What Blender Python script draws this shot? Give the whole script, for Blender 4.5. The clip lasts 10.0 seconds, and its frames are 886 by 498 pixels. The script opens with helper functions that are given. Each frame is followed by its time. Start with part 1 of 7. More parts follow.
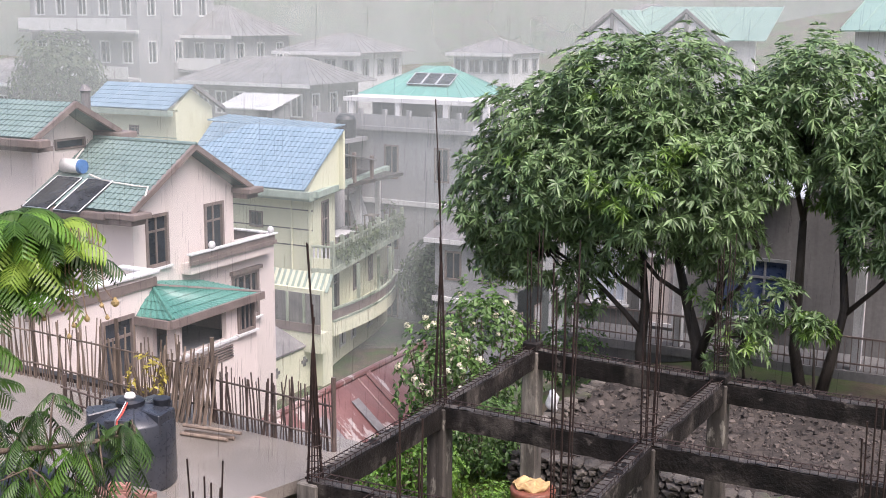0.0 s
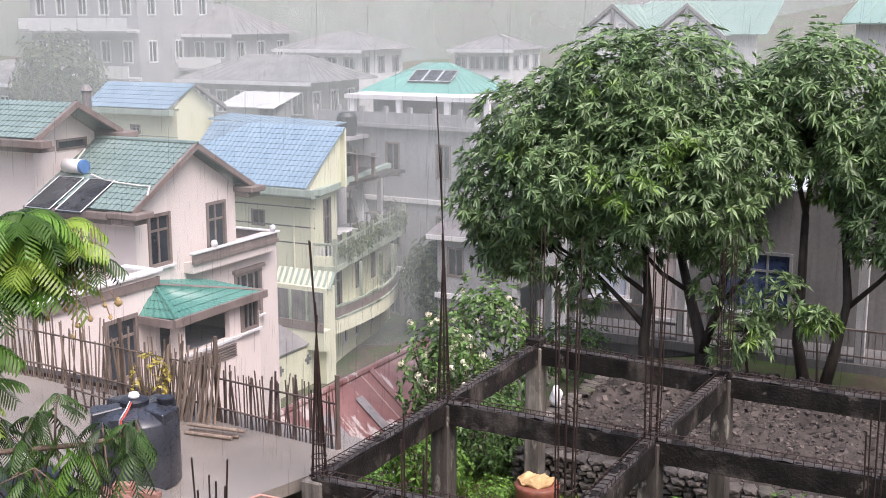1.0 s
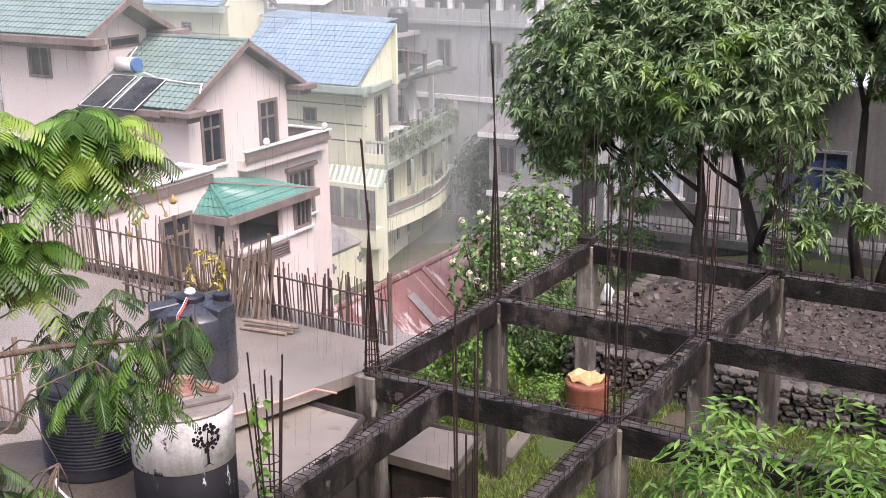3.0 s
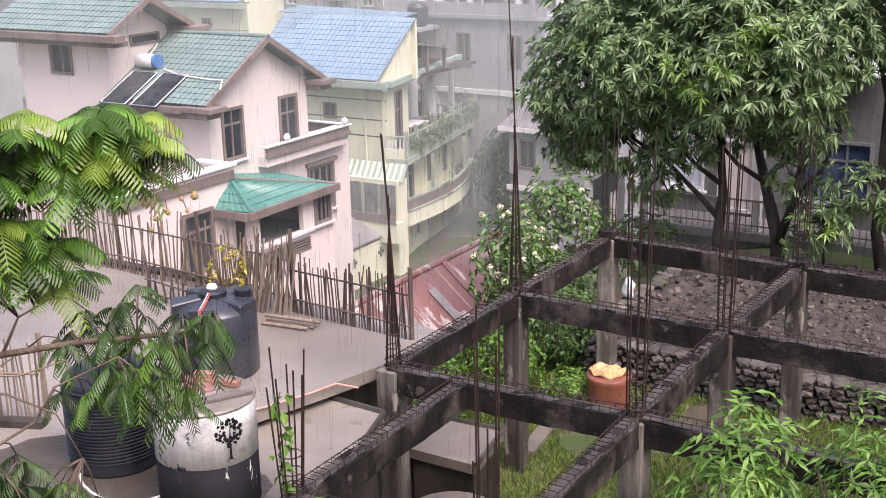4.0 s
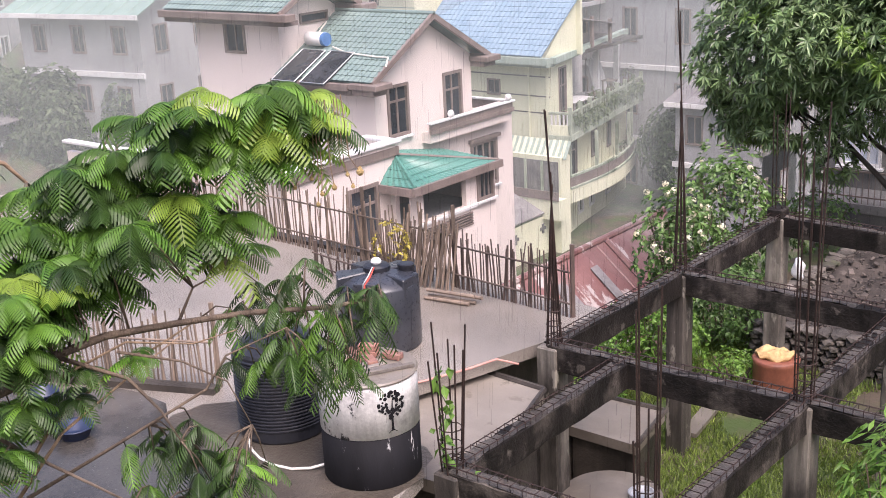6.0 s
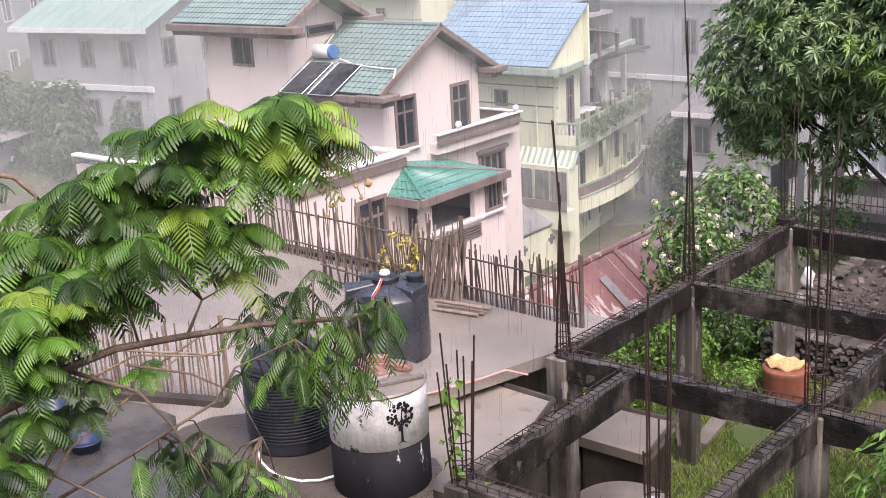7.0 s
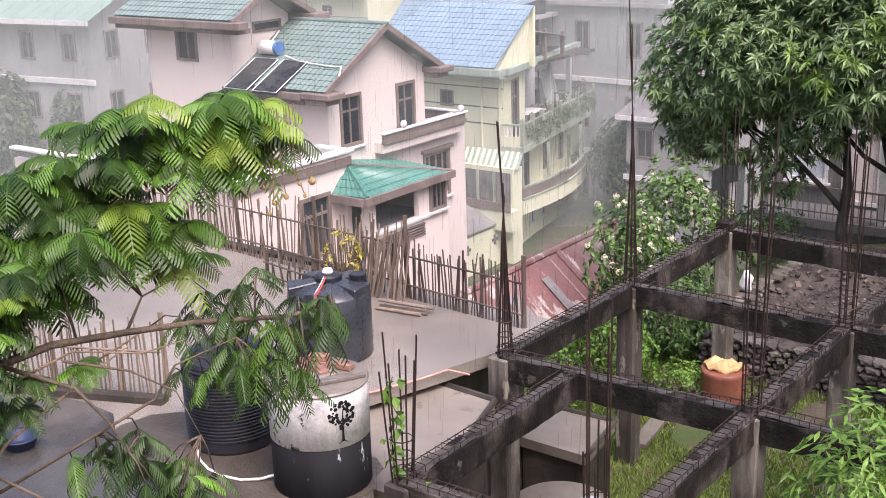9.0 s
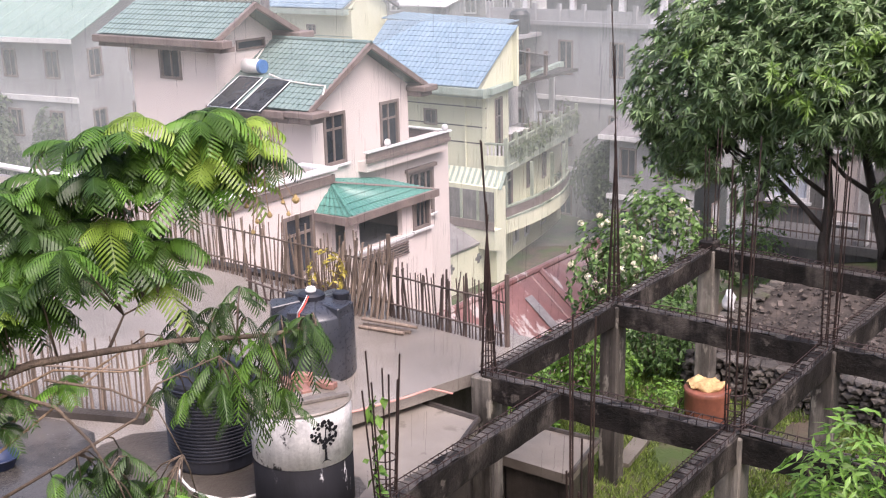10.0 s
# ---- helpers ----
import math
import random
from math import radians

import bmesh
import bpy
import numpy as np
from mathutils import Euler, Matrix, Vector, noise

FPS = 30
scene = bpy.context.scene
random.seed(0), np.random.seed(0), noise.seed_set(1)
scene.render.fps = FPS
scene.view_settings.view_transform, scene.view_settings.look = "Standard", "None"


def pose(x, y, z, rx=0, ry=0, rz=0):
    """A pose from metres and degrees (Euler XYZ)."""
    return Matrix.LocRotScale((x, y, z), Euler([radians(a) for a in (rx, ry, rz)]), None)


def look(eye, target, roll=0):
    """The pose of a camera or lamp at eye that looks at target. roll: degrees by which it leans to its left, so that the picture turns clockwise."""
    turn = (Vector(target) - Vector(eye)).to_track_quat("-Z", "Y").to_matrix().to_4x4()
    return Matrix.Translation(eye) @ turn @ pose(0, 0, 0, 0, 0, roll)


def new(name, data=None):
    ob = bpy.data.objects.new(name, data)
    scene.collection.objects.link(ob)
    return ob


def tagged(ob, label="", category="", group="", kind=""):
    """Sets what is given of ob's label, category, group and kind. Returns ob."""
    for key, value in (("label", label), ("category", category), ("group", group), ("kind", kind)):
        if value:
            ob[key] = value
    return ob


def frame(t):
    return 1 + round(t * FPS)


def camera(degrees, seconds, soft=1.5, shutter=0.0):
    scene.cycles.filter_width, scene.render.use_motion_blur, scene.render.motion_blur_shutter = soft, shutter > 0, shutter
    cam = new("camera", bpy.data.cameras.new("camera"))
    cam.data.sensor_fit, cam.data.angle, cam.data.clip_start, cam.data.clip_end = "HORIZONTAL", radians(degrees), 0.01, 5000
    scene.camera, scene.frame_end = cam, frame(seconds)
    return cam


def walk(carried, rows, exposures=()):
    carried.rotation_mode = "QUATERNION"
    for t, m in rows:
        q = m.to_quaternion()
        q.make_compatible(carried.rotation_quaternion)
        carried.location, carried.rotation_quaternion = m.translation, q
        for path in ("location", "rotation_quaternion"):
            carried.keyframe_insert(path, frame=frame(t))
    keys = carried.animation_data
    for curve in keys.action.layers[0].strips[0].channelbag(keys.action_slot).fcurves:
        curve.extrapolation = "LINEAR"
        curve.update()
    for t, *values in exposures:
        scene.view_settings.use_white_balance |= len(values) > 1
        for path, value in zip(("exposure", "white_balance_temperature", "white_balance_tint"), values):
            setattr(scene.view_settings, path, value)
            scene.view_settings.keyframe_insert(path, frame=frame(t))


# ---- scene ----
cam = camera(41.10, 10.0, soft=0.9, shutter=0.4)
# The site: x and y run along the walls of the houses, z up, garden ground at 0.
EYE = (0.0, 0.0, 9.2)
TURN = 27.5
TURNS = [  # seconds, tilt, lean, turn
    (0.0, 79.01, -0.45, 0.12), (0.5, 78.87, -0.27, -0.31), (1.0, 78.85, 0.09, 0.13), (1.5, 78.79, 0.41, 0.48),
    (1.85, 78.43, 0.42, 0.97), (2.0, 77.32, 0.42, 1.32), (2.2, 75.67, 0.43, 1.87), (2.5, 74.82, 0.45, 2.43),
    (2.7, 74.33, 0.48, 2.47), (3.8, 73.72, 1.07, 3.22), (4.0, 73.67, 1.17, 3.45), (4.3, 73.67, 1.4, 3.95),
    (4.4, 73.5, 1.76, 5.52), (4.5, 73.35, 2.04, 7.87), (4.7, 72.94, 2.12, 10.07), (5.0, 72.68, 2.2, 10.73),
    (6.5, 72.97, 3.0, 11.41), (7.0, 73.35, 3.19, 11.46), (7.5, 73.59, 3.02, 11.44), (8.0, 73.98, 2.53, 11.08),
    (8.5, 73.74, 1.95, 9.71), (9.0, 73.22, 1.69, 9.05), (9.5, 73.24, 1.61, 9.23), (10.0, 74.11, 1.37, 8.31)]
walk(cam, [(t, pose(*EYE, a, b, c + TURN)) for t, a, b, c in TURNS], exposures=[(0.0, 0.98, 5970, 21), (2.0, 0.98, 5970, 21), (2.5, 1.2, 6080, 24), (4.0, 1.12, 6100, 25), (10.0, 1.14, 6100, 25)])

# ---- light: an overcast, rainy day ----
world = bpy.data.worlds.new("rain_sky")
scene.world = world
world.use_nodes = True
wn = world.node_tree.nodes
sky = wn.new("ShaderNodeTexSky")
sky.sky_type, sky.sun_disc = "NISHITA", False
sky.sun_elevation, sky.sun_rotation = radians(58), radians(121)
sky.air_density, sky.dust_density, sky.ozone_density = 1.5, 8.0, 0.6
world.node_tree.links.new(sky.outputs[0], wn["Background"].inputs[0])
wn["Background"].inputs[1].default_value = 0.12
sun = new("sun", bpy.data.lights.new("sun", "SUN"))
sun.data.energy, sun.data.angle, sun.data.color = 1.3, radians(40), (1.0, 0.97, 0.93)
sun.matrix_world = look((0, 0, 30), (-15, 9, 2))


# ---- helpers for meshes ----
ORIGIN = {}


def thing(name, loc, label, category, group="", kind=""):
    """A top-level thing: an Empty at its base."""
    ob = new(name)
    ob.location, ob.empty_display_size = loc, 0.2
    ORIGIN[ob.name] = Vector(loc)
    return tagged(ob, label, category, group, kind)


def recede(ob, k):
    """Moves a finished thing off along its line from the balcony and enlarges it with the distance."""
    ob.location = Vector(EYE) + (ob.location - Vector(EYE)) * k
    ob.scale = (k, k, k)
    return ob


def mesh_of(name, bm, mat, smooth=False):
    me = bpy.data.meshes.new(name)
    bmesh.ops.recalc_face_normals(bm, faces=bm.faces)
    bm.to_mesh(me)
    bm.free()
    if smooth:
        for f in me.polygons:
            f.use_smooth = True
    me.materials.append(mat)
    return me


def part(name, bm, mat, parent=None, label="", smooth=False):
    """One mesh, given in site metres, as a part of parent."""
    me = mesh_of(name, bm, mat, smooth)
    ob = new(name, me)
    if parent is not None:
        at = ORIGIN[parent.name]
        me.transform(Matrix.Translation(-at))
        ob.parent = parent
        ORIGIN[ob.name] = at
    else:
        ORIGIN[ob.name] = Vector((0, 0, 0))
    return tagged(ob, label)


def raw(name, verts, faces, mat, parent=None, label="", smooth=False):
    me = bpy.data.meshes.new(name)
    me.from_pydata([tuple(v) for v in verts], [], faces)
    me.materials.append(mat)
    if smooth:
        for f in me.polygons:
            f.use_smooth = True
    ob = new(name, me)
    if parent is not None:
        at = ORIGIN[parent.name]
        me.transform(Matrix.Translation(-at))
        ob.parent = parent
        ORIGIN[ob.name] = at
    return tagged(ob, label)


def box(x0, x1, y0, y1, z0, z1, bevel=0.0, bm=None):
    bm = bm or bmesh.new()
    m = Matrix.Translation(((x0 + x1) / 2, (y0 + y1) / 2, (z0 + z1) / 2)) @ Matrix.Diagonal((abs(x1 - x0), abs(y1 - y0), abs(z1 - z0), 1))
    g = bmesh.ops.create_cube(bm, size=1.0, matrix=m)
    if bevel:
        es = list({e for v in g["verts"] for e in v.link_edges})
        bmesh.ops.bevel(bm, geom=es, offset=bevel, segments=1, affect="EDGES")
    return bm


def tube(points, radii, n=8, bm=None):
    """A tapered tube along a line of points."""
    bm = bm or bmesh.new()
    rings = []
    pts = [Vector(p) for p in points]
    for i, p in enumerate(pts):
        d = (pts[min(i + 1, len(pts) - 1)] - pts[max(i - 1, 0)]).normalized()
        q = d.to_track_quat("Z", "Y")
        r = radii[i] if isinstance(radii, (list, tuple)) else radii
        rings.append([bm.verts.new(p + q @ Vector((r * math.cos(2 * math.pi * k / n), r * math.sin(2 * math.pi * k / n), 0))) for k in range(n)])
    for a, b in zip(rings, rings[1:]):
        for k in range(n):
            bm.faces.new((a[k], a[(k + 1) % n], b[(k + 1) % n], b[k]))
    bm.faces.new(rings[0][::-1])
    bm.faces.new(rings[-1])
    return bm


def lathe(x, y, prof, n=32, bm=None):
    """A turned body from (radius, z) pairs, closed at both ends."""
    bm = bm or bmesh.new()
    rings = [[bm.verts.new((x + r * math.cos(2 * math.pi * k / n), y + r * math.sin(2 * math.pi * k / n), z)) for k in range(n)] for r, z in prof]
    for a, b in zip(rings, rings[1:]):
        for k in range(n):
            bm.faces.new((a[k], a[(k + 1) % n], b[(k + 1) % n], b[k]))
    bm.faces.new(rings[0][::-1])
    bm.faces.new(rings[-1])
    return bm


def prism(outline, z0, z1, bm=None):
    """An upright block on a plan outline; z1 may be a list, one height a corner."""
    bm = bm or bmesh.new()
    tops = z1 if isinstance(z1, (list, tuple)) else [z1] * len(outline)
    lo = [bm.verts.new((x, y, z0)) for x, y in outline]
    hi = [bm.verts.new((x, y, z)) for (x, y), z in zip(outline, tops)]
    bm.faces.new(lo[::-1])
    bm.faces.new(hi)
    n = len(outline)
    for k in range(n):
        bm.faces.new((lo[k], lo[(k + 1) % n], hi[(k + 1) % n], hi[k]))
    return bm


def slab4(a, b, c, d, thick, bm=None):
    """A plate with corners a, b, c, d on top and its thickness downwards."""
    bm = bm or bmesh.new()
    top = [bm.verts.new(Vector(p)) for p in (a, b, c, d)]
    low = [bm.verts.new(Vector(p) - Vector((0, 0, thick))) for p in (a, b, c, d)]
    bm.faces.new(top)
    bm.faces.new(low[::-1])
    for k in range(4):
        bm.faces.new((top[k], low[k], low[(k + 1) % 4], top[(k + 1) % 4]))
    return bm


# ---- materials ----
def ramp_node(nt, fac, stops):
    r = nt.nodes.new("ShaderNodeValToRGB")
    el = r.color_ramp.elements
    while len(el) < len(stops):
        el.new(0.5)
    for e, (p, c) in zip(el, stops):
        e.position, e.color = p, (*c, 1)
    nt.links.new(fac, r.inputs[0])
    return r.outputs[0]


def surface(name, dark, light, scale=3.0, fine=40.0, rough=0.7, bump=0.15, streak=0.0, stain=None, stain_at=0.62, metal=0.0, per_island=0.0, per_object=0.0, spec=0.5, trans=0.0, stretch=(1, 1, 1), flake=None, flake_at=0.6, flake_scale=5.0):
    """A procedural surface: two scales of variation, optional vertical streaks and stains, relief."""
    m = bpy.data.materials.new(name)
    m.use_nodes = True
    nt = m.node_tree
    b = nt.nodes["Principled BSDF"]
    tc = nt.nodes.new("ShaderNodeTexCoord")
    mp = nt.nodes.new("ShaderNodeMapping")
    geo = nt.nodes.new("ShaderNodeNewGeometry")
    nt.links.new(geo.outputs["Position"], mp.inputs[0])
    mp.inputs["Scale"].default_value = stretch

    def tex(s, detail=6.0, vec=None):
        n = nt.nodes.new("ShaderNodeTexNoise")
        n.inputs["Scale"].default_value, n.inputs["Detail"].default_value, n.inputs["Roughness"].default_value = s, detail, 0.62
        nt.links.new(vec or mp.outputs[0], n.inputs["Vector"])
        return n.outputs[0]

    def mix(fac, a, c, mode="MIX"):
        n = nt.nodes.new("ShaderNodeMix")
        n.data_type, n.blend_type = "RGBA", mode
        for sock, v in ((n.inputs[0], fac), (n.inputs[6], a), (n.inputs[7], c)):
            if hasattr(v, "is_linked"):
                nt.links.new(v, sock)
            elif isinstance(v, tuple):
                sock.default_value = (*v, 1)
            else:
                sock.default_value = v
        return n.outputs[2]

    big, small = tex(scale), tex(fine, 4.0)
    col = ramp_node(nt, big, [(0.3, dark), (0.7, light)])
    grain = ramp_node(nt, small, [(0.25, (0.72, 0.72, 0.72)), (0.75, (1.12, 1.12, 1.12))])
    col = mix(0.8, col, grain, "MULTIPLY")
    if stain:
        s = ramp_node(nt, tex(scale * 0.45, 8.0), [(stain_at - 0.1, (0, 0, 0)), (stain_at + 0.08, (1, 1, 1))])
        col = mix(s, col, stain)
    if flake:
        s = ramp_node(nt, tex(flake_scale, 9.0), [(flake_at - 0.02, (0, 0, 0)), (flake_at + 0.02, (1, 1, 1))])
        col = mix(s, col, flake)
    if streak:
        mv = nt.nodes.new("ShaderNodeMapping")
        mv.inputs["Scale"].default_value = (7, 7, 0.35)
        nt.links.new(geo.outputs["Position"], mv.inputs[0])
        s = ramp_node(nt, tex(1.0, 6.0, mv.outputs[0]), [(0.42, (1, 1, 1)), (0.72, (1 - streak,) * 3)])
        col = mix(1.0, col, s, "MULTIPLY")
    for amount, node, out in ((per_island, "ShaderNodeNewGeometry", "Random Per Island"), (per_object, "ShaderNodeObjectInfo", "Random")):
        if amount:
            o = nt.nodes.new(node)
            v = ramp_node(nt, o.outputs[out], [(0.0, (1 - amount,) * 3), (1.0, (1 + amount,) * 3)])
            col = mix(1.0, col, v, "MULTIPLY")
    nt.links.new(col, b.inputs["Base Color"])
    rr = nt.nodes.new("ShaderNodeMapRange")
    rr.inputs["To Min"].default_value, rr.inputs["To Max"].default_value = max(rough - 0.15, 0.03), min(rough + 0.15, 1)
    nt.links.new(small, rr.inputs[0])
    nt.links.new(rr.outputs[0], b.inputs["Roughness"])
    b.inputs["Metallic"].default_value = metal
    b.inputs["Specular IOR Level"].default_value = spec
    if bump:
        bp = nt.nodes.new("ShaderNodeBump")
        bp.inputs["Strength"].default_value, bp.inputs["Distance"].default_value = min(bump * 3, 1), 0.02
        nt.links.new(small, bp.inputs["Height"])
        nt.links.new(bp.outputs[0], b.inputs["Normal"])
    if trans:
        tl = nt.nodes.new("ShaderNodeBsdfTranslucent")
        nt.links.new(col, tl.inputs[0])
        ms = nt.nodes.new("ShaderNodeMixShader")
        ms.inputs[0].default_value = trans
        nt.links.new(b.outputs[0], ms.inputs[1])
        nt.links.new(tl.outputs[0], ms.inputs[2])
        nt.links.new(ms.outputs[0], nt.nodes["Material Output"].inputs[0])
    return m


def veil(name, amount, tone=(0.50, 0.565, 0.55)):
    """Falling rain and mist: thin, mostly clear, scattering the light of the sky above."""
    m = bpy.data.materials.new(name)
    m.use_nodes = True
    nt = m.node_tree
    nt.nodes.remove(nt.nodes["Principled BSDF"])
    tp, df = nt.nodes.new("ShaderNodeBsdfTransparent"), nt.nodes.new("ShaderNodeBsdfDiffuse")
    df.inputs[0].default_value = (*tone, 1)
    upright = nt.nodes.new("ShaderNodeCombineXYZ")
    upright.inputs[2].default_value = 1.0
    nt.links.new(upright.outputs[0], df.inputs["Normal"])
    mixs = nt.nodes.new("ShaderNodeMixShader")
    nt.links.new(tp.outputs[0], mixs.inputs[1])
    nt.links.new(df.outputs[0], mixs.inputs[2])
    geo, mp, ns = nt.nodes.new("ShaderNodeNewGeometry"), nt.nodes.new("ShaderNodeMapping"), nt.nodes.new("ShaderNodeTexNoise")
    mp.inputs["Scale"].default_value = (0.12, 0.12, 0.09)
    ns.inputs["Scale"].default_value, ns.inputs["Detail"].default_value = 1.0, 3.0
    nt.links.new(geo.outputs["Position"], mp.inputs[0])
    nt.links.new(mp.outputs[0], ns.inputs["Vector"])
    rg = nt.nodes.new("ShaderNodeMapRange")
    rg.inputs["From Min"].default_value, rg.inputs["From Max"].default_value = 0.3, 0.7
    rg.inputs["To Min"].default_value, rg.inputs["To Max"].default_value = amount * 0.7, amount * 1.3
    nt.links.new(ns.outputs[0], rg.inputs[0])
    nt.links.new(rg.outputs[0], mixs.inputs[0])
    nt.links.new(mixs.outputs[0], nt.nodes["Material Output"].inputs[0])
    return m


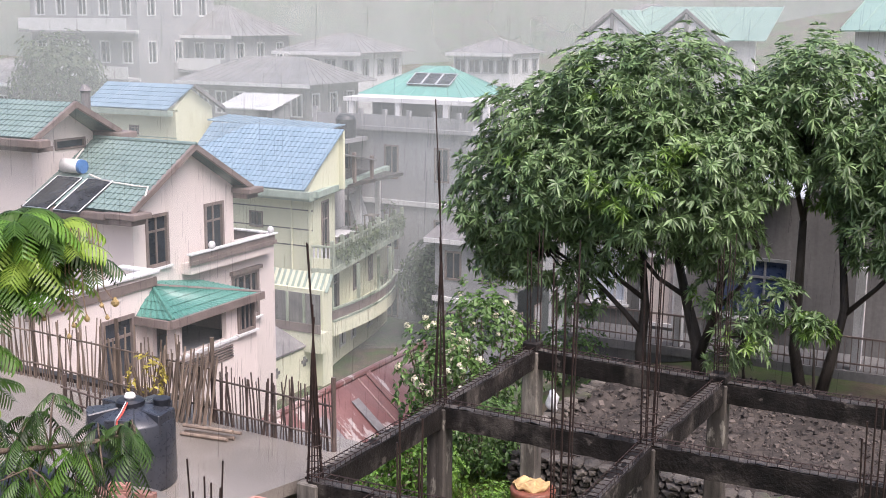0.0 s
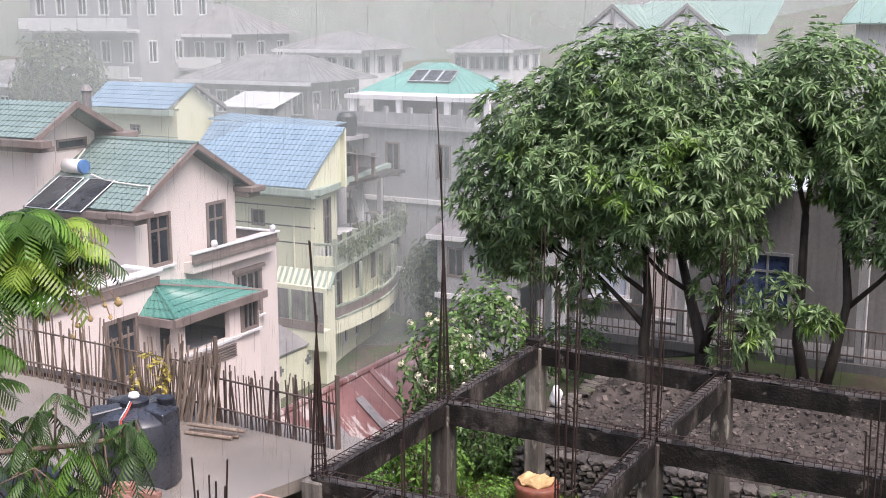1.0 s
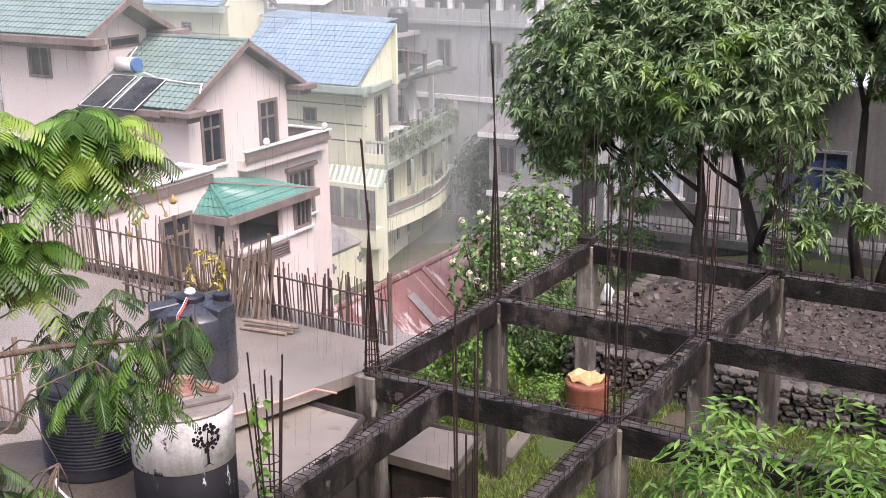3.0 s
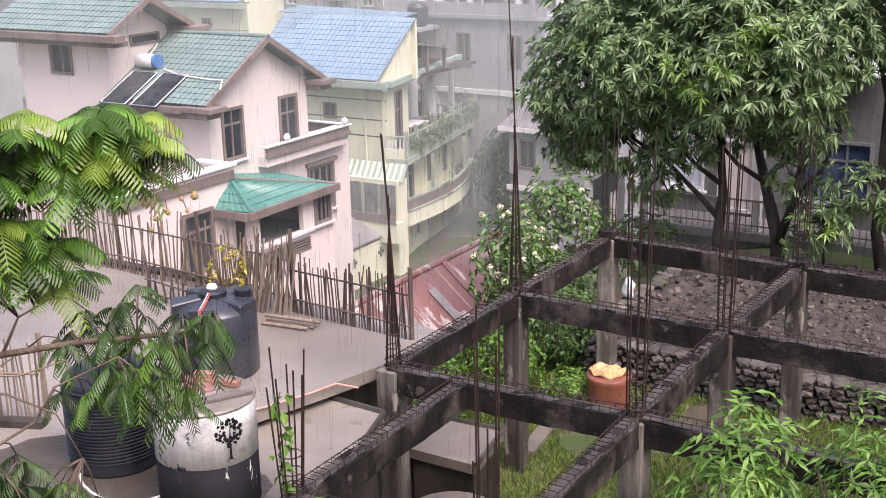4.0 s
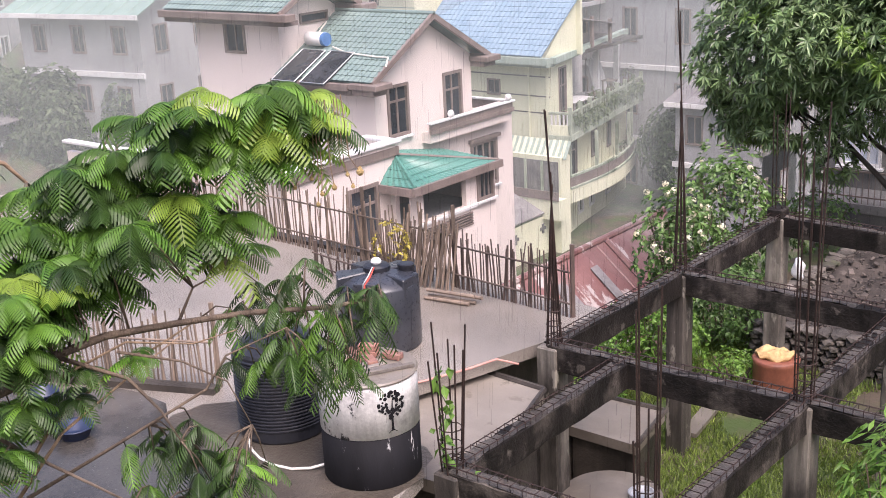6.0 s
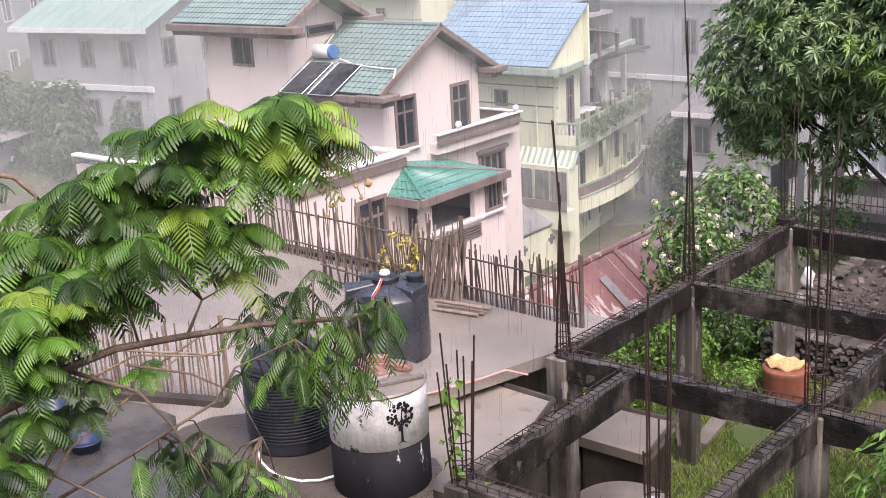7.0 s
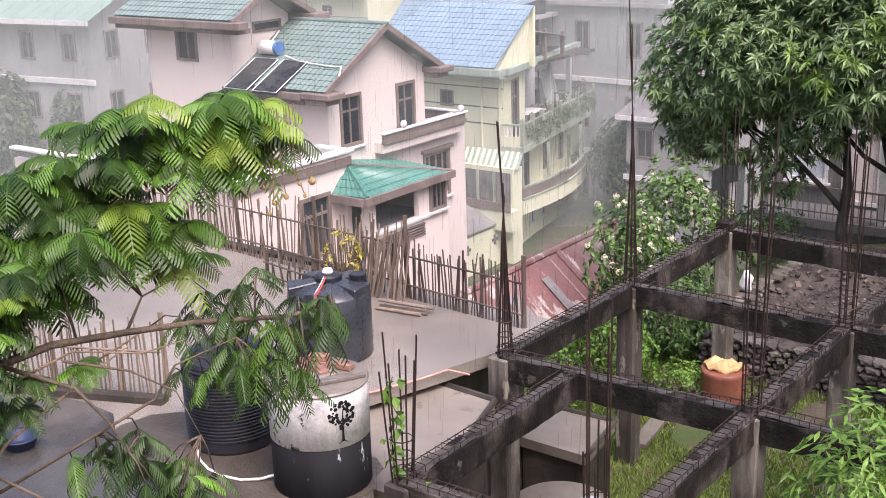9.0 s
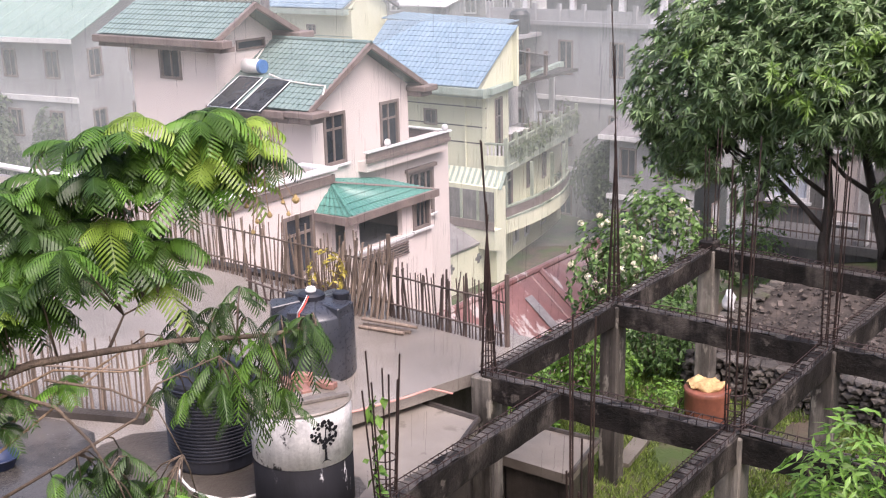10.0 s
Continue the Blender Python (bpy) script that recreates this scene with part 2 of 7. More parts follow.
M = dict(
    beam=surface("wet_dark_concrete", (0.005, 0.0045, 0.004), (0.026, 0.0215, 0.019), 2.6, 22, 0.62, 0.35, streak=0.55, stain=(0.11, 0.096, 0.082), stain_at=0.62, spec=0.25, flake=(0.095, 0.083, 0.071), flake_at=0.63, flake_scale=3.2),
    # Beam tops: paler than the near-black sides, wet sheen put into the colour.
    beam_top=surface("raw_sheen_beam_top", (0.03, 0.027, 0.024), (0.12, 0.106, 0.093), 4, 26, 0.4, 0.35, spec=0.45),
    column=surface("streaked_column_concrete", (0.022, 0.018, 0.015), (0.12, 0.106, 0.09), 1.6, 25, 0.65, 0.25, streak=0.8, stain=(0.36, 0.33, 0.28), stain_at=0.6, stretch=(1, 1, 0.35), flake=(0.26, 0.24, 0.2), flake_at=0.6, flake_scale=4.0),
    slab=surface("wet_cement_slab", (0.20, 0.178, 0.154), (0.31, 0.28, 0.245), 0.45, 55, 0.28, 0.03, stain=(0.13, 0.115, 0.098), stain_at=0.56),
    cement=surface("pale_cement", (0.17, 0.15, 0.125), (0.29, 0.26, 0.22), 0.7, 50, 0.4, 0.05, stain=(0.13, 0.112, 0.092), stain_at=0.52, flake=(0.15, 0.13, 0.105), flake_at=0.63, flake_scale=3.0),
    dirt=surface("wet_roof_dirt", (0.035, 0.029, 0.023), (0.10, 0.085, 0.068), 1.3, 14, 0.4, 0.3),
    # Wet near floor, with the shade on it put into the cement colour.
    wet_shade_yard=surface("puddled_shade_cement", (0.022, 0.0205, 0.018), (0.072, 0.067, 0.06), 0.9, 30, 0.22, 0.05, stain=(0.11, 0.10, 0.09), stain_at=0.62),
    midgrey=surface("damp_grey_render", (0.145, 0.145, 0.142), (0.235, 0.23, 0.224), 0.4, 10, 0.8, 0.06, streak=0.2),
    # Stained cement; so dark because it also holds the shade under the slabs.
    slab_dark=surface("stained_shade_cement", (0.02, 0.017, 0.015), (0.085, 0.072, 0.06), 1.4, 20, 0.5, 0.2, streak=0.4),
    pink=surface("pink_render", (0.70, 0.625, 0.585), (0.77, 0.69, 0.65), 0.35, 40, 0.8, 0.02, streak=0.03),
    brown=surface("brown_trim_paint", (0.165, 0.13, 0.115), (0.25, 0.20, 0.18), 1.5, 30, 0.6, 0.05, streak=0.2),
    yellow=surface("pale_yellow_render", (0.65, 0.67, 0.485), (0.73, 0.74, 0.56), 0.5, 40, 0.8, 0.03, streak=0.10),
    moss=surface("mossy_green_render", (0.26, 0.31, 0.235), (0.44, 0.49, 0.385), 0.9, 30, 0.8, 0.08, streak=0.35, stain=(0.10, 0.125, 0.075), stain_at=0.58),
    moss_leaf=surface("dull_creeper_leaf", (0.075, 0.11, 0.055), (0.15, 0.19, 0.095), 1.0, 20, 0.5, 0.0, per_island=0.5, trans=0.25),
    lime=surface("green_painted_band", (0.28, 0.37, 0.31), (0.42, 0.50, 0.43), 1.0, 30, 0.6, 0.05, streak=0.3),
    white=surface("white_paint", (0.66, 0.66, 0.66), (0.8, 0.8, 0.8), 1.0, 30, 0.6, 0.05, streak=0.15),
    grey=surface("grey_render", (0.28, 0.28, 0.29), (0.40, 0.40, 0.41), 0.4, 10, 0.85, 0.05, streak=0.12),
    darkgrey=surface("dark_grey_render", (0.12, 0.12, 0.12), (0.26, 0.25, 0.24), 0.8, 20, 0.8, 0.1, streak=0.4),
    tile_green=surface("green_roof_tile", (0.15, 0.215, 0.195), (0.215, 0.29, 0.268), 1.2, 25, 0.22, 0.02),
    tile_blue=surface("blue_roof_tile", (0.18, 0.28, 0.365), (0.25, 0.355, 0.44), 1.0, 25, 0.22, 0.02),
    teal=surface("teal_metal_sheet", (0.06, 0.185, 0.15), (0.09, 0.25, 0.205), 1.0, 14, 0.3, 0.03),
    teal_pale=surface("pale_green_sheet", (0.19, 0.30, 0.25), (0.27, 0.38, 0.325), 0.6, 14, 0.35, 0.03),
    rust=surface("rusty_red_sheet", (0.16, 0.075, 0.07), (0.24, 0.125, 0.115), 0.8, 16, 0.4, 0.08, stain=(0.30, 0.22, 0.205), stain_at=0.58, flake=(0.42, 0.37, 0.35), flake_at=0.60, flake_scale=1.1, stretch=(0.5, 1.3, 1)),
    sheet=surface("weathered_grey_sheet", (0.16, 0.15, 0.15), (0.30, 0.29, 0.29), 0.8, 12, 0.5, 0.05, streak=0.2),
    bamboo=surface("weathered_bamboo", (0.10, 0.076, 0.06), (0.25, 0.195, 0.15), 6, 50, 0.7, 0.15, per_object=0.45, stretch=(1, 1, 0.25)),
    bamboo_dark=surface("dark_wet_poles", (0.05, 0.035, 0.03), (0.12, 0.09, 0.075), 6, 50, 0.6, 0.15, per_object=0.4, stretch=(1, 1, 0.25)),
    rebar=surface("rusty_rebar", (0.014, 0.009, 0.008), (0.05, 0.028, 0.022), 8, 60, 0.6, 0.1, metal=0.3),
    plastic=surface("black_tank_plastic", (0.010, 0.011, 0.015), (0.022, 0.024, 0.032), 1.5, 20, 0.36, 0.02, spec=0.5, streak=0.3),
    # Tank plastic made greyer: sheen of its top facets put into the base colour.
    plastic_sheen=surface("sheen_grey_tank_plastic", (0.022, 0.025, 0.032), (0.05, 0.055, 0.068), 1.5, 20, 0.3, 0.02, spec=0.6, streak=0.3),
    whitewash=surface("flaking_whitewash", (0.72, 0.71, 0.7), (0.86, 0.85, 0.84), 3, 30, 0.6, 0.05, stain=(0.08, 0.08, 0.09), stain_at=0.62, streak=0.35, flake=(0.035, 0.035, 0.04), flake_at=0.63, flake_scale=6.0),
    blackpaint=surface("worn_black_plastic", (0.005, 0.005, 0.006), (0.012, 0.012, 0.015), 3, 30, 0.75, 0.05, stain=(0.25, 0.25, 0.25), stain_at=0.8, spec=0.2, flake=(0.36, 0.36, 0.36), flake_at=0.66, flake_scale=9.0, stretch=(1, 1, 0.3)),
    brick=surface("wet_brick", (0.20, 0.09, 0.07), (0.33, 0.18, 0.14), 6, 40, 0.7, 0.2, per_object=0.3),
    plank=surface("grey_plank", (0.14, 0.12, 0.10), (0.30, 0.27, 0.24), 5, 40, 0.6, 0.15, per_object=0.3),
    glass=surface("dark_window_glass", (0.012, 0.016, 0.022), (0.035, 0.045, 0.06), 0.8, 5, 0.12, 0.0),
    blueglass=surface("blue_shutter", (0.03, 0.05, 0.11), (0.07, 0.10, 0.2), 2.0, 8, 0.3, 0.0),
    panel=surface("solar_panel_glass", (0.02, 0.023, 0.028), (0.05, 0.055, 0.065), 2.0, 8, 0.15, 0.0),
    steel=surface("galvanised_steel", (0.4, 0.42, 0.44), (0.62, 0.64, 0.66), 3.0, 20, 0.35, 0.02, metal=0.6),
    bluecap=surface("blue_cap", (0.05, 0.14, 0.34), (0.08, 0.2, 0.45), 3.0, 20, 0.4, 0.02),
    tank_blue=surface("navy_bucket_plastic", (0.010, 0.018, 0.05), (0.022, 0.036, 0.085), 3.0, 20, 0.4, 0.02),
    orange=surface("orange_drum_plastic", (0.20, 0.07, 0.042), (0.29, 0.105, 0.065), 3.0, 20, 0.5, 0.05, streak=0.3),
    sack=surface("yellow_sack", (0.42, 0.26, 0.10), (0.66, 0.46, 0.22), 8.0, 30, 0.6, 0.2),
    soil=surface("brown_soil", (0.05, 0.038, 0.026), (0.13, 0.10, 0.068), 1.6, 14, 0.8, 0.6, stain=(0.05, 0.08, 0.018), stain_at=0.52),
    rubble=surface("rubble_earth", (0.018, 0.0148, 0.0125), (0.078, 0.064, 0.054), 2.6, 16, 0.85, 0.8),
    stone=surface("mossy_stone", (0.06, 0.052, 0.044), (0.15, 0.135, 0.117), 2.0, 20, 0.8, 0.5, per_object=0.45, stain=(0.08, 0.10, 0.04), stain_at=0.66),
    stonebits=surface("loose_stone", (0.035, 0.029, 0.025), (0.12, 0.10, 0.086), 2.0, 20, 0.8, 0.4, per_island=0.6),
    road=surface("wet_road", (0.10, 0.10, 0.105), (0.2, 0.2, 0.205), 0.6, 20, 0.35, 0.2),
    teal_bright=surface("bright_teal_sheet", (0.11, 0.32, 0.27), (0.16, 0.40, 0.34), 0.6, 14, 0.35, 0.03),
    mango=surface("mango_leaf", (0.112, 0.188, 0.075), (0.185, 0.28, 0.11), 0.7, 20, 0.36, 0.0, per_island=0.5, trans=0.2),
    mango_young=surface("young_mango_leaf", (0.10, 0.19, 0.03), (0.17, 0.28, 0.055), 0.7, 20, 0.35, 0.0, per_island=0.4, trans=0.25),
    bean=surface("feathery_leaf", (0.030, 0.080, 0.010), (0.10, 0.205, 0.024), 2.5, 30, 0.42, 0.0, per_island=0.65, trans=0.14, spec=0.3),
    # Darker copy of bean: the crown's shade put into the leaf colour.
    bean_shaded=surface("shaded_feathery_leaf", (0.014, 0.036, 0.008), (0.045, 0.092, 0.016), 2.5, 30, 0.45, 0.0, per_island=0.6, trans=0.08, spec=0.3),
    bean_young=surface("young_feathery_leaf", (0.16, 0.28, 0.03), (0.30, 0.42, 0.06), 1.6, 30, 0.4, 0.0, per_island=0.3, trans=0.4),
    bush=surface("bush_leaf", (0.07, 0.14, 0.035), (0.14, 0.25, 0.065), 1.0, 20, 0.4, 0.0, per_island=0.5, trans=0.3),
    lime_leaf=surface("lime_leaf", (0.075, 0.18, 0.022), (0.19, 0.34, 0.055), 1.0, 20, 0.4, 0.0, per_island=0.4, trans=0.35),
    yellow_leaf=surface("yellow_leaf", (0.35, 0.30, 0.05), (0.5, 0.42, 0.08), 1.0, 20, 0.5, 0.0, per_island=0.4, trans=0.3),
    grass=surface("wet_grass", (0.10, 0.165, 0.028), (0.22, 0.29, 0.06), 1.0, 20, 0.5, 0.0, per_island=0.5, trans=0.3),
    fartree=surface("far_foliage", (0.05, 0.075, 0.035), (0.10, 0.135, 0.065), 0.6, 6, 0.6, 0.0, per_island=0.5),
    petal=surface("cream_petal", (0.66, 0.62, 0.42), (0.82, 0.80, 0.66), 3.0, 20, 0.6, 0.0, per_island=0.15, trans=0.3),
    tuft=surface("orange_flower_threads", (0.42, 0.15, 0.03), (0.6, 0.28, 0.06), 30.0, 90, 0.7, 0.0),
    pod=surface("tan_flower_ball", (0.36, 0.25, 0.10), (0.56, 0.42, 0.20), 30.0, 90, 0.8, 0.3),
    bark=surface("brown_bark", (0.06, 0.042, 0.03), (0.16, 0.12, 0.085), 6.0, 40, 0.75, 0.4, stretch=(1, 1, 0.4)),
    bark_pale=surface("tan_twig_bark", (0.15, 0.10, 0.06), (0.32, 0.23, 0.15), 8.0, 40, 0.7, 0.3),
    mango_bark=surface("wet_mango_bark", (0.022, 0.018, 0.014), (0.075, 0.062, 0.05), 5.0, 30, 0.6, 0.4, stretch=(1, 1, 0.4)),
    hose_pink=surface("pink_hose", (0.5, 0.24, 0.2), (0.66, 0.36, 0.3), 5.0, 30, 0.5, 0.0),
    hose_red=surface("red_ribbon", (0.42, 0.06, 0.04), (0.58, 0.10, 0.07), 5.0, 30, 0.5, 0.0),
    pipe=surface("white_pipe", (0.6, 0.58, 0.52), (0.75, 0.73, 0.68), 5.0, 30, 0.5, 0.0),
    pale_blue=surface("pale_blue_sheet", (0.55, 0.62, 0.72), (0.72, 0.77, 0.84), 1.0, 20, 0.4, 0.02),
)


# ---- ground: one sheet, falling to the lane and rising to the far hills ----
def step(a, b, v):
    s = min(max((v - a) / (b - a), 0), 1)
    return s * s * (3 - 2 * s)


def ground_z(x, y):
    q = 0.6 * y - 0.8 * x
    r = math.hypot(x, y)
    z = -7.0 * step(24, 46, q) + 0.42 * max(r - 60, 0) * step(60, 72, r) - 0.25 * max(r - 230, 0)
    z -= 4.5 * step(10.8, 14.2, -x) * (1 - step(24, 46, q)) * step(12, 17, y)
    z += 0.10 * noise.noise((x * 0.35, y * 0.35, 0)) * (1 + r / 60)
    return z


def ground_sheet():
    xs = sorted({*np.round(np.linspace(-26, 14, 81), 2), *np.round(np.linspace(-90, 60, 61), 2), *np.round(np.linspace(-2500, 2500, 41), 2)})
    ys = sorted({*np.round(np.linspace(0, 40, 81), 2), *np.round(np.linspace(-20, 130, 61), 2), *np.round(np.linspace(-2500, 2500, 41), 2)})
    verts = [(x, y, ground_z(x, y)) for y in ys for x in xs]
    n = len(xs)
    faces = [(j * n + i, j * n + i + 1, (j + 1) * n + i + 1, (j + 1) * n + i) for j in range(len(ys) - 1) for i in range(n - 1)]
    return raw("ground", verts, faces, M["soil"], smooth=True)


tagged(ground_sheet(), "wet brown earth of a garden on a hillside", "ground", kind="structure")


# ---- walls with openings, windows ----
def wall(parent, mat, axis, at, thick, u0, u1, z0, z1, holes=(), name="wall", label=""):
    """A wall in the plane axis = at (its outer face), thick towards the house, with openings (u0, u1, z0, z1)."""
    us = sorted({u0, u1, *[h[0] for h in holes], *[h[1] for h in holes]})
    zs = sorted({z0, z1, *[h[2] for h in holes], *[h[3] for h in holes]})
    bm = bmesh.new()
    for a, b in zip(us, us[1:]):
        for c, d in zip(zs, zs[1:]):
            if any(h[0] <= a and b <= h[1] and h[2] <= c and d <= h[3] for h in holes):
                continue
            if axis == "x":
                box(at - thick, at, a, b, c, d, bm=bm)
            else:
                box(a, b, at, at + thick, c, d, bm=bm)
    bmesh.ops.remove_doubles(bm, verts=bm.verts, dist=0.0005)
    bm.verts.index_update()
    met = {}
    for face in bm.faces:
        met.setdefault(frozenset(v.index for v in face.verts), []).append(face)
    bmesh.ops.delete(bm, geom=[q for same in met.values() if len(same) > 1 for q in same], context="FACES")
    return part(name, bm, mat, parent, label)


def window(parent, axis, at, u0, u1, z0, z1, frame_mat, pane_mat, bars=2, cross=True, depth=0.1, sill=None, w=0.08, name="window"):
    """A framed window in an opening: proud frame, mullions, each pane set back."""
    def slab(a, b, c, d, o0, o1, bm=None):
        if axis == "x":
            return box(at - o1, at - o0, a, b, c, d, bm=bm)
        return box(a, b, at + o0, at + o1, c, d, bm=bm)
    bm = bmesh.new()
    for a, b, c, d in ((u0, u1, z1 - w, z1), (u0, u1, z0, z0 + w), (u0, u0 + w, z0 + w, z1 - w), (u1 - w, u1, z0 + w, z1 - w)):
        slab(a, b, c, d, -0.05, depth, bm)
    win = part(name, bm, frame_mat, parent)
    zc = z0 + 0.68 * (z1 - z0)
    mb = bmesh.new()
    for k in range(1, bars):
        u = u0 + (u1 - u0) * k / bars
        slab(u - w * 0.35, u + w * 0.35, z0 + w, z1 - w, 0.02, depth - 0.01, mb)
    if cross:
        slab(u0 + w, u1 - w, zc - w * 0.35, zc + w * 0.35, 0.021, depth - 0.012, mb)
    if bars > 1 or cross:
        part("mullion", mb, frame_mat, win)
    else:
        mb.free()
    rows = [(z0, zc), (zc, z1)] if cross else [(z0, z1)]
    for k in range(bars):
        for c, d in rows:
            part("pane", slab(u0 + (u1 - u0) * k / bars + 0.02, u0 + (u1 - u0) * (k + 1) / bars - 0.02, c + 0.02, d - 0.02, 0.055, 0.07), pane_mat, win)
    if sill:
        part("sill", slab(u0 - 0.08, u1 + 0.08, z0 - 0.07, z0 - 0.003, -0.14, 0.02), sill, win)
    return win


def tiled_slope(parent, mat, ridge0, ridge1, eave0, eave1, name="roof_slope", pitch_u=0.22, pitch_v=0.27, thick=0.05, label=""):
    """A slope of pressed tiles: rolls across, a step at each course. Corners: ridge start and end, eave start and end."""
    r0, r1, e0, e1 = (Vector(p) for p in (ridge0, ridge1, eave0, eave1))
    nu = max(int((r1 - r0).length / pitch_u), int((e1 - e0).length / pitch_u), 2)
    nv = max(int((e0 - r0).length / pitch_v), 2)
    nrm = (r1 - r0).cross(e0 - r0)
    if nrm.length < 1e-6:
        nrm = (e1 - e0).cross(e0 - r0)
    nrm.normalize()
    if nrm.z < 0:
        nrm = -nrm
    verts, faces = [], []
    cols = nu * 4 + 1
    for j in range(nv):
        for lift, vv in ((0.0, j / nv), (0.024, (j + 0.999) / nv)):
            for i in range(cols):
                s = i / (cols - 1)
                p = (r0.lerp(r1, s)).lerp(e0.lerp(e1, s), vv)
                verts.append(p + nrm * (lift + 0.015 * math.sin(2 * math.pi * i / 4)))
    rows = 2 * nv
    for j in range(rows - 1):
        for i in range(cols - 1):
            a = j * cols + i
            faces.append((a, a + 1, a + cols + 1, a + cols))
    base = len(verts)
    for p in (r0, r1, e1, e0):
        verts.append(p - nrm * thick)
    faces.append((base, base + 1, base + 2, base + 3))
    return raw(name, verts, faces, mat, parent, label)


def ribbed_slope(parent, mat, ridge0, ridge1, eave0, eave1, name="roof_sheet", pitch=0.35, label="", thick=0.04, seams=True):
    """A slope of metal sheet with raised seams."""
    r0, r1, e0, e1 = (Vector(p) for p in (ridge0, ridge1, eave0, eave1))
    n = max(int(max((r1 - r0).length, (e1 - e0).length) / pitch), 2)
    bm, lines = slab4(r0, r1, e1, e0, thick), []
    nrm = (e1 - e0).cross(r0 - e0).normalized()
    if nrm.z < 0:
        nrm = -nrm
    for k in range(n + 1):
        s = k / n
        a, b = r0.lerp(r1, s), e0.lerp(e1, s)
        if (a - b).length < 0.3:
            continue
        if seams:
            lines.append((a + nrm * 0.012, b + nrm * 0.012))
        else:
            tube([a + nrm * 0.012, b + nrm * 0.012], 0.025, 4, bm)
    sheet = part(name, bm, mat, parent, label)
    for q in lines:
        part("seam", tube(q, 0.025, 4), mat, sheet)
    return sheet


def gable_wall(parent, mat, axis, at, thick, u0, u1, uc, z0, z1, name="gable"):
    bm = bmesh.new()
    tri = [(u0, z0), (u1, z0), (uc, z1)]
    ends = []
    for o in (0, thick):
        ends.append([bm.verts.new((at - o, u, z) if axis == "x" else (u, at + o, z)) for u, z in tri])
    bm.faces.new(ends[0])
    bm.faces.new(ends[1][::-1])
    for k in range(3):
        bm.faces.new((ends[0][k], ends[1][k], ends[1][(k + 1) % 3], ends[0][(k + 1) % 3]))
    return part(name, bm, mat, parent)


# ---- the pink house ----
def pink_house():
    h = thing("pink_house", (-26.0, 29.0, -5.0), "pink rendered three-storey house with green tile roofs and brown trim", "house")
    T = 0.2
    # upper block with the street gable
    holes = [(27.86, 28.92, 1.42, 3.12), (30.72, 31.74, 1.2, 3.12)]
    wall(h, M["pink"], "x", -25.0, T, 27.3, 32.3, 1.0, 3.55, holes)
    gable_wall(h, M["pink"], "x", -25.0, T, 27.3, 32.3, 29.85, 3.55, 4.98)
    wall(h, M["pink"], "y", 27.3, T, -29.0, -25.2, 1.0, 3.55)
    wall(h, M["pink"], "y", 32.1, T, -31.0, -25.2, 1.0, 3.55)
    window(h, "x", -25.0, *holes[0], M["brown"], M["glass"], 2, True, sill=M["white"], w=0.1)
    window(h, "x", -25.0, *holes[1], M["brown"], M["glass"], 2, True, w=0.1, name="balcony_door")
    # gable roof, ridge along x
    tiled_slope(h, M["tile_green"], (-24.55, 29.85, 5.2), (-28.85, 29.85, 5.2), (-24.55, 26.7, 3.43), (-28.85, 26.7, 3.43))
    tiled_slope(h, M["tile_green"], (-28.85, 29.85, 5.2), (-24.55, 29.85, 5.2), (-28.85, 32.8, 3.55), (-24.55, 32.8, 3.55))
    for s, q in ((-1, 26.72), (1, 32.85)):
        part("rake_board", slab4((-24.5, 29.85, 5.24), (-24.62, 29.85, 5.24), (-24.62, q, 3.46 if s < 0 else 3.54), (-24.5, q, 3.46 if s < 0 else 3.54), 0.2), M["brown"], h)
        y, z = (26.9, 3.2) if s < 0 else (32.6, 3.3)
        bm = box(-24.2, -25.4, y - 0.38, y + 0.42, z, z + 0.2, 0.03)
        box(-24.4, -25.3, y - 0.3, y + 0.34, z - 0.18, z, 0.02, bm)
        part("eave_box", bm, M["brown"], h)
    bm = box(-28.85, -25.4, 26.5, 26.95, 3.16, 3.36)
    box(-28.85, -25.4, 26.7, 27.3, 2.98, 3.158, bm=bm)
    part("eave_box", bm, M["brown"], h)
    part("ridge_cap", tube([(-24.5, 29.85, 5.22), (-28.85, 29.85, 5.22)], 0.07, 8), M["tile_green"], h)
    # body below
    holes2 = [(32.1, 33.65, -1.3, 0.42)]
    wall(h, M["pink"], "x", -25.0, T, 26.6, 34.62, -5.5, 1.0, holes2)
    wall(h, M["pink"], "y", 34.42, T, -31.0, -25.2, -5.5, 1.0)
    window(h, "x", -25.0, *holes2[0], M["brown"], M["glass"], 4, False, sill=M["white"], w=0.12)
    part("window_hood", box(-25.0, -24.86, 32.0, 33.75, 0.43, 0.56), M["brown"], h)
    part("terrace_floor", box(-31, -25.0, 32.3, 34.42, 0.85, 1.0), M["grey"], h)
    # balcony with a thin white coping round the corner
    part("parapet_wall", box(-25.15, -25.0, 32.3, 34.6, 1.0, 1.6), M["pink"], h)
    b = part("balcony", box(-25.0, -24.62, 29.5, 34.1, 0.98, 1.32), M["pink"], h)
    part("balcony_band", box(-24.62, -24.52, 29.45, 34.15, 1.28, 1.42), M["brown"], b)
    part("balcony_band", box(-24.66, -24.56, 29.5, 34.1, 1.42, 1.62), M["brown"], b)
    part("balcony_coping", box(-24.7, -24.5, 29.42, 34.2, 1.62, 1.68, 0.01), M["white"], b)
    part("balcony_coping", box(-26.4, -24.7, 34.0, 34.2, 1.62, 1.68, 0.01), M["white"], b)
    part("balcony_band", box(-26.4, -24.7, 34.05, 34.15, 1.28, 1.62), M["brown"], b)
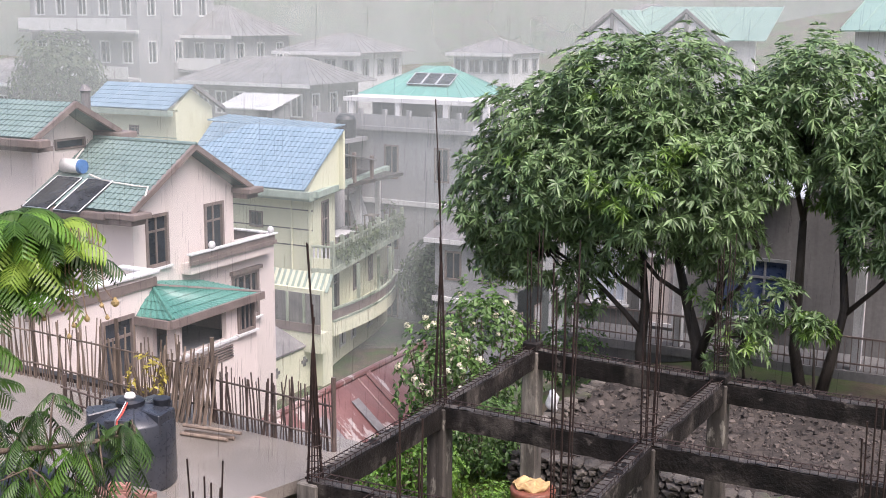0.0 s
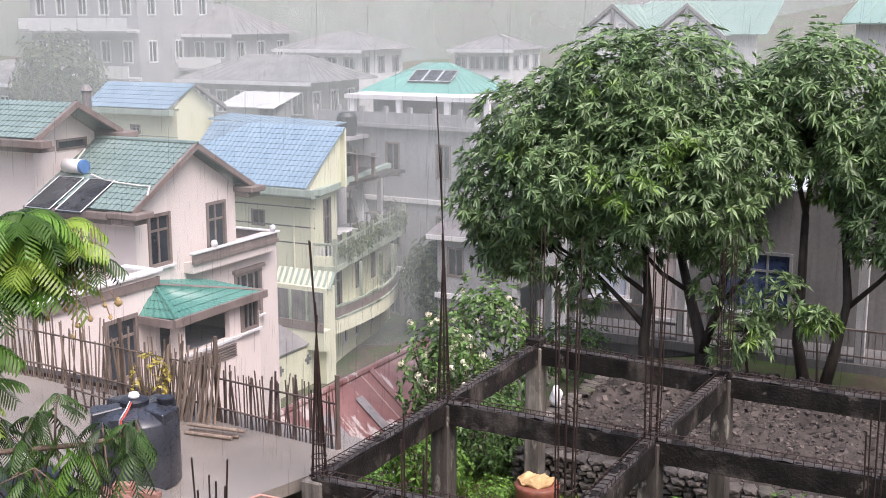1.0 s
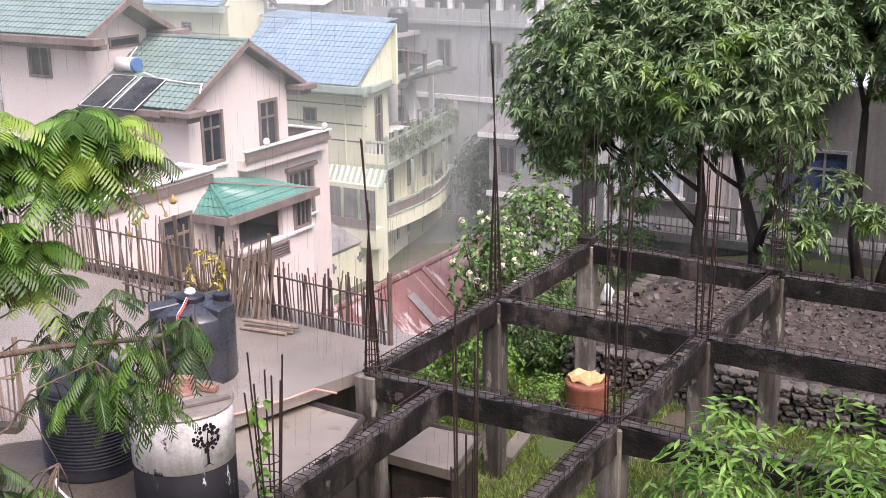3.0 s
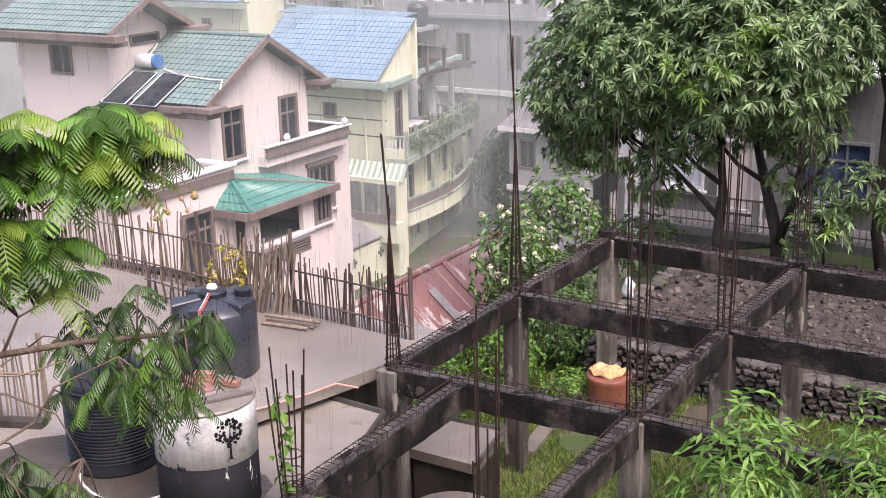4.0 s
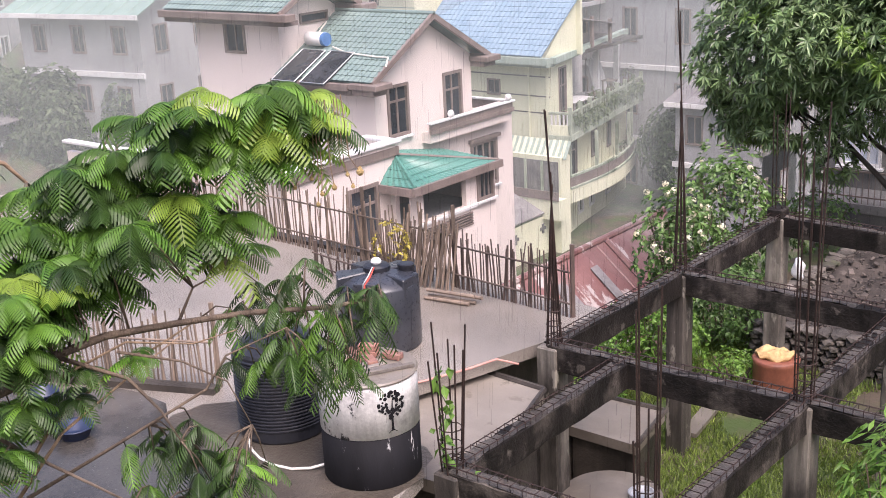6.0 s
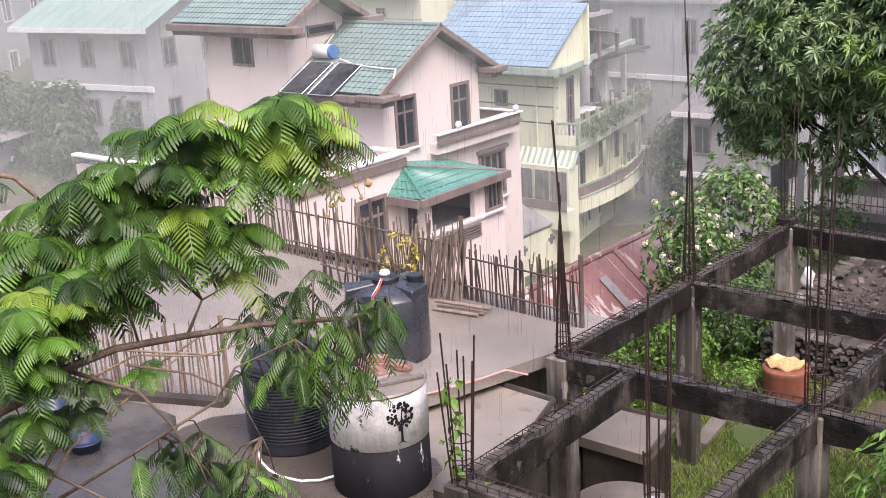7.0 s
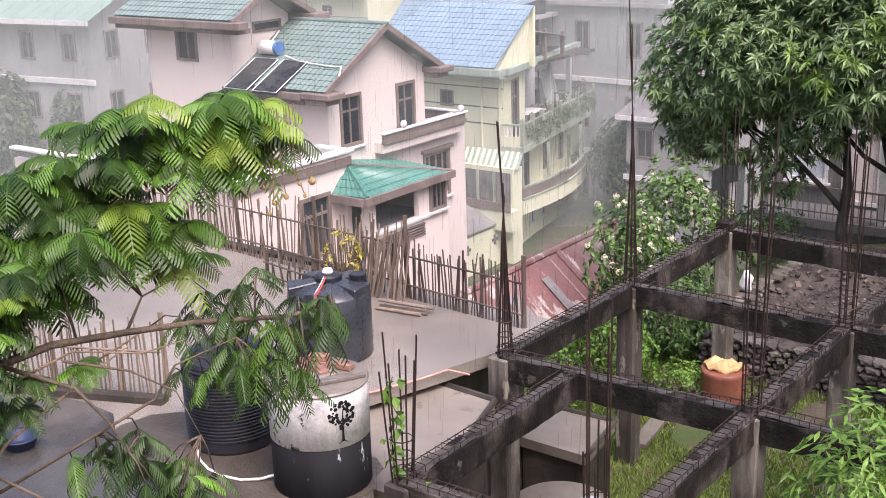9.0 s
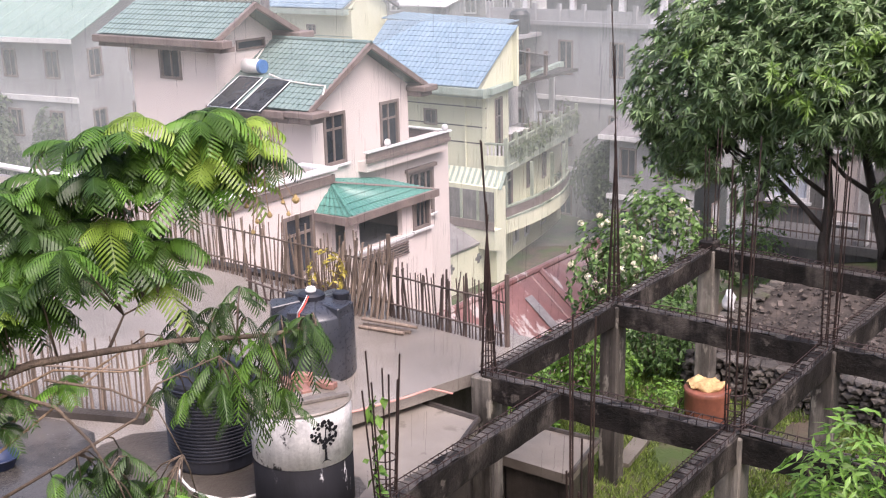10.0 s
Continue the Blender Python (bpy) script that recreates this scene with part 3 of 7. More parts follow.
    for y in (30.6, 33.9):
        bm = lathe(-24.6, y, [(0.05, 1.68), (0.10, 1.72), (0.12, 1.8), (0.09, 1.9), (0.03, 1.93)], 12)
        part("globe_lamp", bm, M["white"], b, "white globe lamp", True)
    # low wing in front, with a parapet terrace
    holes3 = [(24.2, 25.55, -1.2, 0.72)]
    wall(h, M["pink"], "x", -23.5, T, 21.6, 26.45, -5.5, 1.45, holes3)
    window(h, "x", -23.5, *holes3[0], M["brown"], M["glass"], 2, True, w=0.12)
    wall(h, M["pink"], "y", 21.6, T, -33.5, -23.7, -5.5, 1.45)
    wall(h, M["pink"], "y", 26.25, T, -24.95, -23.7, -5.5, 1.45)
    part("terrace_floor", box(-33.5, -23.7, 21.8, 27.3, 0.8, 1.0), M["grey"], h)
    part("parapet_band", box(-23.5, -23.42, 21.5, 26.53, 1.36, 1.62), M["brown"], h)
    part("parapet_coping", box(-23.75, -23.34, 21.45, 26.6, 1.74, 1.84, 0.02), M["white"], h)
    part("parapet_coping", box(-33.5, -23.76, 21.45, 21.75, 1.74, 1.84, 0.02), M["white"], h)
    part("parapet_coping", box(-24.8, -23.76, 26.3, 26.6, 1.74, 1.84, 0.02), M["white"], h)
    part("parapet_block", box(-23.72, -23.45, 21.6, 26.4, 1.45, 1.74), M["pink"], h)
    # bay with a teal hip roof
    pz, xb = 0.6, -22.4
    apex = (-23.6, 26.5, 1.35)
    tiled_slope(h, M["teal"], apex, (apex[0], apex[1] + 0.02, apex[2]), (-22.2, 25.75, pz), (-22.2, 29.95, pz), label="teal painted pressed-tile hip roof")
    tiled_slope(h, M["teal"], (apex[0] - 0.02, apex[1], apex[2]), apex, (-23.45, 25.6, pz), (-22.2, 25.75, pz))
    tiled_slope(h, M["teal"], apex, (-25.0, 27.0, 1.2), (-22.2, 29.95, pz), (-25.0, 30.4, pz))
    part("hip_cap", tube([apex, (-22.2, 25.78, pz + 0.02)], 0.06, 6), M["teal"], h)
    part("hip_cap", tube([apex, (-22.2, 29.95, pz + 0.02)], 0.05, 6), M["brown"], h)
    bm = box(-22.2, -22.08, 25.6, 30.05, pz - 0.22, pz + 0.02)
    box(-23.45, -22.2, 25.5, 25.6, pz - 0.22, pz + 0.02, bm=bm)
    box(-25.0, -22.2, 29.95, 30.05, pz - 0.22, pz + 0.02, bm=bm)
    part("eave_fascia", bm, M["brown"], h)
    part("eave_soffit", box(-25.0, -22.2, 26.5, 29.95, pz - 0.2, pz - 0.14), M["brown"], h)
    hb = [(26.35, 28.45, -0.62, 0.36), (29.0, 29.9, -0.6, 0.36), (26.35, 28.75, -1.25, -0.85)]
    wall(h, M["pink"], "x", xb, 0.18, 26.1, 30.0, -5.5, 0.4, hb)
    wall(h, M["pink"], "y", 29.82, 0.18, -25.0, xb - 0.18, -5.5, 0.4)
    wall(h, M["pink"], "y", 26.1, 0.18, -23.5, xb - 0.18, -5.5, 0.4, [(-23.3, -22.75, -0.9, 0.3)])
    window(h, "x", xb, *hb[1], M["brown"], M["glass"], 4, False, w=0.08, sill=M["white"])
    part("bay_floor", box(-25.0, xb - 0.18, 26.28, 29.82, -0.95, -0.8), M["grey"], h)
    part("bay_sill", box(xb - 0.05, xb + 0.08, 26.2, 28.95, -0.72, -0.64), M["white"], h)
    lv = part("louvre_frame", box(xb - 0.06, xb + 0.03, 26.35, 28.75, -1.27, -1.22), M["brown"], h)
    for k in range(4):
        part("louvre", box(xb - 0.05, xb + 0.02, 26.35, 28.75, -1.18 + 0.09 * k, -1.14 + 0.09 * k), M["brown"], lv)
    part("inner_door", box(-24.99, -24.93, 26.9, 28.7, -0.8, 0.36), M["brown"], h, "dark inner doorway")
    # tall back block, its gable to the side
    xw, yf, yb, yr = -28.85, 27.06, 29.8, 28.3
    hol = [(-31.53, -30.47, 4.0, 5.15)]
    wall(h, M["pink"], "y", yf, T, -33.0, xw, 0.5, 5.4, hol)
    window(h, "y", yf, *hol[0], M["brown"], M["glass"], 2, False, w=0.09)
    hol = [(28.05, 29.4, 4.92, 5.28)]
    wall(h, M["pink"], "x", xw, T, yf + T, yb, 0.5, 5.4, hol)
    window(h, "x", xw, *hol[0], M["brown"], M["glass"], 1, False, w=0.07)
    wall(h, M["pink"], "x", -32.8, T, yf + T, yb, 0.5, 5.4)
    gable_wall(h, M["pink"], "x", xw, T, yf, yb, yr, 5.4, 6.3)
    tiled_slope(h, M["tile_green"], (-28.1, yr, 6.5), (-33.9, yr, 6.5), (-28.1, 26.4, 5.5), (-33.9, 26.4, 5.5))
    tiled_slope(h, M["tile_green"], (-33.9, yr, 6.5), (-28.1, yr, 6.5), (-33.9, 30.3, 5.45), (-28.1, 30.3, 5.45))
    bm = box(-34.0, -27.6, 26.25, 26.7, 5.22, 5.46, 0.02)
    box(-33.9, -27.9, 26.45, 27.06, 5.06, 5.218, bm=bm)
    part("eave_box", bm, M["brown"], h)
    for q in (26.4, 30.3):
        part("rake_board", slab4((-28.02, yr, 6.54), (-28.16, yr, 6.54), (-28.16, q, 5.5), (-28.02, q, 5.5), 0.2), M["brown"], h)
    bm = box(-27.7, -29.2, 29.9, 30.7, 5.2, 5.42, 0.03)
    box(-27.9, -29.2, 30.0, 30.6, 5.02, 5.2, 0.02, bm)
    part("eave_box", bm, M["brown"], h)
    part("chimney_vent", lathe(-29.3, 30.0, [(0.16, 6.0), (0.16, 6.7), (0.22, 6.75), (0.1, 6.95)], 12), M["sheet"], h)
    return h


pink_house()


def solar_heater():
    s = thing("solar_water_heater", (-27.3, 27.6, 3.9), "white solar water heater with two dark collectors on tiles", "water heater")

    def on(x, y, up):
        z = 3.43 + (y - 26.7) * 1.77 / 3.15
        return Vector((x, y - 0.45 * up, z + 0.9 * up))
    a, b = on(-28.55, 28.2, 0.22), on(-27.8, 28.2, 0.22)
    part("storage_tank", tube([a, a.lerp(b, 0.03), a.lerp(b, 0.97), b], [0.2, 0.23, 0.23, 0.2], 20), M["white"], s, smooth=True)
    part("end_cap", tube([b, b + Vector((0.12, 0, 0))], [0.235, 0.22], 20), M["bluecap"], s, "blue end cap")
    for x in (-28.55, -27.25):
        c = [on(x, 27.85, 0.08), on(x + 1.05, 27.85, 0.08), on(x + 0.95, 26.42, 0.08), on(x - 0.1, 26.42, 0.08)]
        p = part("collector", slab4(*c, 0.07), M["panel"], s, "dark glazed collector panel")
        bm = bmesh.new()
        for i in range(4):
            tube([c[i] + Vector((0, 0, 0.01)), c[(i + 1) % 4] + Vector((0, 0, 0.01))], 0.014, 4, bm)
        part("collector_frame", bm, M["steel"], p)
    part("pipe", tube([on(-27.3, 28.0, 0.12), on(-26.6, 27.85, 0.06), on(-25.2, 27.75, 0.06), on(-24.7, 27.75, 0.06), on(-24.52, 27.4, 0.02)], 0.03, 6), M["pipe"], s)
    part("pipe", tube([on(-28.5, 28.6, 0.1), on(-28.7, 29.2, 0.06)], 0.03, 6), M["pipe"], s)


solar_heater()


# ---- the yellow house with blue tile roofs and balconies ----
SIDE = Matrix.Translation((-29.2, 43.4, 0)) @ Matrix.Rotation(radians(12), 4, "Z") @ Matrix.Translation((29.2, -43.4, 0))


def beside(x, y):
    """A plan point given along the lane front of the yellow house, which stands at twelve degrees."""
    p = SIDE @ Vector((x, y, 0))
    return p.x, p.y


def yellow_house():
    h = thing("yellow_house", (-31.0, 46.0, -7.0), "pale yellow rendered house with blue tile roofs and green-trimmed balconies", "house")
    T = 0.2
    xw, yf = -29.2, 43.4
    holes = [(44.45, 45.35, -1.7, 1.05)]
    wall(h, M["yellow"], "x", xw, T, yf, 46.0, -1.75, 1.5, holes)
    window(h, "x", xw, *holes[0], M["brown"], M["glass"], 2, True, w=0.07, name="balcony_door")
    low = [(46.6, 47.4, -6.4, -4.95), (48.2, 48.9, -6.4, -4.95), (50.6, 51.4, -6.4, -5.2)]
    mid = [(45.4, 46.6, -4.4, -2.5), (48.6, 49.4, -4.0, -2.7), (50.9, 51.5, -4.0, -2.7)]
    wall(h, M["yellow"], "x", xw, T, yf, 54.0, -7.2, -1.75, low + mid)
    for q in low:
        window(h, "x", xw, *q, M["white"], M["glass"], 2, True, w=0.1)
    for q in mid:
        window(h, "x", xw, *q, M["brown"], M["glass"], 2, True, w=0.08)
    wall(h, M["white"], "x", -31.6, T, 46.2, 54.0, -1.75, 1.5, [(47.0, 48.0, -1.7, 0.5), (50.0, 51.2, -0.9, 0.5)])
    wall(h, M["yellow"], "y", 46.0, T, -31.6, xw, -1.75, 1.5)
    part("terrace_floor", box(-31.6, xw, 46.2, 54.0, -1.9, -1.76), M["grey"], h)
    for y in (49.6, 52.6):
        part("canopy_post", box(-29.4, -29.15, y, y + 0.25, -1.75, 1.3), M["white"], h)
    bm = box(-29.0, -28.72, 43.0, 53.0, 1.45, 1.72)
    box(-29.3, -29.0, 43.4, 53.0, 1.3, 1.46, bm=bm)
    part("eave_gutter", bm, M["lime"], h)
    # upper balcony: mossy panels between square posts
    xo = xw + 1.07
    fl = part("balcony_floor", box(xw, xo, 43.15, 53.6, -2.05, -1.75, 0.02), M["moss"], h)
    part("balcony_front", box(xw, xo - 0.08, 43.16, 43.24, -1.75, -1.3), M["yellow"], fl)
    part("balcony_rail", box(xw, xo - 0.08, 43.14, 43.26, -0.82, -0.72, 0.01), M["moss"], fl)
    for k in range(5):
        part("baluster", box(xw + 0.1 + 0.19 * k, xw + 0.17 + 0.19 * k, 43.17, 43.23, -1.3, -0.82), M["white"], fl)
    for k in range(9):
        y = 43.16 + 1.28 * k
        part("balcony_post", box(xo - 0.17, xo, y, y + 0.17, -1.75, -0.5 + 0.06 * (k % 2), 0.015), M["moss"], fl)
        if k < 8:
            part("balcony_panel", box(xo - 0.12, xo - 0.04, y + 0.172, y + 1.278, -1.75, -1.12), M["moss"], fl)
            part("balcony_rail", box(xo - 0.12, xo - 0.05, y + 0.172, y + 1.278, -0.84, -0.74, 0.01), M["moss"], fl)
            for q in range(4):
                part("baluster", box(xo - 0.11, xo - 0.06, y + 0.34 + 0.25 * q, y + 0.39 + 0.25 * q, -1.12, -0.84), M["moss"], fl)
    # lower balcony: a bowed front with a pale band and brown panels
    line = [(xw + 0.75 + 0.72 * math.sin(math.pi * min(k / 13, 1.0)) - 0.7 * step(11, 14, k), 43.7 + 0.74 * k) for k in range(15)]
    fl = part("balcony_floor", prism([(xw, 43.7)] + line + [(xw, line[-1][1])], -4.85, -4.6), M["yellow"], h)
    for k, ((ax, ay), (bx, by)) in enumerate(zip(line, line[1:])):
        for name, z0, z1, o, m in (("balcony_band", -5.0, -4.35, 0.10, "yellow"), ("balcony_trim", -4.35, -4.25, 0.13, "moss"), ("balcony_panel", -4.25, -3.8, 0.05, "brown"), ("balcony_rail", -3.8, -3.7, 0.10, "moss")):
            part(name, slab4((ax - 0.02, ay, z1), (bx - 0.02, by, z1), (bx + o, by, z1), (ax + o, ay, z1), z1 - z0), M[m], fl)
        if k % 3 == 0:
            part("pillar", box(ax - 0.07, ax + 0.07, ay, ay + 0.14, -3.7, -2.05), M["moss"], fl)
    for ob in [c for c in h.children_recursive]:
        ob.data.transform(Matrix.Translation(-ORIGIN[h.name]) @ SIDE @ Matrix.Translation(ORIGIN[h.name]))
    # front wall
    hol = [(-32.65, -31.9, -0.2, 0.55)]
    wall(h, M["yellow"], "y", yf, T, -40.0, xw - T, -7.2, 1.5, hol)
    window(h, "y", yf, *hol[0], M["brown"], M["glass"], 2, False, w=0.06)
    for z in (0.78, -0.1, -0.85):
        part("groove_band", box(-40, xw + 0.006, yf - 0.012, yf + 0.02, z - 0.03, z + 0.03), M["darkgrey"], h)
    part("downpipe", tube([(-30.3, yf - 0.07, 1.5), (-30.3, yf - 0.07, -2.4)], 0.05, 8), M["yellow"], h)
    tiled_slope(h, M["tile_blue"], (-28.9, 45.6, 4.26), (-36.4, 45.6, 4.26), (-29.1, 42.6, 1.8), (-36.4, 42.6, 1.8), pitch_u=0.26, pitch_v=0.32)
    gable_wall(h, M["yellow"], "x", xw, T, 42.9, 45.6, 45.6, 1.5, 4.1)
    part("roof_back_wall", box(-36.4, -28.95, 45.6, 45.75, 1.5, 4.2), M["yellow"], h)
    part("roof_floor", box(-36.4, -29.4, 45.75, 52.0, 1.4, 1.55), M["slab_dark"], h)
    for k, y in enumerate((46.2, 47.4, 49.0)):
        part("roof_post", box(-29.6, -29.45, y, y + 0.15, 1.55, 3.3 - 0.3 * k), M["brown"], h)
    part("roof_lean_to", slab4((-31.6, 46.0, 3.3), (-31.6, 49.2, 2.6), (-29.3, 49.2, 2.5), (-29.3, 46.0, 3.1), 0.05), M["sheet"], h)
    bm = box(-39.0, -28.7, 42.45, 42.75, 1.45, 1.75)
    box(-39.0, -28.9, 42.7, 43.4, 1.3, 1.46, bm=bm)
    part("eave_gutter", bm, M["lime"], h)
    # striped awning across the front
    a = part("awning", slab4((-33.6, 43.2, -1.95), (-28.0, 43.2, -1.95), (-28.0, 42.75, -2.65), (-33.6, 42.75, -2.65), 0.04), M["lime"], h, "green and cream striped awning")
    for k in range(18):
        x = -33.5 + 0.305 * k
        part("stripe", slab4((x, 43.2, -1.935), (x + 0.15, 43.2, -1.935), (x + 0.15, 42.74, -2.635), (x, 42.74, -2.635), 0.03), M["yellow"], a)
    # front wing over the gate
    part("wing_wall", box(-34.5, -28.2, 42.6, 43.38, -7.2, -2.6), M["yellow"], h)
    # Dark panel on the unpierced wall, standing for the shade inside the porch.
    part("porch_opening", box(-30.8, -28.3, 42.56, 42.6, -4.3, -2.8), M["darkgrey"], h)
    for x in (-30.1, -29.2):
        part("porch_bar", box(x, x + 0.12, 42.5, 42.56, -4.3, -2.8), M["moss"], h)
    part("wing_ledge", box(-31.2, -27.9, 42.0, 42.6, -5.3, -4.4), M["yellow"], h)
    part("wing_rail", box(-31.0, -27.9, 41.95, 42.0, -4.4, -4.0), M["brown"], h)
    # boundary wall; dark bars stand for the shade in its pierced crosses
    gw = part("boundary_wall", box(-29.0, -28.8, 38.6, 43.6, -7.0, -5.2), M["yellow"], h)
    for y in (39.9, 42.0):
        part("cross_vent", box(-28.8, -28.76, y - 0.22, y + 0.22, -5.82, -5.68), M["darkgrey"], gw)
        part("cross_vent", box(-28.8, -28.757, y - 0.07, y + 0.07, -5.97, -5.53), M["darkgrey"], gw)
    part("lean_roof", slab4((-30.5, 39.0, -4.2), (-30.5, 43.0, -4.2), (-28.7, 43.0, -5.0), (-28.7, 39.0, -5.0), 0.06), M["sheet"], h)
    # stair tower behind with its own blue roof
    bw, by = -40.7, 48.0
    hol = [(-43.85, -43.2, 3.1, 3.6)]
    wall(h, M["yellow"], "y", by, T, -46.0, bw, -2, 4.4, hol)
    window(h, "y", by, *hol[0], M["brown"], M["glass"], 2, True, w=0.06)
    wall(h, M["yellow"], "x", bw, T, by + T, 51.0, -2, 4.5)
    gable_wall(h, M["yellow"], "x", bw, T, by, 51.0, 49.2, 4.5, 5.55)
    tiled_slope(h, M["tile_blue"], (-40.4, 49.2, 5.75), (-46.4, 49.2, 5.75), (-40.9, 47.5, 4.52), (-46.6, 47.5, 4.52), pitch_u=0.26, pitch_v=0.32)
    part("eave_gutter", box(-46.7, -40.7, 47.4, 47.8, 4.18, 4.46), M["lime"], h)
    part("groove_band", box(-46.0, bw + 0.01, by - 0.012, by, 3.0, 3.05), M["lime"], h)
    part("rake_board", slab4((-40.3, 49.2, 5.8), (-40.55, 49.2, 5.8), (-40.55, 51.6, 4.5), (-40.3, 51.6, 4.5), 0.2), M["sheet"], h)
    part("link_wall", box(-40.4, -33.0, 50.6, 50.8, -2.0, 3.7), M["yellow"], h)
    ribbed_slope(h, M["tile_blue"], (-40.4, 52.2, 4.0), (-33.0, 52.2, 3.8), (-40.4, 50.2, 3.85), (-33.0, 50.2, 3.65))
    lt = lathe(-33.6, 53.2, [(0.5, 3.0), (0.55, 3.1), (0.55, 4.0), (0.4, 4.2), (0.2, 4.25)], 20)
    part("roof_tank", lt, M["plastic"], h, "black plastic roof tank")
    part("roof_deck", box(-40.0, -33.0, 51.0, 55.0, 2.8, 3.0), M["grey"], h)
    return h


yellow_house()


# ---- the unfinished concrete frame ----
def concrete_frame():
    f = thing("concrete_frame", (-7.0, 14.0, 0.0), "unfinished dark wet concrete frame with rusty starter bars", "building frame")
    top, dep, w = 3.1, 0.34, 0.23
    cols = [(-8.5, 12.55), (-8.46, 16.17), (-8.45, 19.93), (-4.95, 12.62), (-4.95, 16.05), (-4.8, 19.6), (-7.39, 8.94), (-1.4, 12.62), (-1.4, 16.05), (-1.3, 19.5), (-3.6, 8.94)]
    for x, y in cols:
        c = part("column", box(x - 0.16, x + 0.16, y - 0.16, y + 0.16, -0.3, top - 0.02, 0.02), M["column"], f)
        if (x, y) == (-8.45, 19.93) or (x, y) == (-4.8, 19.6):
            part("column_stub", box(x - 0.17, x + 0.15, y - 0.15, y + 0.15, top - 0.02, top + 0.16, 0.03), M["beam"], c)

    def beam(x0, y0, x1, y1):
        a, b = Vector((x0, y0, 0)), Vector((x1, y1, 0))
        d = (b - a).normalized()
        n = Vector((-d.y, d.x, 0)) * w / 2
        L = (b - a).length
        steps = max(int(L / 0.16), 2)
        rim = ((1, 0), (1, -0.5), (1, -1), (0, -1), (-1, -1), (-1, -0.5), (-1, 0), (0, 0))
        rough, faces = [], []
        for k in range(steps + 1):
            for u, v in rim:
                q = a.lerp(b, k / steps) + n * u + Vector((0, 0, top + v * dep))
                q += (n.normalized() * noise.noise(q * 3.1) + Vector((0, 0, noise.noise(q * 4.3 + Vector((5, 0, 0)))))) * 0.022
                rough.append(q)
        for k in range(steps):
            for i in range(8):
                faces.append((k * 8 + i, k * 8 + (i + 1) % 8, k * 8 + 8 + (i + 1) % 8, k * 8 + 8 + i))
        faces += [tuple(range(7, -1, -1)), tuple(range(steps * 8, steps * 8 + 8))]
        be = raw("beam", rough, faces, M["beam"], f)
        e = n * 0.8
        crust = []
        for k in range(steps + 1):
            for u in (-1, -0.3, 0.35, 1):
                q = a.lerp(b, k / steps) + e * u + Vector((0, 0, top))
                crust.append(q + Vector((0, 0, 0.012 + 0.028 * noise.noise(q * 5.0) + 0.016 * noise.noise(q * 13.0))))
        # Crust whose paler colour takes in the wet sheen of the top.
        raw("beam_top", crust, [(k * 4 + i, k * 4 + i + 1, k * 4 + 5 + i, k * 4 + 4 + i) for k in range(steps) for i in range(3)], M["beam_top"], be, "rough cement top of the beam, wet sheen in its colour")
        # exposed links and two bars along the top
        sb = bmesh.new()
        for s in (-0.75, 0.75):
            tube([a + n * s + Vector((0, 0, top + 0.075)), b + n * s + Vector((0, 0, top + 0.075))], 0.009, 4, sb)
        part("top_bar", sb, M["rebar"], be)
        k = 0.12
        lb = bmesh.new()
        while k < L:
            p = a + d * k
            q = [p + n * 0.75 + Vector((0, 0, top - 0.01)), p + n * 0.8 + Vector((0, 0, top + 0.085)), p - n * 0.8 + Vector((0, 0, top + 0.085)), p - n * 0.75 + Vector((0, 0, top - 0.01))]
            tube(q, 0.007, 3, lb)
            k += 0.135 + random.uniform(-0.03, 0.03)
        tagged(part("stirrup_cage", lb, M["rebar"], be), kind="stuff")

    for run in ([(-8.5, 12.55), (-8.46, 16.17), (-8.45, 19.93)], [(-4.95, 8.9), (-4.95, 12.62), (-4.95, 16.05), (-4.8, 19.6)], [(-1.4, 8.9), (-1.4, 12.62), (-1.4, 16.05), (-1.3, 19.5)],
                [(-8.5, 12.55), (-4.95, 12.62), (-1.4, 12.62), (2.4, 12.62)], [(-8.46, 16.17), (-4.95, 16.05), (-1.4, 16.05), (2.4, 16.0)], [(-8.45, 19.93), (-4.8, 19.6), (-1.3, 19.5), (2.4, 19.4)],
                [(-7.39, 8.94), (-3.6, 8.94), (0.5, 8.94)], [(-7.39, 8.94), (-7.38, 12.58)]):
        for p, q in zip(run, run[1:]):
            beam(*p, *q)

    def starter(x, y, n, h, spread, lean=0.0, tie=0.0, least=0.72):
        """A bunch of starter bars over a column; tie: height at which they are drawn together."""
        for k in range(n):
            a = 2 * math.pi * k / n + 0.4
            bx, by = x + 0.11 * math.cos(a), y + 0.11 * math.sin(a)
            hh = h * random.uniform(least, 1.0) if k else h
            if tie and k > 2:
                hh = tie * random.uniform(1.1, 1.3)
            pts = [(bx, by, top - 0.1)]
            if tie:
                pts.append((x + 0.02 * math.cos(a), y + 0.02 * math.sin(a), top + tie))
                t2 = hh / tie - 1
                pts.append((x - spread * math.cos(a) * t2 + lean * hh, y - spread * math.sin(a) * t2, top + hh))
            else:
                pts.append((bx + spread * math.cos(a) + lean * hh, by + spread * math.sin(a), top + hh))
            part("starter_bar", tube(pts, 0.0105, 5), M["rebar"], f)
        for z in (0.12, 0.3, 0.5):
            if tie and z > tie:
                continue
            s = 1 - z / tie if tie else 1.0
            q = [(x + 0.13 * s * math.cos(t), y + 0.13 * s * math.sin(t), top + z) for t in np.linspace(0, 2 * math.pi, 9)]
            part("tie_ring", tube(q, 0.008, 4), M["rebar"], f)
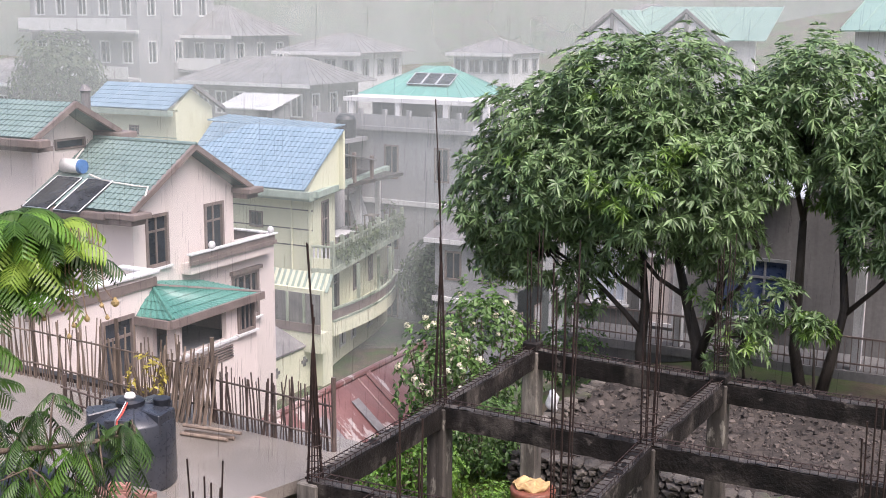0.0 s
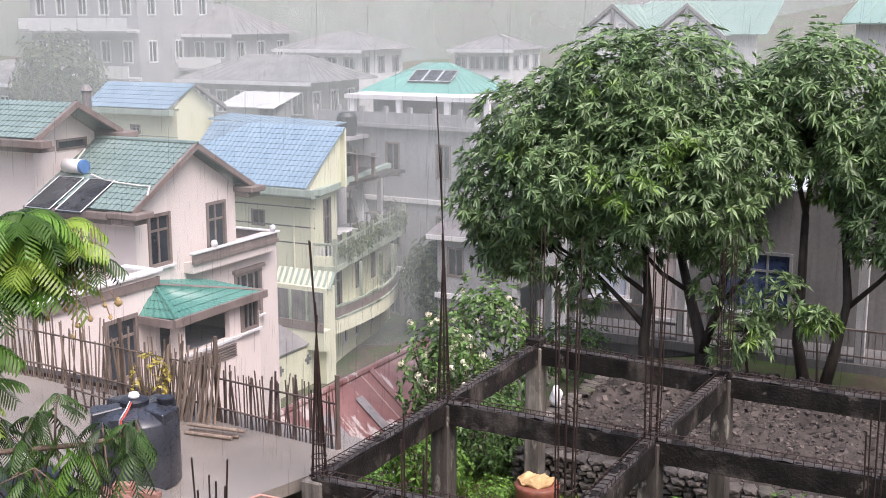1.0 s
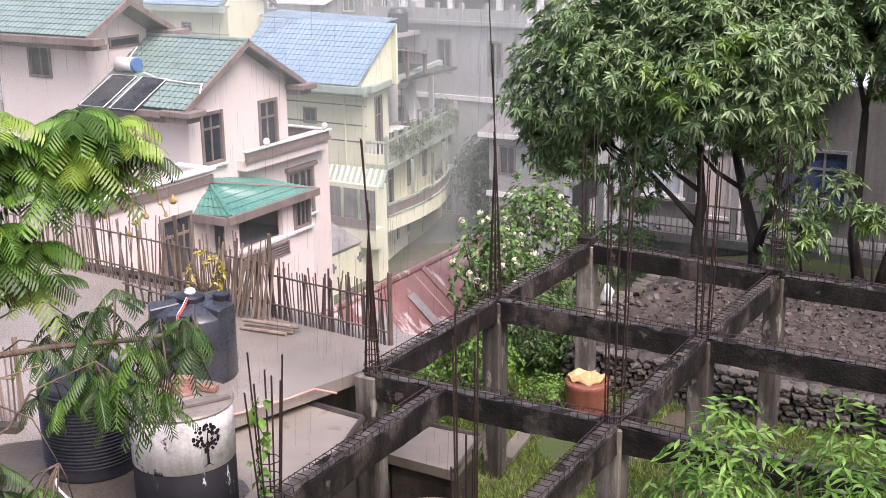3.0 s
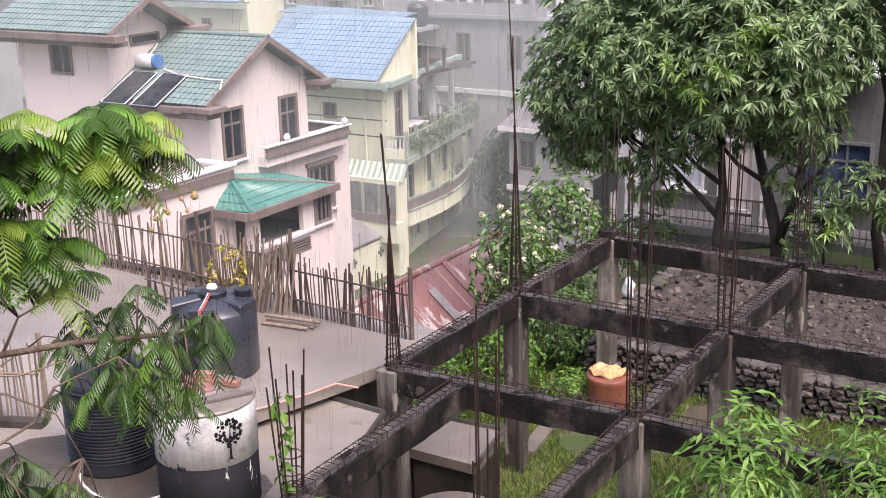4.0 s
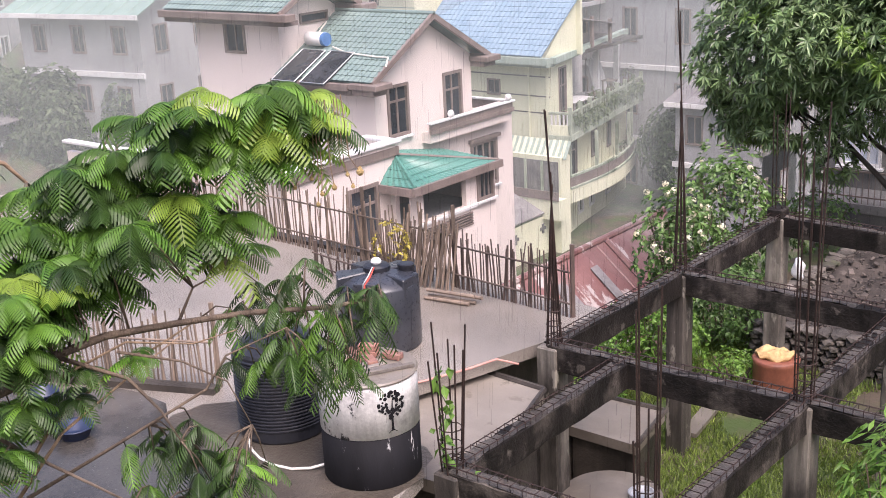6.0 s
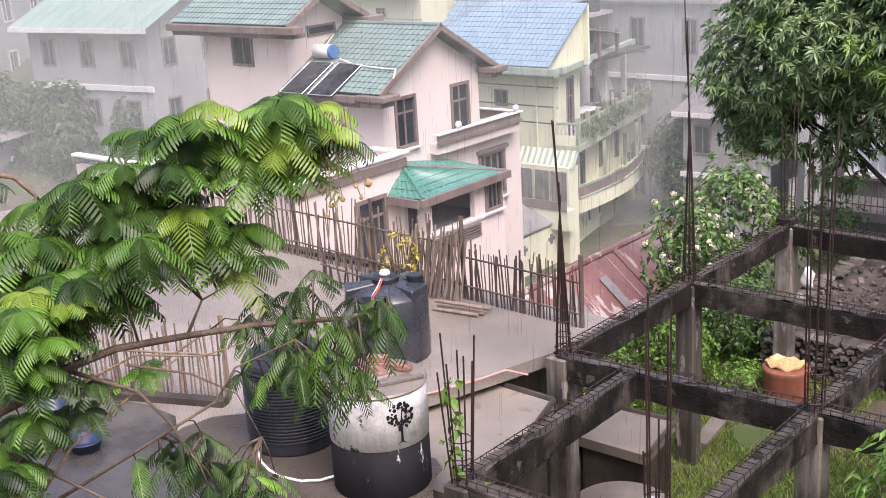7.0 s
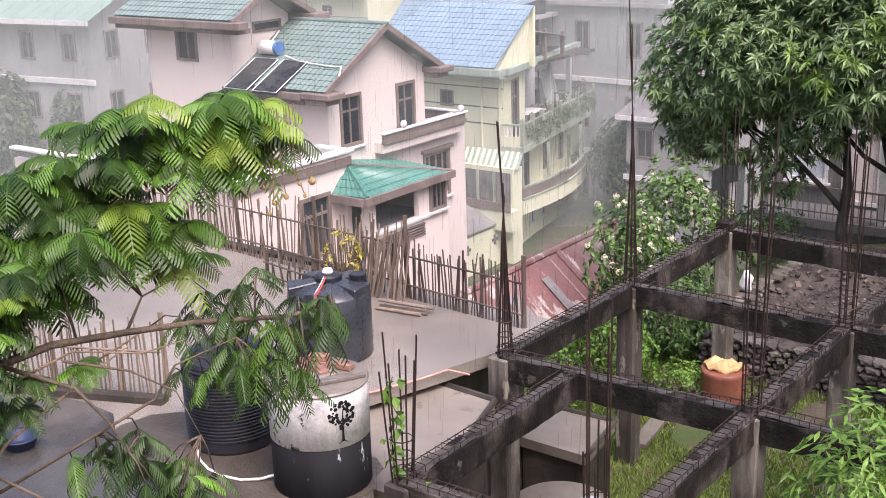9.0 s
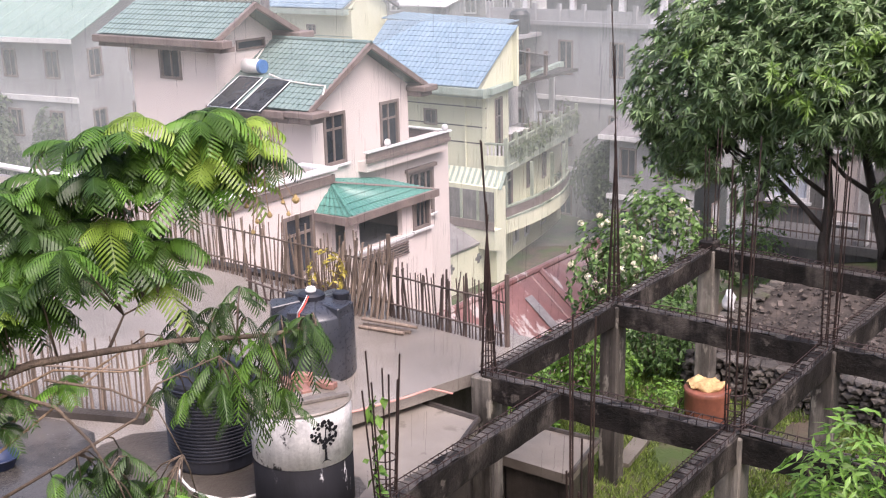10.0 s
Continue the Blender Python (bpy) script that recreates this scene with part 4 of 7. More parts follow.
    starter(-8.46, 12.55, 7, 3.25, 0.08, 0.0, 1.75)
    starter(-8.46, 16.17, 8, 4.9, 0.05, -0.01, 2.2)
    starter(-8.45, 19.93, 6, 2.3, 0.03)
    starter(-4.95, 12.62, 8, 3.6, 0.04)
    starter(-4.95, 16.05, 7, 2.9, 0.04)
    starter(-4.8, 19.6, 6, 2.6, 0.03)
    starter(-7.39, 8.94, 7, 1.7, 0.1)
    starter(-1.4, 12.62, 6, 2.5, 0.05)
    starter(-1.4, 16.05, 7, 2.6, 0.06)
    starter(-1.3, 19.5, 6, 2.6, 0.06)
    starter(-5.0, 8.94, 8, 2.55, 0.02, least=0.3)
    return f


concrete_frame()


# ---- the roof terrace with the tanks ----
def terrace():
    h = thing("terrace_house", (-12.0, 11.0, 0.0), "low house with a bare wet cement roof terrace", "house")
    edge = [(-8.75, 14.3), (-8.72, 12.9), (-9.05, 11.7), (-9.35, 10.7), (-9.0, 9.2), (-7.75, 8.85), (-7.4, 7.6), (-7.9, 5.8), (-10.0, 4.4), (-14.0, 2.0), (-24.0, -1.0), (-24.0, 15.2)]
    part("roof_slab", prism(edge, 2.82, 3.0), M["slab"], h)
    inner = [(-9.1, 14.0), (-9.1, 12.9), (-9.4, 11.6), (-9.8, 10.5), (-9.2, 9.0), (-8.1, 8.5), (-7.8, 7.9), (-8.3, 6.0), (-10.2, 4.8), (-14.0, 2.4), (-23.6, -0.6), (-23.6, 14.9)]
    # Wall below the slab: the shade under its edge is in the colour.
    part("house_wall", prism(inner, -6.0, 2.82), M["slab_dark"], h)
    part("kerb", box(-24, -12.5, 14.4, 14.6, 3.0, 3.07), M["slab_dark"], h)
    for (ax, ay), (bx, by) in (((-19.0, 6.3), (-14.1, 8.0)), ((-14.1, 8.0), (-11.4, 9.1))):
        part("kerb", slab4((ax, ay, 3.09), (bx, by, 3.09), (bx + 0.05, by - 0.16, 3.09), (ax + 0.05, ay - 0.16, 3.09), 0.09), M["slab_dark"], h)
    # Dirt round the tanks; wet cement patch darkened to hold the floor's shade.
    for name, m, cx, cy, rx, ry, z, label in (("dirt_patch", "dirt", -9.3, 7.9, 2.2, 1.5, 3.004, "dark wet dirt round the tanks"), ("wet_patch", "wet_shade_yard", -12.9, 5.5, 4.3, 2.8, 3.006, "puddled cement near the wall, shade in its dark colour")):
        rim = []
        for k in range(48):
            a = 2 * math.pi * k / 48
            q = 1 + 0.32 * noise.noise((2.2 * math.cos(a), 2.2 * math.sin(a), cx)) + 0.14 * noise.noise((7 * math.cos(a), 7 * math.sin(a), cy))
            rim.append((min(cx + rx * q * math.cos(a), -7.65), cy + ry * q * math.sin(a)))
        part(name, prism(rim, 3.0, z), M[m], h, label)
    # two lower flat roofs beside it, with raised rims
    for low, top in (([(-10.2, 9.0), (-7.75, 9.15), (-7.8, 10.6), (-8.2, 11.9), (-9.6, 12.0)], 2.72), ([(-9.1, 13.8), (-7.88, 13.78), (-8.1, 15.05), (-9.1, 15.0)], 1.2)):
        part("lower_roof", prism(low, top - 0.16, top), M["cement"], h)
        mid = (sum(q[0] for q in low) / len(low), sum(q[1] for q in low) / len(low))
        # Recessed wall, its shade put into the dark cement colour.
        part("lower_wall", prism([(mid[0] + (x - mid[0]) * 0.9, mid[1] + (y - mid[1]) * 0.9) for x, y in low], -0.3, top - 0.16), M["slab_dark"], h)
        for i in range(1, len(low) - 1):
            part("roof_rim", tube([(*low[i], top + 0.01), (*low[i + 1], top + 0.01)], 0.045, 6), M["slab_dark"], h)
    return h


terrace()


def picket_fence(name, line, height, mat, label, gap=0.13, lean=0.06, jag=0.3, z=3.0, rails=(0.25, 0.75)):
    f = thing(name, (line[0][0], line[0][1], z), label, "fence")
    for (ax, ay), (bx, by) in zip(line, line[1:]):
        L = math.hypot(bx - ax, by - ay)
        n = int(L / gap)
        for k in range(n):
            s = (k + random.uniform(0.1, 0.9)) / n
            x, y = ax + (bx - ax) * s, ay + (by - ay) * s
            h = height * random.uniform(1 - jag, 1 + jag * 0.5)
            r = random.choice((0.011, 0.014, 0.016, 0.021))
            dx, dy = random.gauss(0, lean) * h, random.gauss(0, lean * 0.5) * h
            part("picket", tube([(x, y, z), (x + dx * 0.5, y + dy * 0.5, z + h * 0.5), (x + dx + random.gauss(0, 0.015), y + dy, z + h)], [r, r * 0.95, r * 0.8], 5), mat, f)
        for q in rails:
            part("rail", tube([(ax, ay - 0.03, z + height * q), (bx, by - 0.03, z + height * q + random.uniform(-0.05, 0.05))], 0.015, 6), mat, f)
        n = max(int(L / 1.8), 1)
        for k in range(n + 1):
            s = k / n
            x, y = ax + (bx - ax) * s, ay + (by - ay) * s
            part("post", tube([(x, y + 0.04, z), (x + random.uniform(-0.03, 0.03), y + 0.04, z + height * 1.18)], 0.035, 6), mat, f)
    return f


picket_fence("bamboo_fence", [(-20.5, 14.35), (-15.5, 14.3), (-11.3, 13.95)], 1.15, M["bamboo"], "weathered bamboo picket fence along a roof terrace", 0.062)
picket_fence("bamboo_fence", [(-11.3, 13.95), (-8.95, 13.75)], 0.95, M["bamboo_dark"], "dark wet bamboo picket fence leaning on a roof edge", 0.06, 0.06, 0.15)
picket_fence("bamboo_fence", [(-19.0, 6.4), (-14.1, 8.1), (-11.5, 9.15)], 1.0, M["bamboo"], "pale bamboo fence behind the water tanks", 0.06, 0.05, 0.2, 3.0, (0.6,))
picket_fence("bamboo_fence", [(-13.9, 13.4), (-12.2, 13.2)], 0.45, M["bamboo_dark"], "short dark bamboo fence on the terrace", 0.12)


def planks():
    for k, (y, ln) in enumerate(((13.35, 0.75), (13.45, 0.8), (13.55, 0.85), (13.42, 0.8))):
        p = part("bamboo_pole", tube([(-11.35, y - 0.1, 3.03 + 0.055 * (k // 2 + (k > 2))), (-11.3 + ln, y, 3.035 + 0.055 * (k // 2 + (k > 2)))], 0.03, 8), M["bamboo"])
        tagged(p, "cut bamboo pole lying on the terrace", "pole", "poles on the terrace")


planks()


def bamboo_bundle():
    b = thing("bamboo_stack", (-11.5, 13.75, 3.0), "bundle of tall bamboo poles leaning against a fence", "bamboo")
    for k in range(26):
        x = -12.3 + 0.042 * k + random.uniform(-0.02, 0.02)
        h = random.uniform(0.75, 1.25)
        part("pole", tube([(x, 13.72 + random.uniform(-0.05, 0.08), 3.0), (x + random.uniform(-0.03, 0.1), 13.9, 3.0 + h)], random.uniform(0.012, 0.022), 5), M["bamboo"], b)


bamboo_bundle()


# ---- water tanks ----
def ribbed_tank(x, y, z, r, hgt, label, ribs):
    t = thing("water_tank", (x, y, z), label, "water tank", "water tanks on the terrace")
    prof = [(r * 0.97, z), (r, z + 0.03)]
    if ribs:
        n = 21
        z0, z1 = z + 0.16, z + hgt * 0.80
        prof += [(r, z + 0.15)]
        for k in range(n):
            a = z0 + (z1 - z0) * k / n
            b = (z1 - z0) / n
            prof += [(r, a), (r + 0.018, a + b * 0.25), (r + 0.018, a + b * 0.55), (r, a + b * 0.8)]
    prof += [(r, z + hgt * 0.82), (r * 0.97, z + hgt * 0.85), (r * 0.62, z + hgt * 0.94), (r * 0.36, z + hgt * 0.965)]
    part("body", lathe(x, y, prof, 40), M["plastic" if ribs else "plastic_sheen"], t, smooth=not ribs)
    lid = part("lid", lathe(x, y, [(r * 0.30, z + hgt * 0.955), (r * 0.33, z + hgt * 0.96), (r * 0.33, z + hgt * 1.03), (r * 0.28, z + hgt * 1.05), (r * 0.1, z + hgt * 1.06)], 20), M["plastic"], t)
    part("knob", lathe(x, y, [(r * 0.12, z + hgt * 1.06), (r * 0.14, z + hgt * 1.08), (r * 0.1, z + hgt * 1.12)], 12), M["whitewash"], lid)
    return t


ribbed_tank(-9.9, 8.82, 3.0, 0.53, 1.3, "black ribbed plastic water tank on a roof terrace", True)
ta = ribbed_tank(-10.72, 11.52, 3.0, 0.585, 1.12, "dark plastic water tank with a blocky top, sheen in its grey", False)
for k in range(5):
    a = 2 * math.pi / 5 * k + 0.15
    bm = prism([(0.14, -0.1), (0.56, -0.2), (0.575, 0.0), (0.56, 0.2), (0.14, 0.1)], 3.78, [4.1, 4.06, 4.06, 4.06, 4.1])
    bmesh.ops.bevel(bm, geom=list(bm.edges), offset=0.015, segments=1, affect="EDGES")
    bmesh.ops.transform(bm, matrix=Matrix.Translation((-10.72, 11.52, 0)) @ Matrix.Rotation(a, 4, "Z"), verts=bm.verts)
    part("shoulder_block", bm, M["plastic_sheen"], ta)
part("small_lid", lathe(-10.4, 11.78, [(0.11, 4.06), (0.11, 4.12), (0.12, 4.12), (0.12, 4.16), (0.1, 4.17)], 16), M["plastic"], ta)
part("ribbon", tube([(-10.62, 11.36, 4.18), (-10.56, 11.2, 4.1), (-10.48, 11.0, 4.05), (-10.44, 10.93, 3.85), (-10.42, 10.91, 3.6)], [0.010, 0.014, 0.013, 0.011, 0.008], 6), M["hose_red"], ta, "red and white ribbon")
part("ribbon", tube([(-10.64, 11.35, 4.19), (-10.58, 11.19, 4.115), (-10.5, 10.99, 4.065), (-10.46, 10.92, 3.85)], [0.007, 0.009, 0.009, 0.006], 6), M["whitewash"], ta, "white ribbon")


def white_tank():
    x, y, z, r = -8.27, 8.62, 3.0, 0.545
    t = thing("water_tank", (x, y, z), "black water tank with flaking whitewash and bricks on its lid", "water tank", "water tanks on the terrace")
    part("body", lathe(x, y, [(r * 0.98, z), (r, z + 0.02), (r, z + 0.6)], 48), M["blackpaint"], t, "worn black lower half", True)
    part("upper_body", lathe(x, y, [(r + 0.004, z + 0.602), (r + 0.004, z + 1.16), (r * 0.99, z + 1.2)], 48), M["whitewash"], t, "flaking whitewashed upper half", True)
    part("top_plate", lathe(x, y, [(r * 1.02, z + 1.2), (r * 1.03, z + 1.215), (r * 1.0, z + 1.235), (r * 0.9, z + 1.24)], 40), M["cement"], t)
    # plain tree-shaped mark on the side, towards the lane
    d = Vector((0.93, -0.36, 0)).normalized()
    mark = bmesh.new()
    def on(u, h):
        a = math.atan2(d.y, d.x) + u / r
        return Vector((x + (r + 0.012) * math.cos(a), y + (r + 0.012) * math.sin(a), z + h))
    for k in range(70):
        a, q = random.uniform(0, 2 * math.pi), math.sqrt(random.uniform(0.12, 1)) * 0.15
        u, h = q * math.cos(a), 0.98 + q * math.sin(a)
        e = random.uniform(0.012, 0.024)
        vs = [mark.verts.new(on(u + e * math.cos(w), h + e * math.sin(w))) for w in np.linspace(0, 2 * math.pi, 7)[:-1]]
        mark.faces.new(vs)
    for u0, h0, u1, h1, w in ((0, 0.68, 0, 0.92, 0.016), (0, 0.86, -0.08, 1.0, 0.009), (0, 0.86, 0.08, 1.0, 0.009), (0, 0.9, 0.01, 1.05, 0.009), (0, 0.7, -0.05, 0.66, 0.009), (0, 0.7, 0.05, 0.66, 0.009)):
        mark.faces.new([mark.verts.new(on(u0 - w, h0)), mark.verts.new(on(u0 + w, h0)), mark.verts.new(on(u1 + w * 0.5, h1)), mark.verts.new(on(u1 - w * 0.5, h1))])
    part("painted_mark", mark, M["blackpaint"], t, "black painted tree-shaped mark")
    return t


white_tank()
for k, (dx, dy, a, q) in enumerate(((-0.16, 0.22, 20, 0), (-0.16, 0.22, 25, 1), (-0.3, 0.12, -15, 0), (-0.12, -0.02, 40, 0), (0.02, 0.05, -30, 0), (0.12, 0.3, 10, 0))):
    bm = box(-0.11, 0.11, -0.055, 0.055, 0, 0.065, 0.006)
    bmesh.ops.transform(bm, matrix=Matrix.Translation((-8.27 + dx, 8.62 + dy, 4.245 + 0.068 * q)) @ Matrix.Rotation(radians(a), 4, "Z"), verts=bm.verts)
    tagged(part("brick", bm, M["brick"]), "loose wet brick on top of the tank", "brick", "bricks on the tank")
for k, (dx, dy, a) in enumerate(((0.2, -0.1, 62), (0.3, -0.02, 60), (0.06, -0.2, 65), (-0.04, -0.16, 66), (-0.24, -0.18, 70), (-0.34, -0.1, 68))):
    bm = box(-0.32, 0.32, -0.032, 0.032, 0, 0.04, 0.005)
    bmesh.ops.transform(bm, matrix=Matrix.Translation((-8.27 + dx, 8.62 + dy, 4.245)) @ Matrix.Rotation(radians(a), 4, "Z"), verts=bm.verts)
    tagged(part("wood_strip", bm, M["plank"]), "grey wooden strip lying on the tank lid", "plank", "strips on the tank")

tagged(part("hose", tube([(-9.6, 10.2, 3.02), (-9.3, 10.75, 3.02), (-9.05, 11.4, 3.02), (-8.93, 11.85, 3.02), (-8.75, 12.1, 2.9)], 0.015, 6), M["hose_pink"]), "pink garden hose along the terrace edge", "hose")
tagged(part("water_pipe", tube([(-9.95, 8.28, 3.04), (-9.75, 8.14, 3.02), (-9.5, 8.04, 3.02), (-9.25, 8.01, 3.02), (-9.0, 8.06, 3.02), (-8.82, 8.18, 3.03), (-8.72, 8.32, 3.05)], 0.016, 6), M["pipe"]), "white plastic pipe on the terrace floor", "pipe")


# ---- garden under the frame ----
def drum():
    x, y = -7.85, 18.65
    d = thing("plastic_drum", (x, y, 0.0), "orange plastic drum with a yellow sack on it", "drum")
    z = 0.0
    part("body", lathe(x, y, [(0.36, z), (0.38, z + 0.03), (0.39, z + 0.3), (0.40, z + 0.5), (0.40, z + 0.8), (0.42, z + 0.88), (0.38, z + 0.9)], 28), M["orange"], d, smooth=True)
    bm = bmesh.new()
    bmesh.ops.create_icosphere(bm, subdivisions=4, radius=0.36, matrix=Matrix.Translation((x - 0.05, y, 0.94)) @ Matrix.Diagonal((0.95, 0.75, 0.24, 1)))
    for v in bm.verts:
        v.co += Vector((0.05, 0.05, 0.10)) * noise.noise(v.co * 6) + Vector((0, 0, 0.04)) * noise.noise(v.co * 17)
    part("sack", bm, M["sack"], d, "crumpled yellow sack", True)


drum()


def cement_plank():
    q = slab4((-8.58, 16.5, 0.13), (-8.32, 16.55, 0.13), (-8.5, 17.85, 0.12), (-8.78, 17.8, 0.12), 0.08)
    tagged(part("cement_plank", q, M["cement"]), "grey cement plank lying in the grass", "plank")


cement_plank()


def well_cover():
    x, y = -7.75, 12.85
    tagged(part("well_cover", lathe(x, y, [(0.66, -0.1), (0.66, 0.78), (0.72, 0.79), (0.72, 0.86), (0.68, 0.89), (0.25, 0.93)], 40), M["cement"]), "round cement well cover, pinkish and wet", "well")
    tagged(part("basin", lathe(x + 0.42, y + 0.1, [(0.13, 0.91), (0.17, 0.92), (0.19, 1.0), (0.17, 1.0), (0.14, 0.95), (0.02, 0.94)], 20), M["steel"]), "shallow grey basin on the well cover", "basin")


well_cover()


def stone_wall(name, x0, y0, x1, y1, z0, rows, label):
    w = thing(name, (x0, y0, z0), label, "wall", kind="")
    L = math.hypot(x1 - x0, y1 - y0)
    ang = math.atan2(y1 - y0, x1 - x0)
    shapes = []
    for k in range(6):
        bm = bmesh.new()
        bmesh.ops.create_icosphere(bm, subdivisions=1, radius=0.5)
        for v in bm.verts:
            v.co = Vector((max(-0.4, min(0.4, v.co.x)) * 1.2, max(-0.4, min(0.4, v.co.y)) * 1.2, max(-0.36, min(0.36, v.co.z)) * 1.3))
            v.co *= 1 + 0.25 * noise.noise(v.co * 3 + Vector((k * 7, 0, 0)))
        shapes.append(mesh_of("stone", bm, M["stone"]))
    h = 0.12
    for r in range(rows):
        s = random.uniform(0, 0.1)
        while s < L:
            ln = random.uniform(0.13, 0.34)
            ob = new("stone", random.choice(shapes))
            ob.parent = w
            c, q = s + ln / 2, random.uniform(-0.05, 0.05)
            ob.location = (c * math.cos(ang) - q * math.sin(ang), c * math.sin(ang) + q * math.cos(ang), (r + 0.5) * h)
            ob.rotation_euler = (random.uniform(-0.1, 0.1), random.uniform(-0.1, 0.1), ang + random.uniform(-0.1, 0.1))
            ob.scale = (ln * 1.04, 0.4, h * 1.12)
            s += ln
    return w


stone_wall("stone_wall", -9.1, 20.3, -5.0, 20.6, -0.1, 8, "rubble stone retaining wall in courses, grey and wet")
stone_wall("stone_wall", -9.15, 20.5, -9.0, 25.8, 0.0, 8, "rubble stone retaining wall along a heap, mossy and wet")
stone_wall("stone_wall", -5.0, 20.6, 1.0, 20.9, -0.1, 7, "rubble stone retaining wall in courses, grey and wet")


def rubble_mound():
    xs, ys = np.linspace(-9.2, 1.6, 130), np.linspace(20.5, 29.0, 100)
    verts, faces = [], []
    for y in ys:
        for x in xs:
            e = min(0.75 + 0.25 * step(-9.2, -8.6, x), 1 - step(0.6, 1.6, x), 0.8 + 0.2 * step(20.5, 21.2, y), 1 - step(27.6, 29.0, y))
            verts.append((x, y, -0.05 + ground_z(x, y) * (1 - e) + e * (0.72 + 0.45 * math.exp(-((x + 8.2) / 1.6) ** 2 - ((y - 25.0) / 1.6) ** 2) + 0.2 * noise.noise((x * 0.9, y * 0.9, 3)) + 0.12 * noise.noise((x * 2.6, y * 2.6, 5)) + 0.06 * noise.noise((x * 7, y * 7, 9)))))
    n = len(xs)
    for j in range(len(ys) - 1):
        for i in range(n - 1):
            faces.append((j * n + i, j * n + i + 1, (j + 1) * n + i + 1, (j + 1) * n + i))
    tagged(raw("earth_mound", verts, faces, M["rubble"], smooth=True), "heap of bare rubble and earth", "mound", kind="structure")
    bv, bf = [], []
    for k in range(9000):
        i = random.randrange(len(verts))
        p = Vector(verts[i]) + Vector((random.uniform(-.1, .1), random.uniform(-.1, .1), 0.0))
        s = abs(random.gauss(0, 0.026)) + 0.012
        b = len(bv)
        turn = Euler((random.uniform(-0.5, 0.5), random.uniform(-0.5, 0.5), random.uniform(0, 3))).to_matrix()
        q = (s * random.uniform(0.7, 1.5), s * random.uniform(0.6, 1.1), s * random.uniform(0.35, 0.8))
        for sx, sy, sz in ((-1, -1, -1), (1, -1, -1), (1, 1, -1), (-1, 1, -1), (-1, -1, 1), (1, -1, 1), (1, 1, 1), (-1, 1, 1)):
            k2 = random.uniform(0.6, 1.0)
            bv.append(p + turn @ Vector((sx * q[0] * k2, sy * q[1] * k2, sz * q[2] * k2)))
        for face in ((0, 3, 2, 1), (4, 5, 6, 7), (0, 1, 5, 4), (1, 2, 6, 5), (2, 3, 7, 6), (3, 0, 4, 7)):
            bf.append(tuple(b + i for i in face))
    tagged(raw("loose_stones", bv, bf, M["stonebits"]), "loose stones scattered over the heap", "stones", kind="stuff")


rubble_mound()


# ---- the low red roof ----
def red_roof_house():
    h = thing("red_roof_shed", (-16.5, 27.5, -4.0), "low shed with a rusty red metal sheet roof, paint flaking", "shed")
    rz, ez, xr = -0.6, -2.9, -16.8
    y0, y1 = 19.0, 31.0
    A, B = (xr, y0, rz), (xr, y1, rz)
    ribbed_slope(h, M["rust"], A, B, (-14.1, y0, ez), (-14.1, y1, ez), pitch=2.0, label="rusty red metal roof sheets", seams=True)
    ribbed_slope(h, M["rust"], B, A, (-19.5, y1, ez), (-19.5, y0, ez), pitch=2.0, label="rusty red metal roof sheets", seams=True)
    part("ridge_cap", tube([A, B], 0.1, 8), M["rust"], h)
    part("sheet_joint", tube([(xr + 0.1, 27.5, rz - 0.02), (-14.1, 27.5, ez + 0.06)], 0.09, 6), M["rust"], h)
    for y, w in ((24.2, 0.5), (26.0, 0.35)):
        q = (xr + 0.5, y, rz - 0.36), (xr + 0.5, y + w, rz - 0.36), (-14.4, y + w, ez + 0.32), (-14.4, y, ez + 0.32)
        part("pale_sheet", slab4(*q, 0.02), M["sheet"], h, "pale bare metal patch")
    part("shed_wall", box(-19.0, -14.6, 19.4, 30.6, -6.5, -2.6), M["grey"], h)
    gable_wall(h, M["grey"], "y", 19.4, 0.15, -19.0, -14.6, xr, -2.6, -0.85)


red_roof_house()


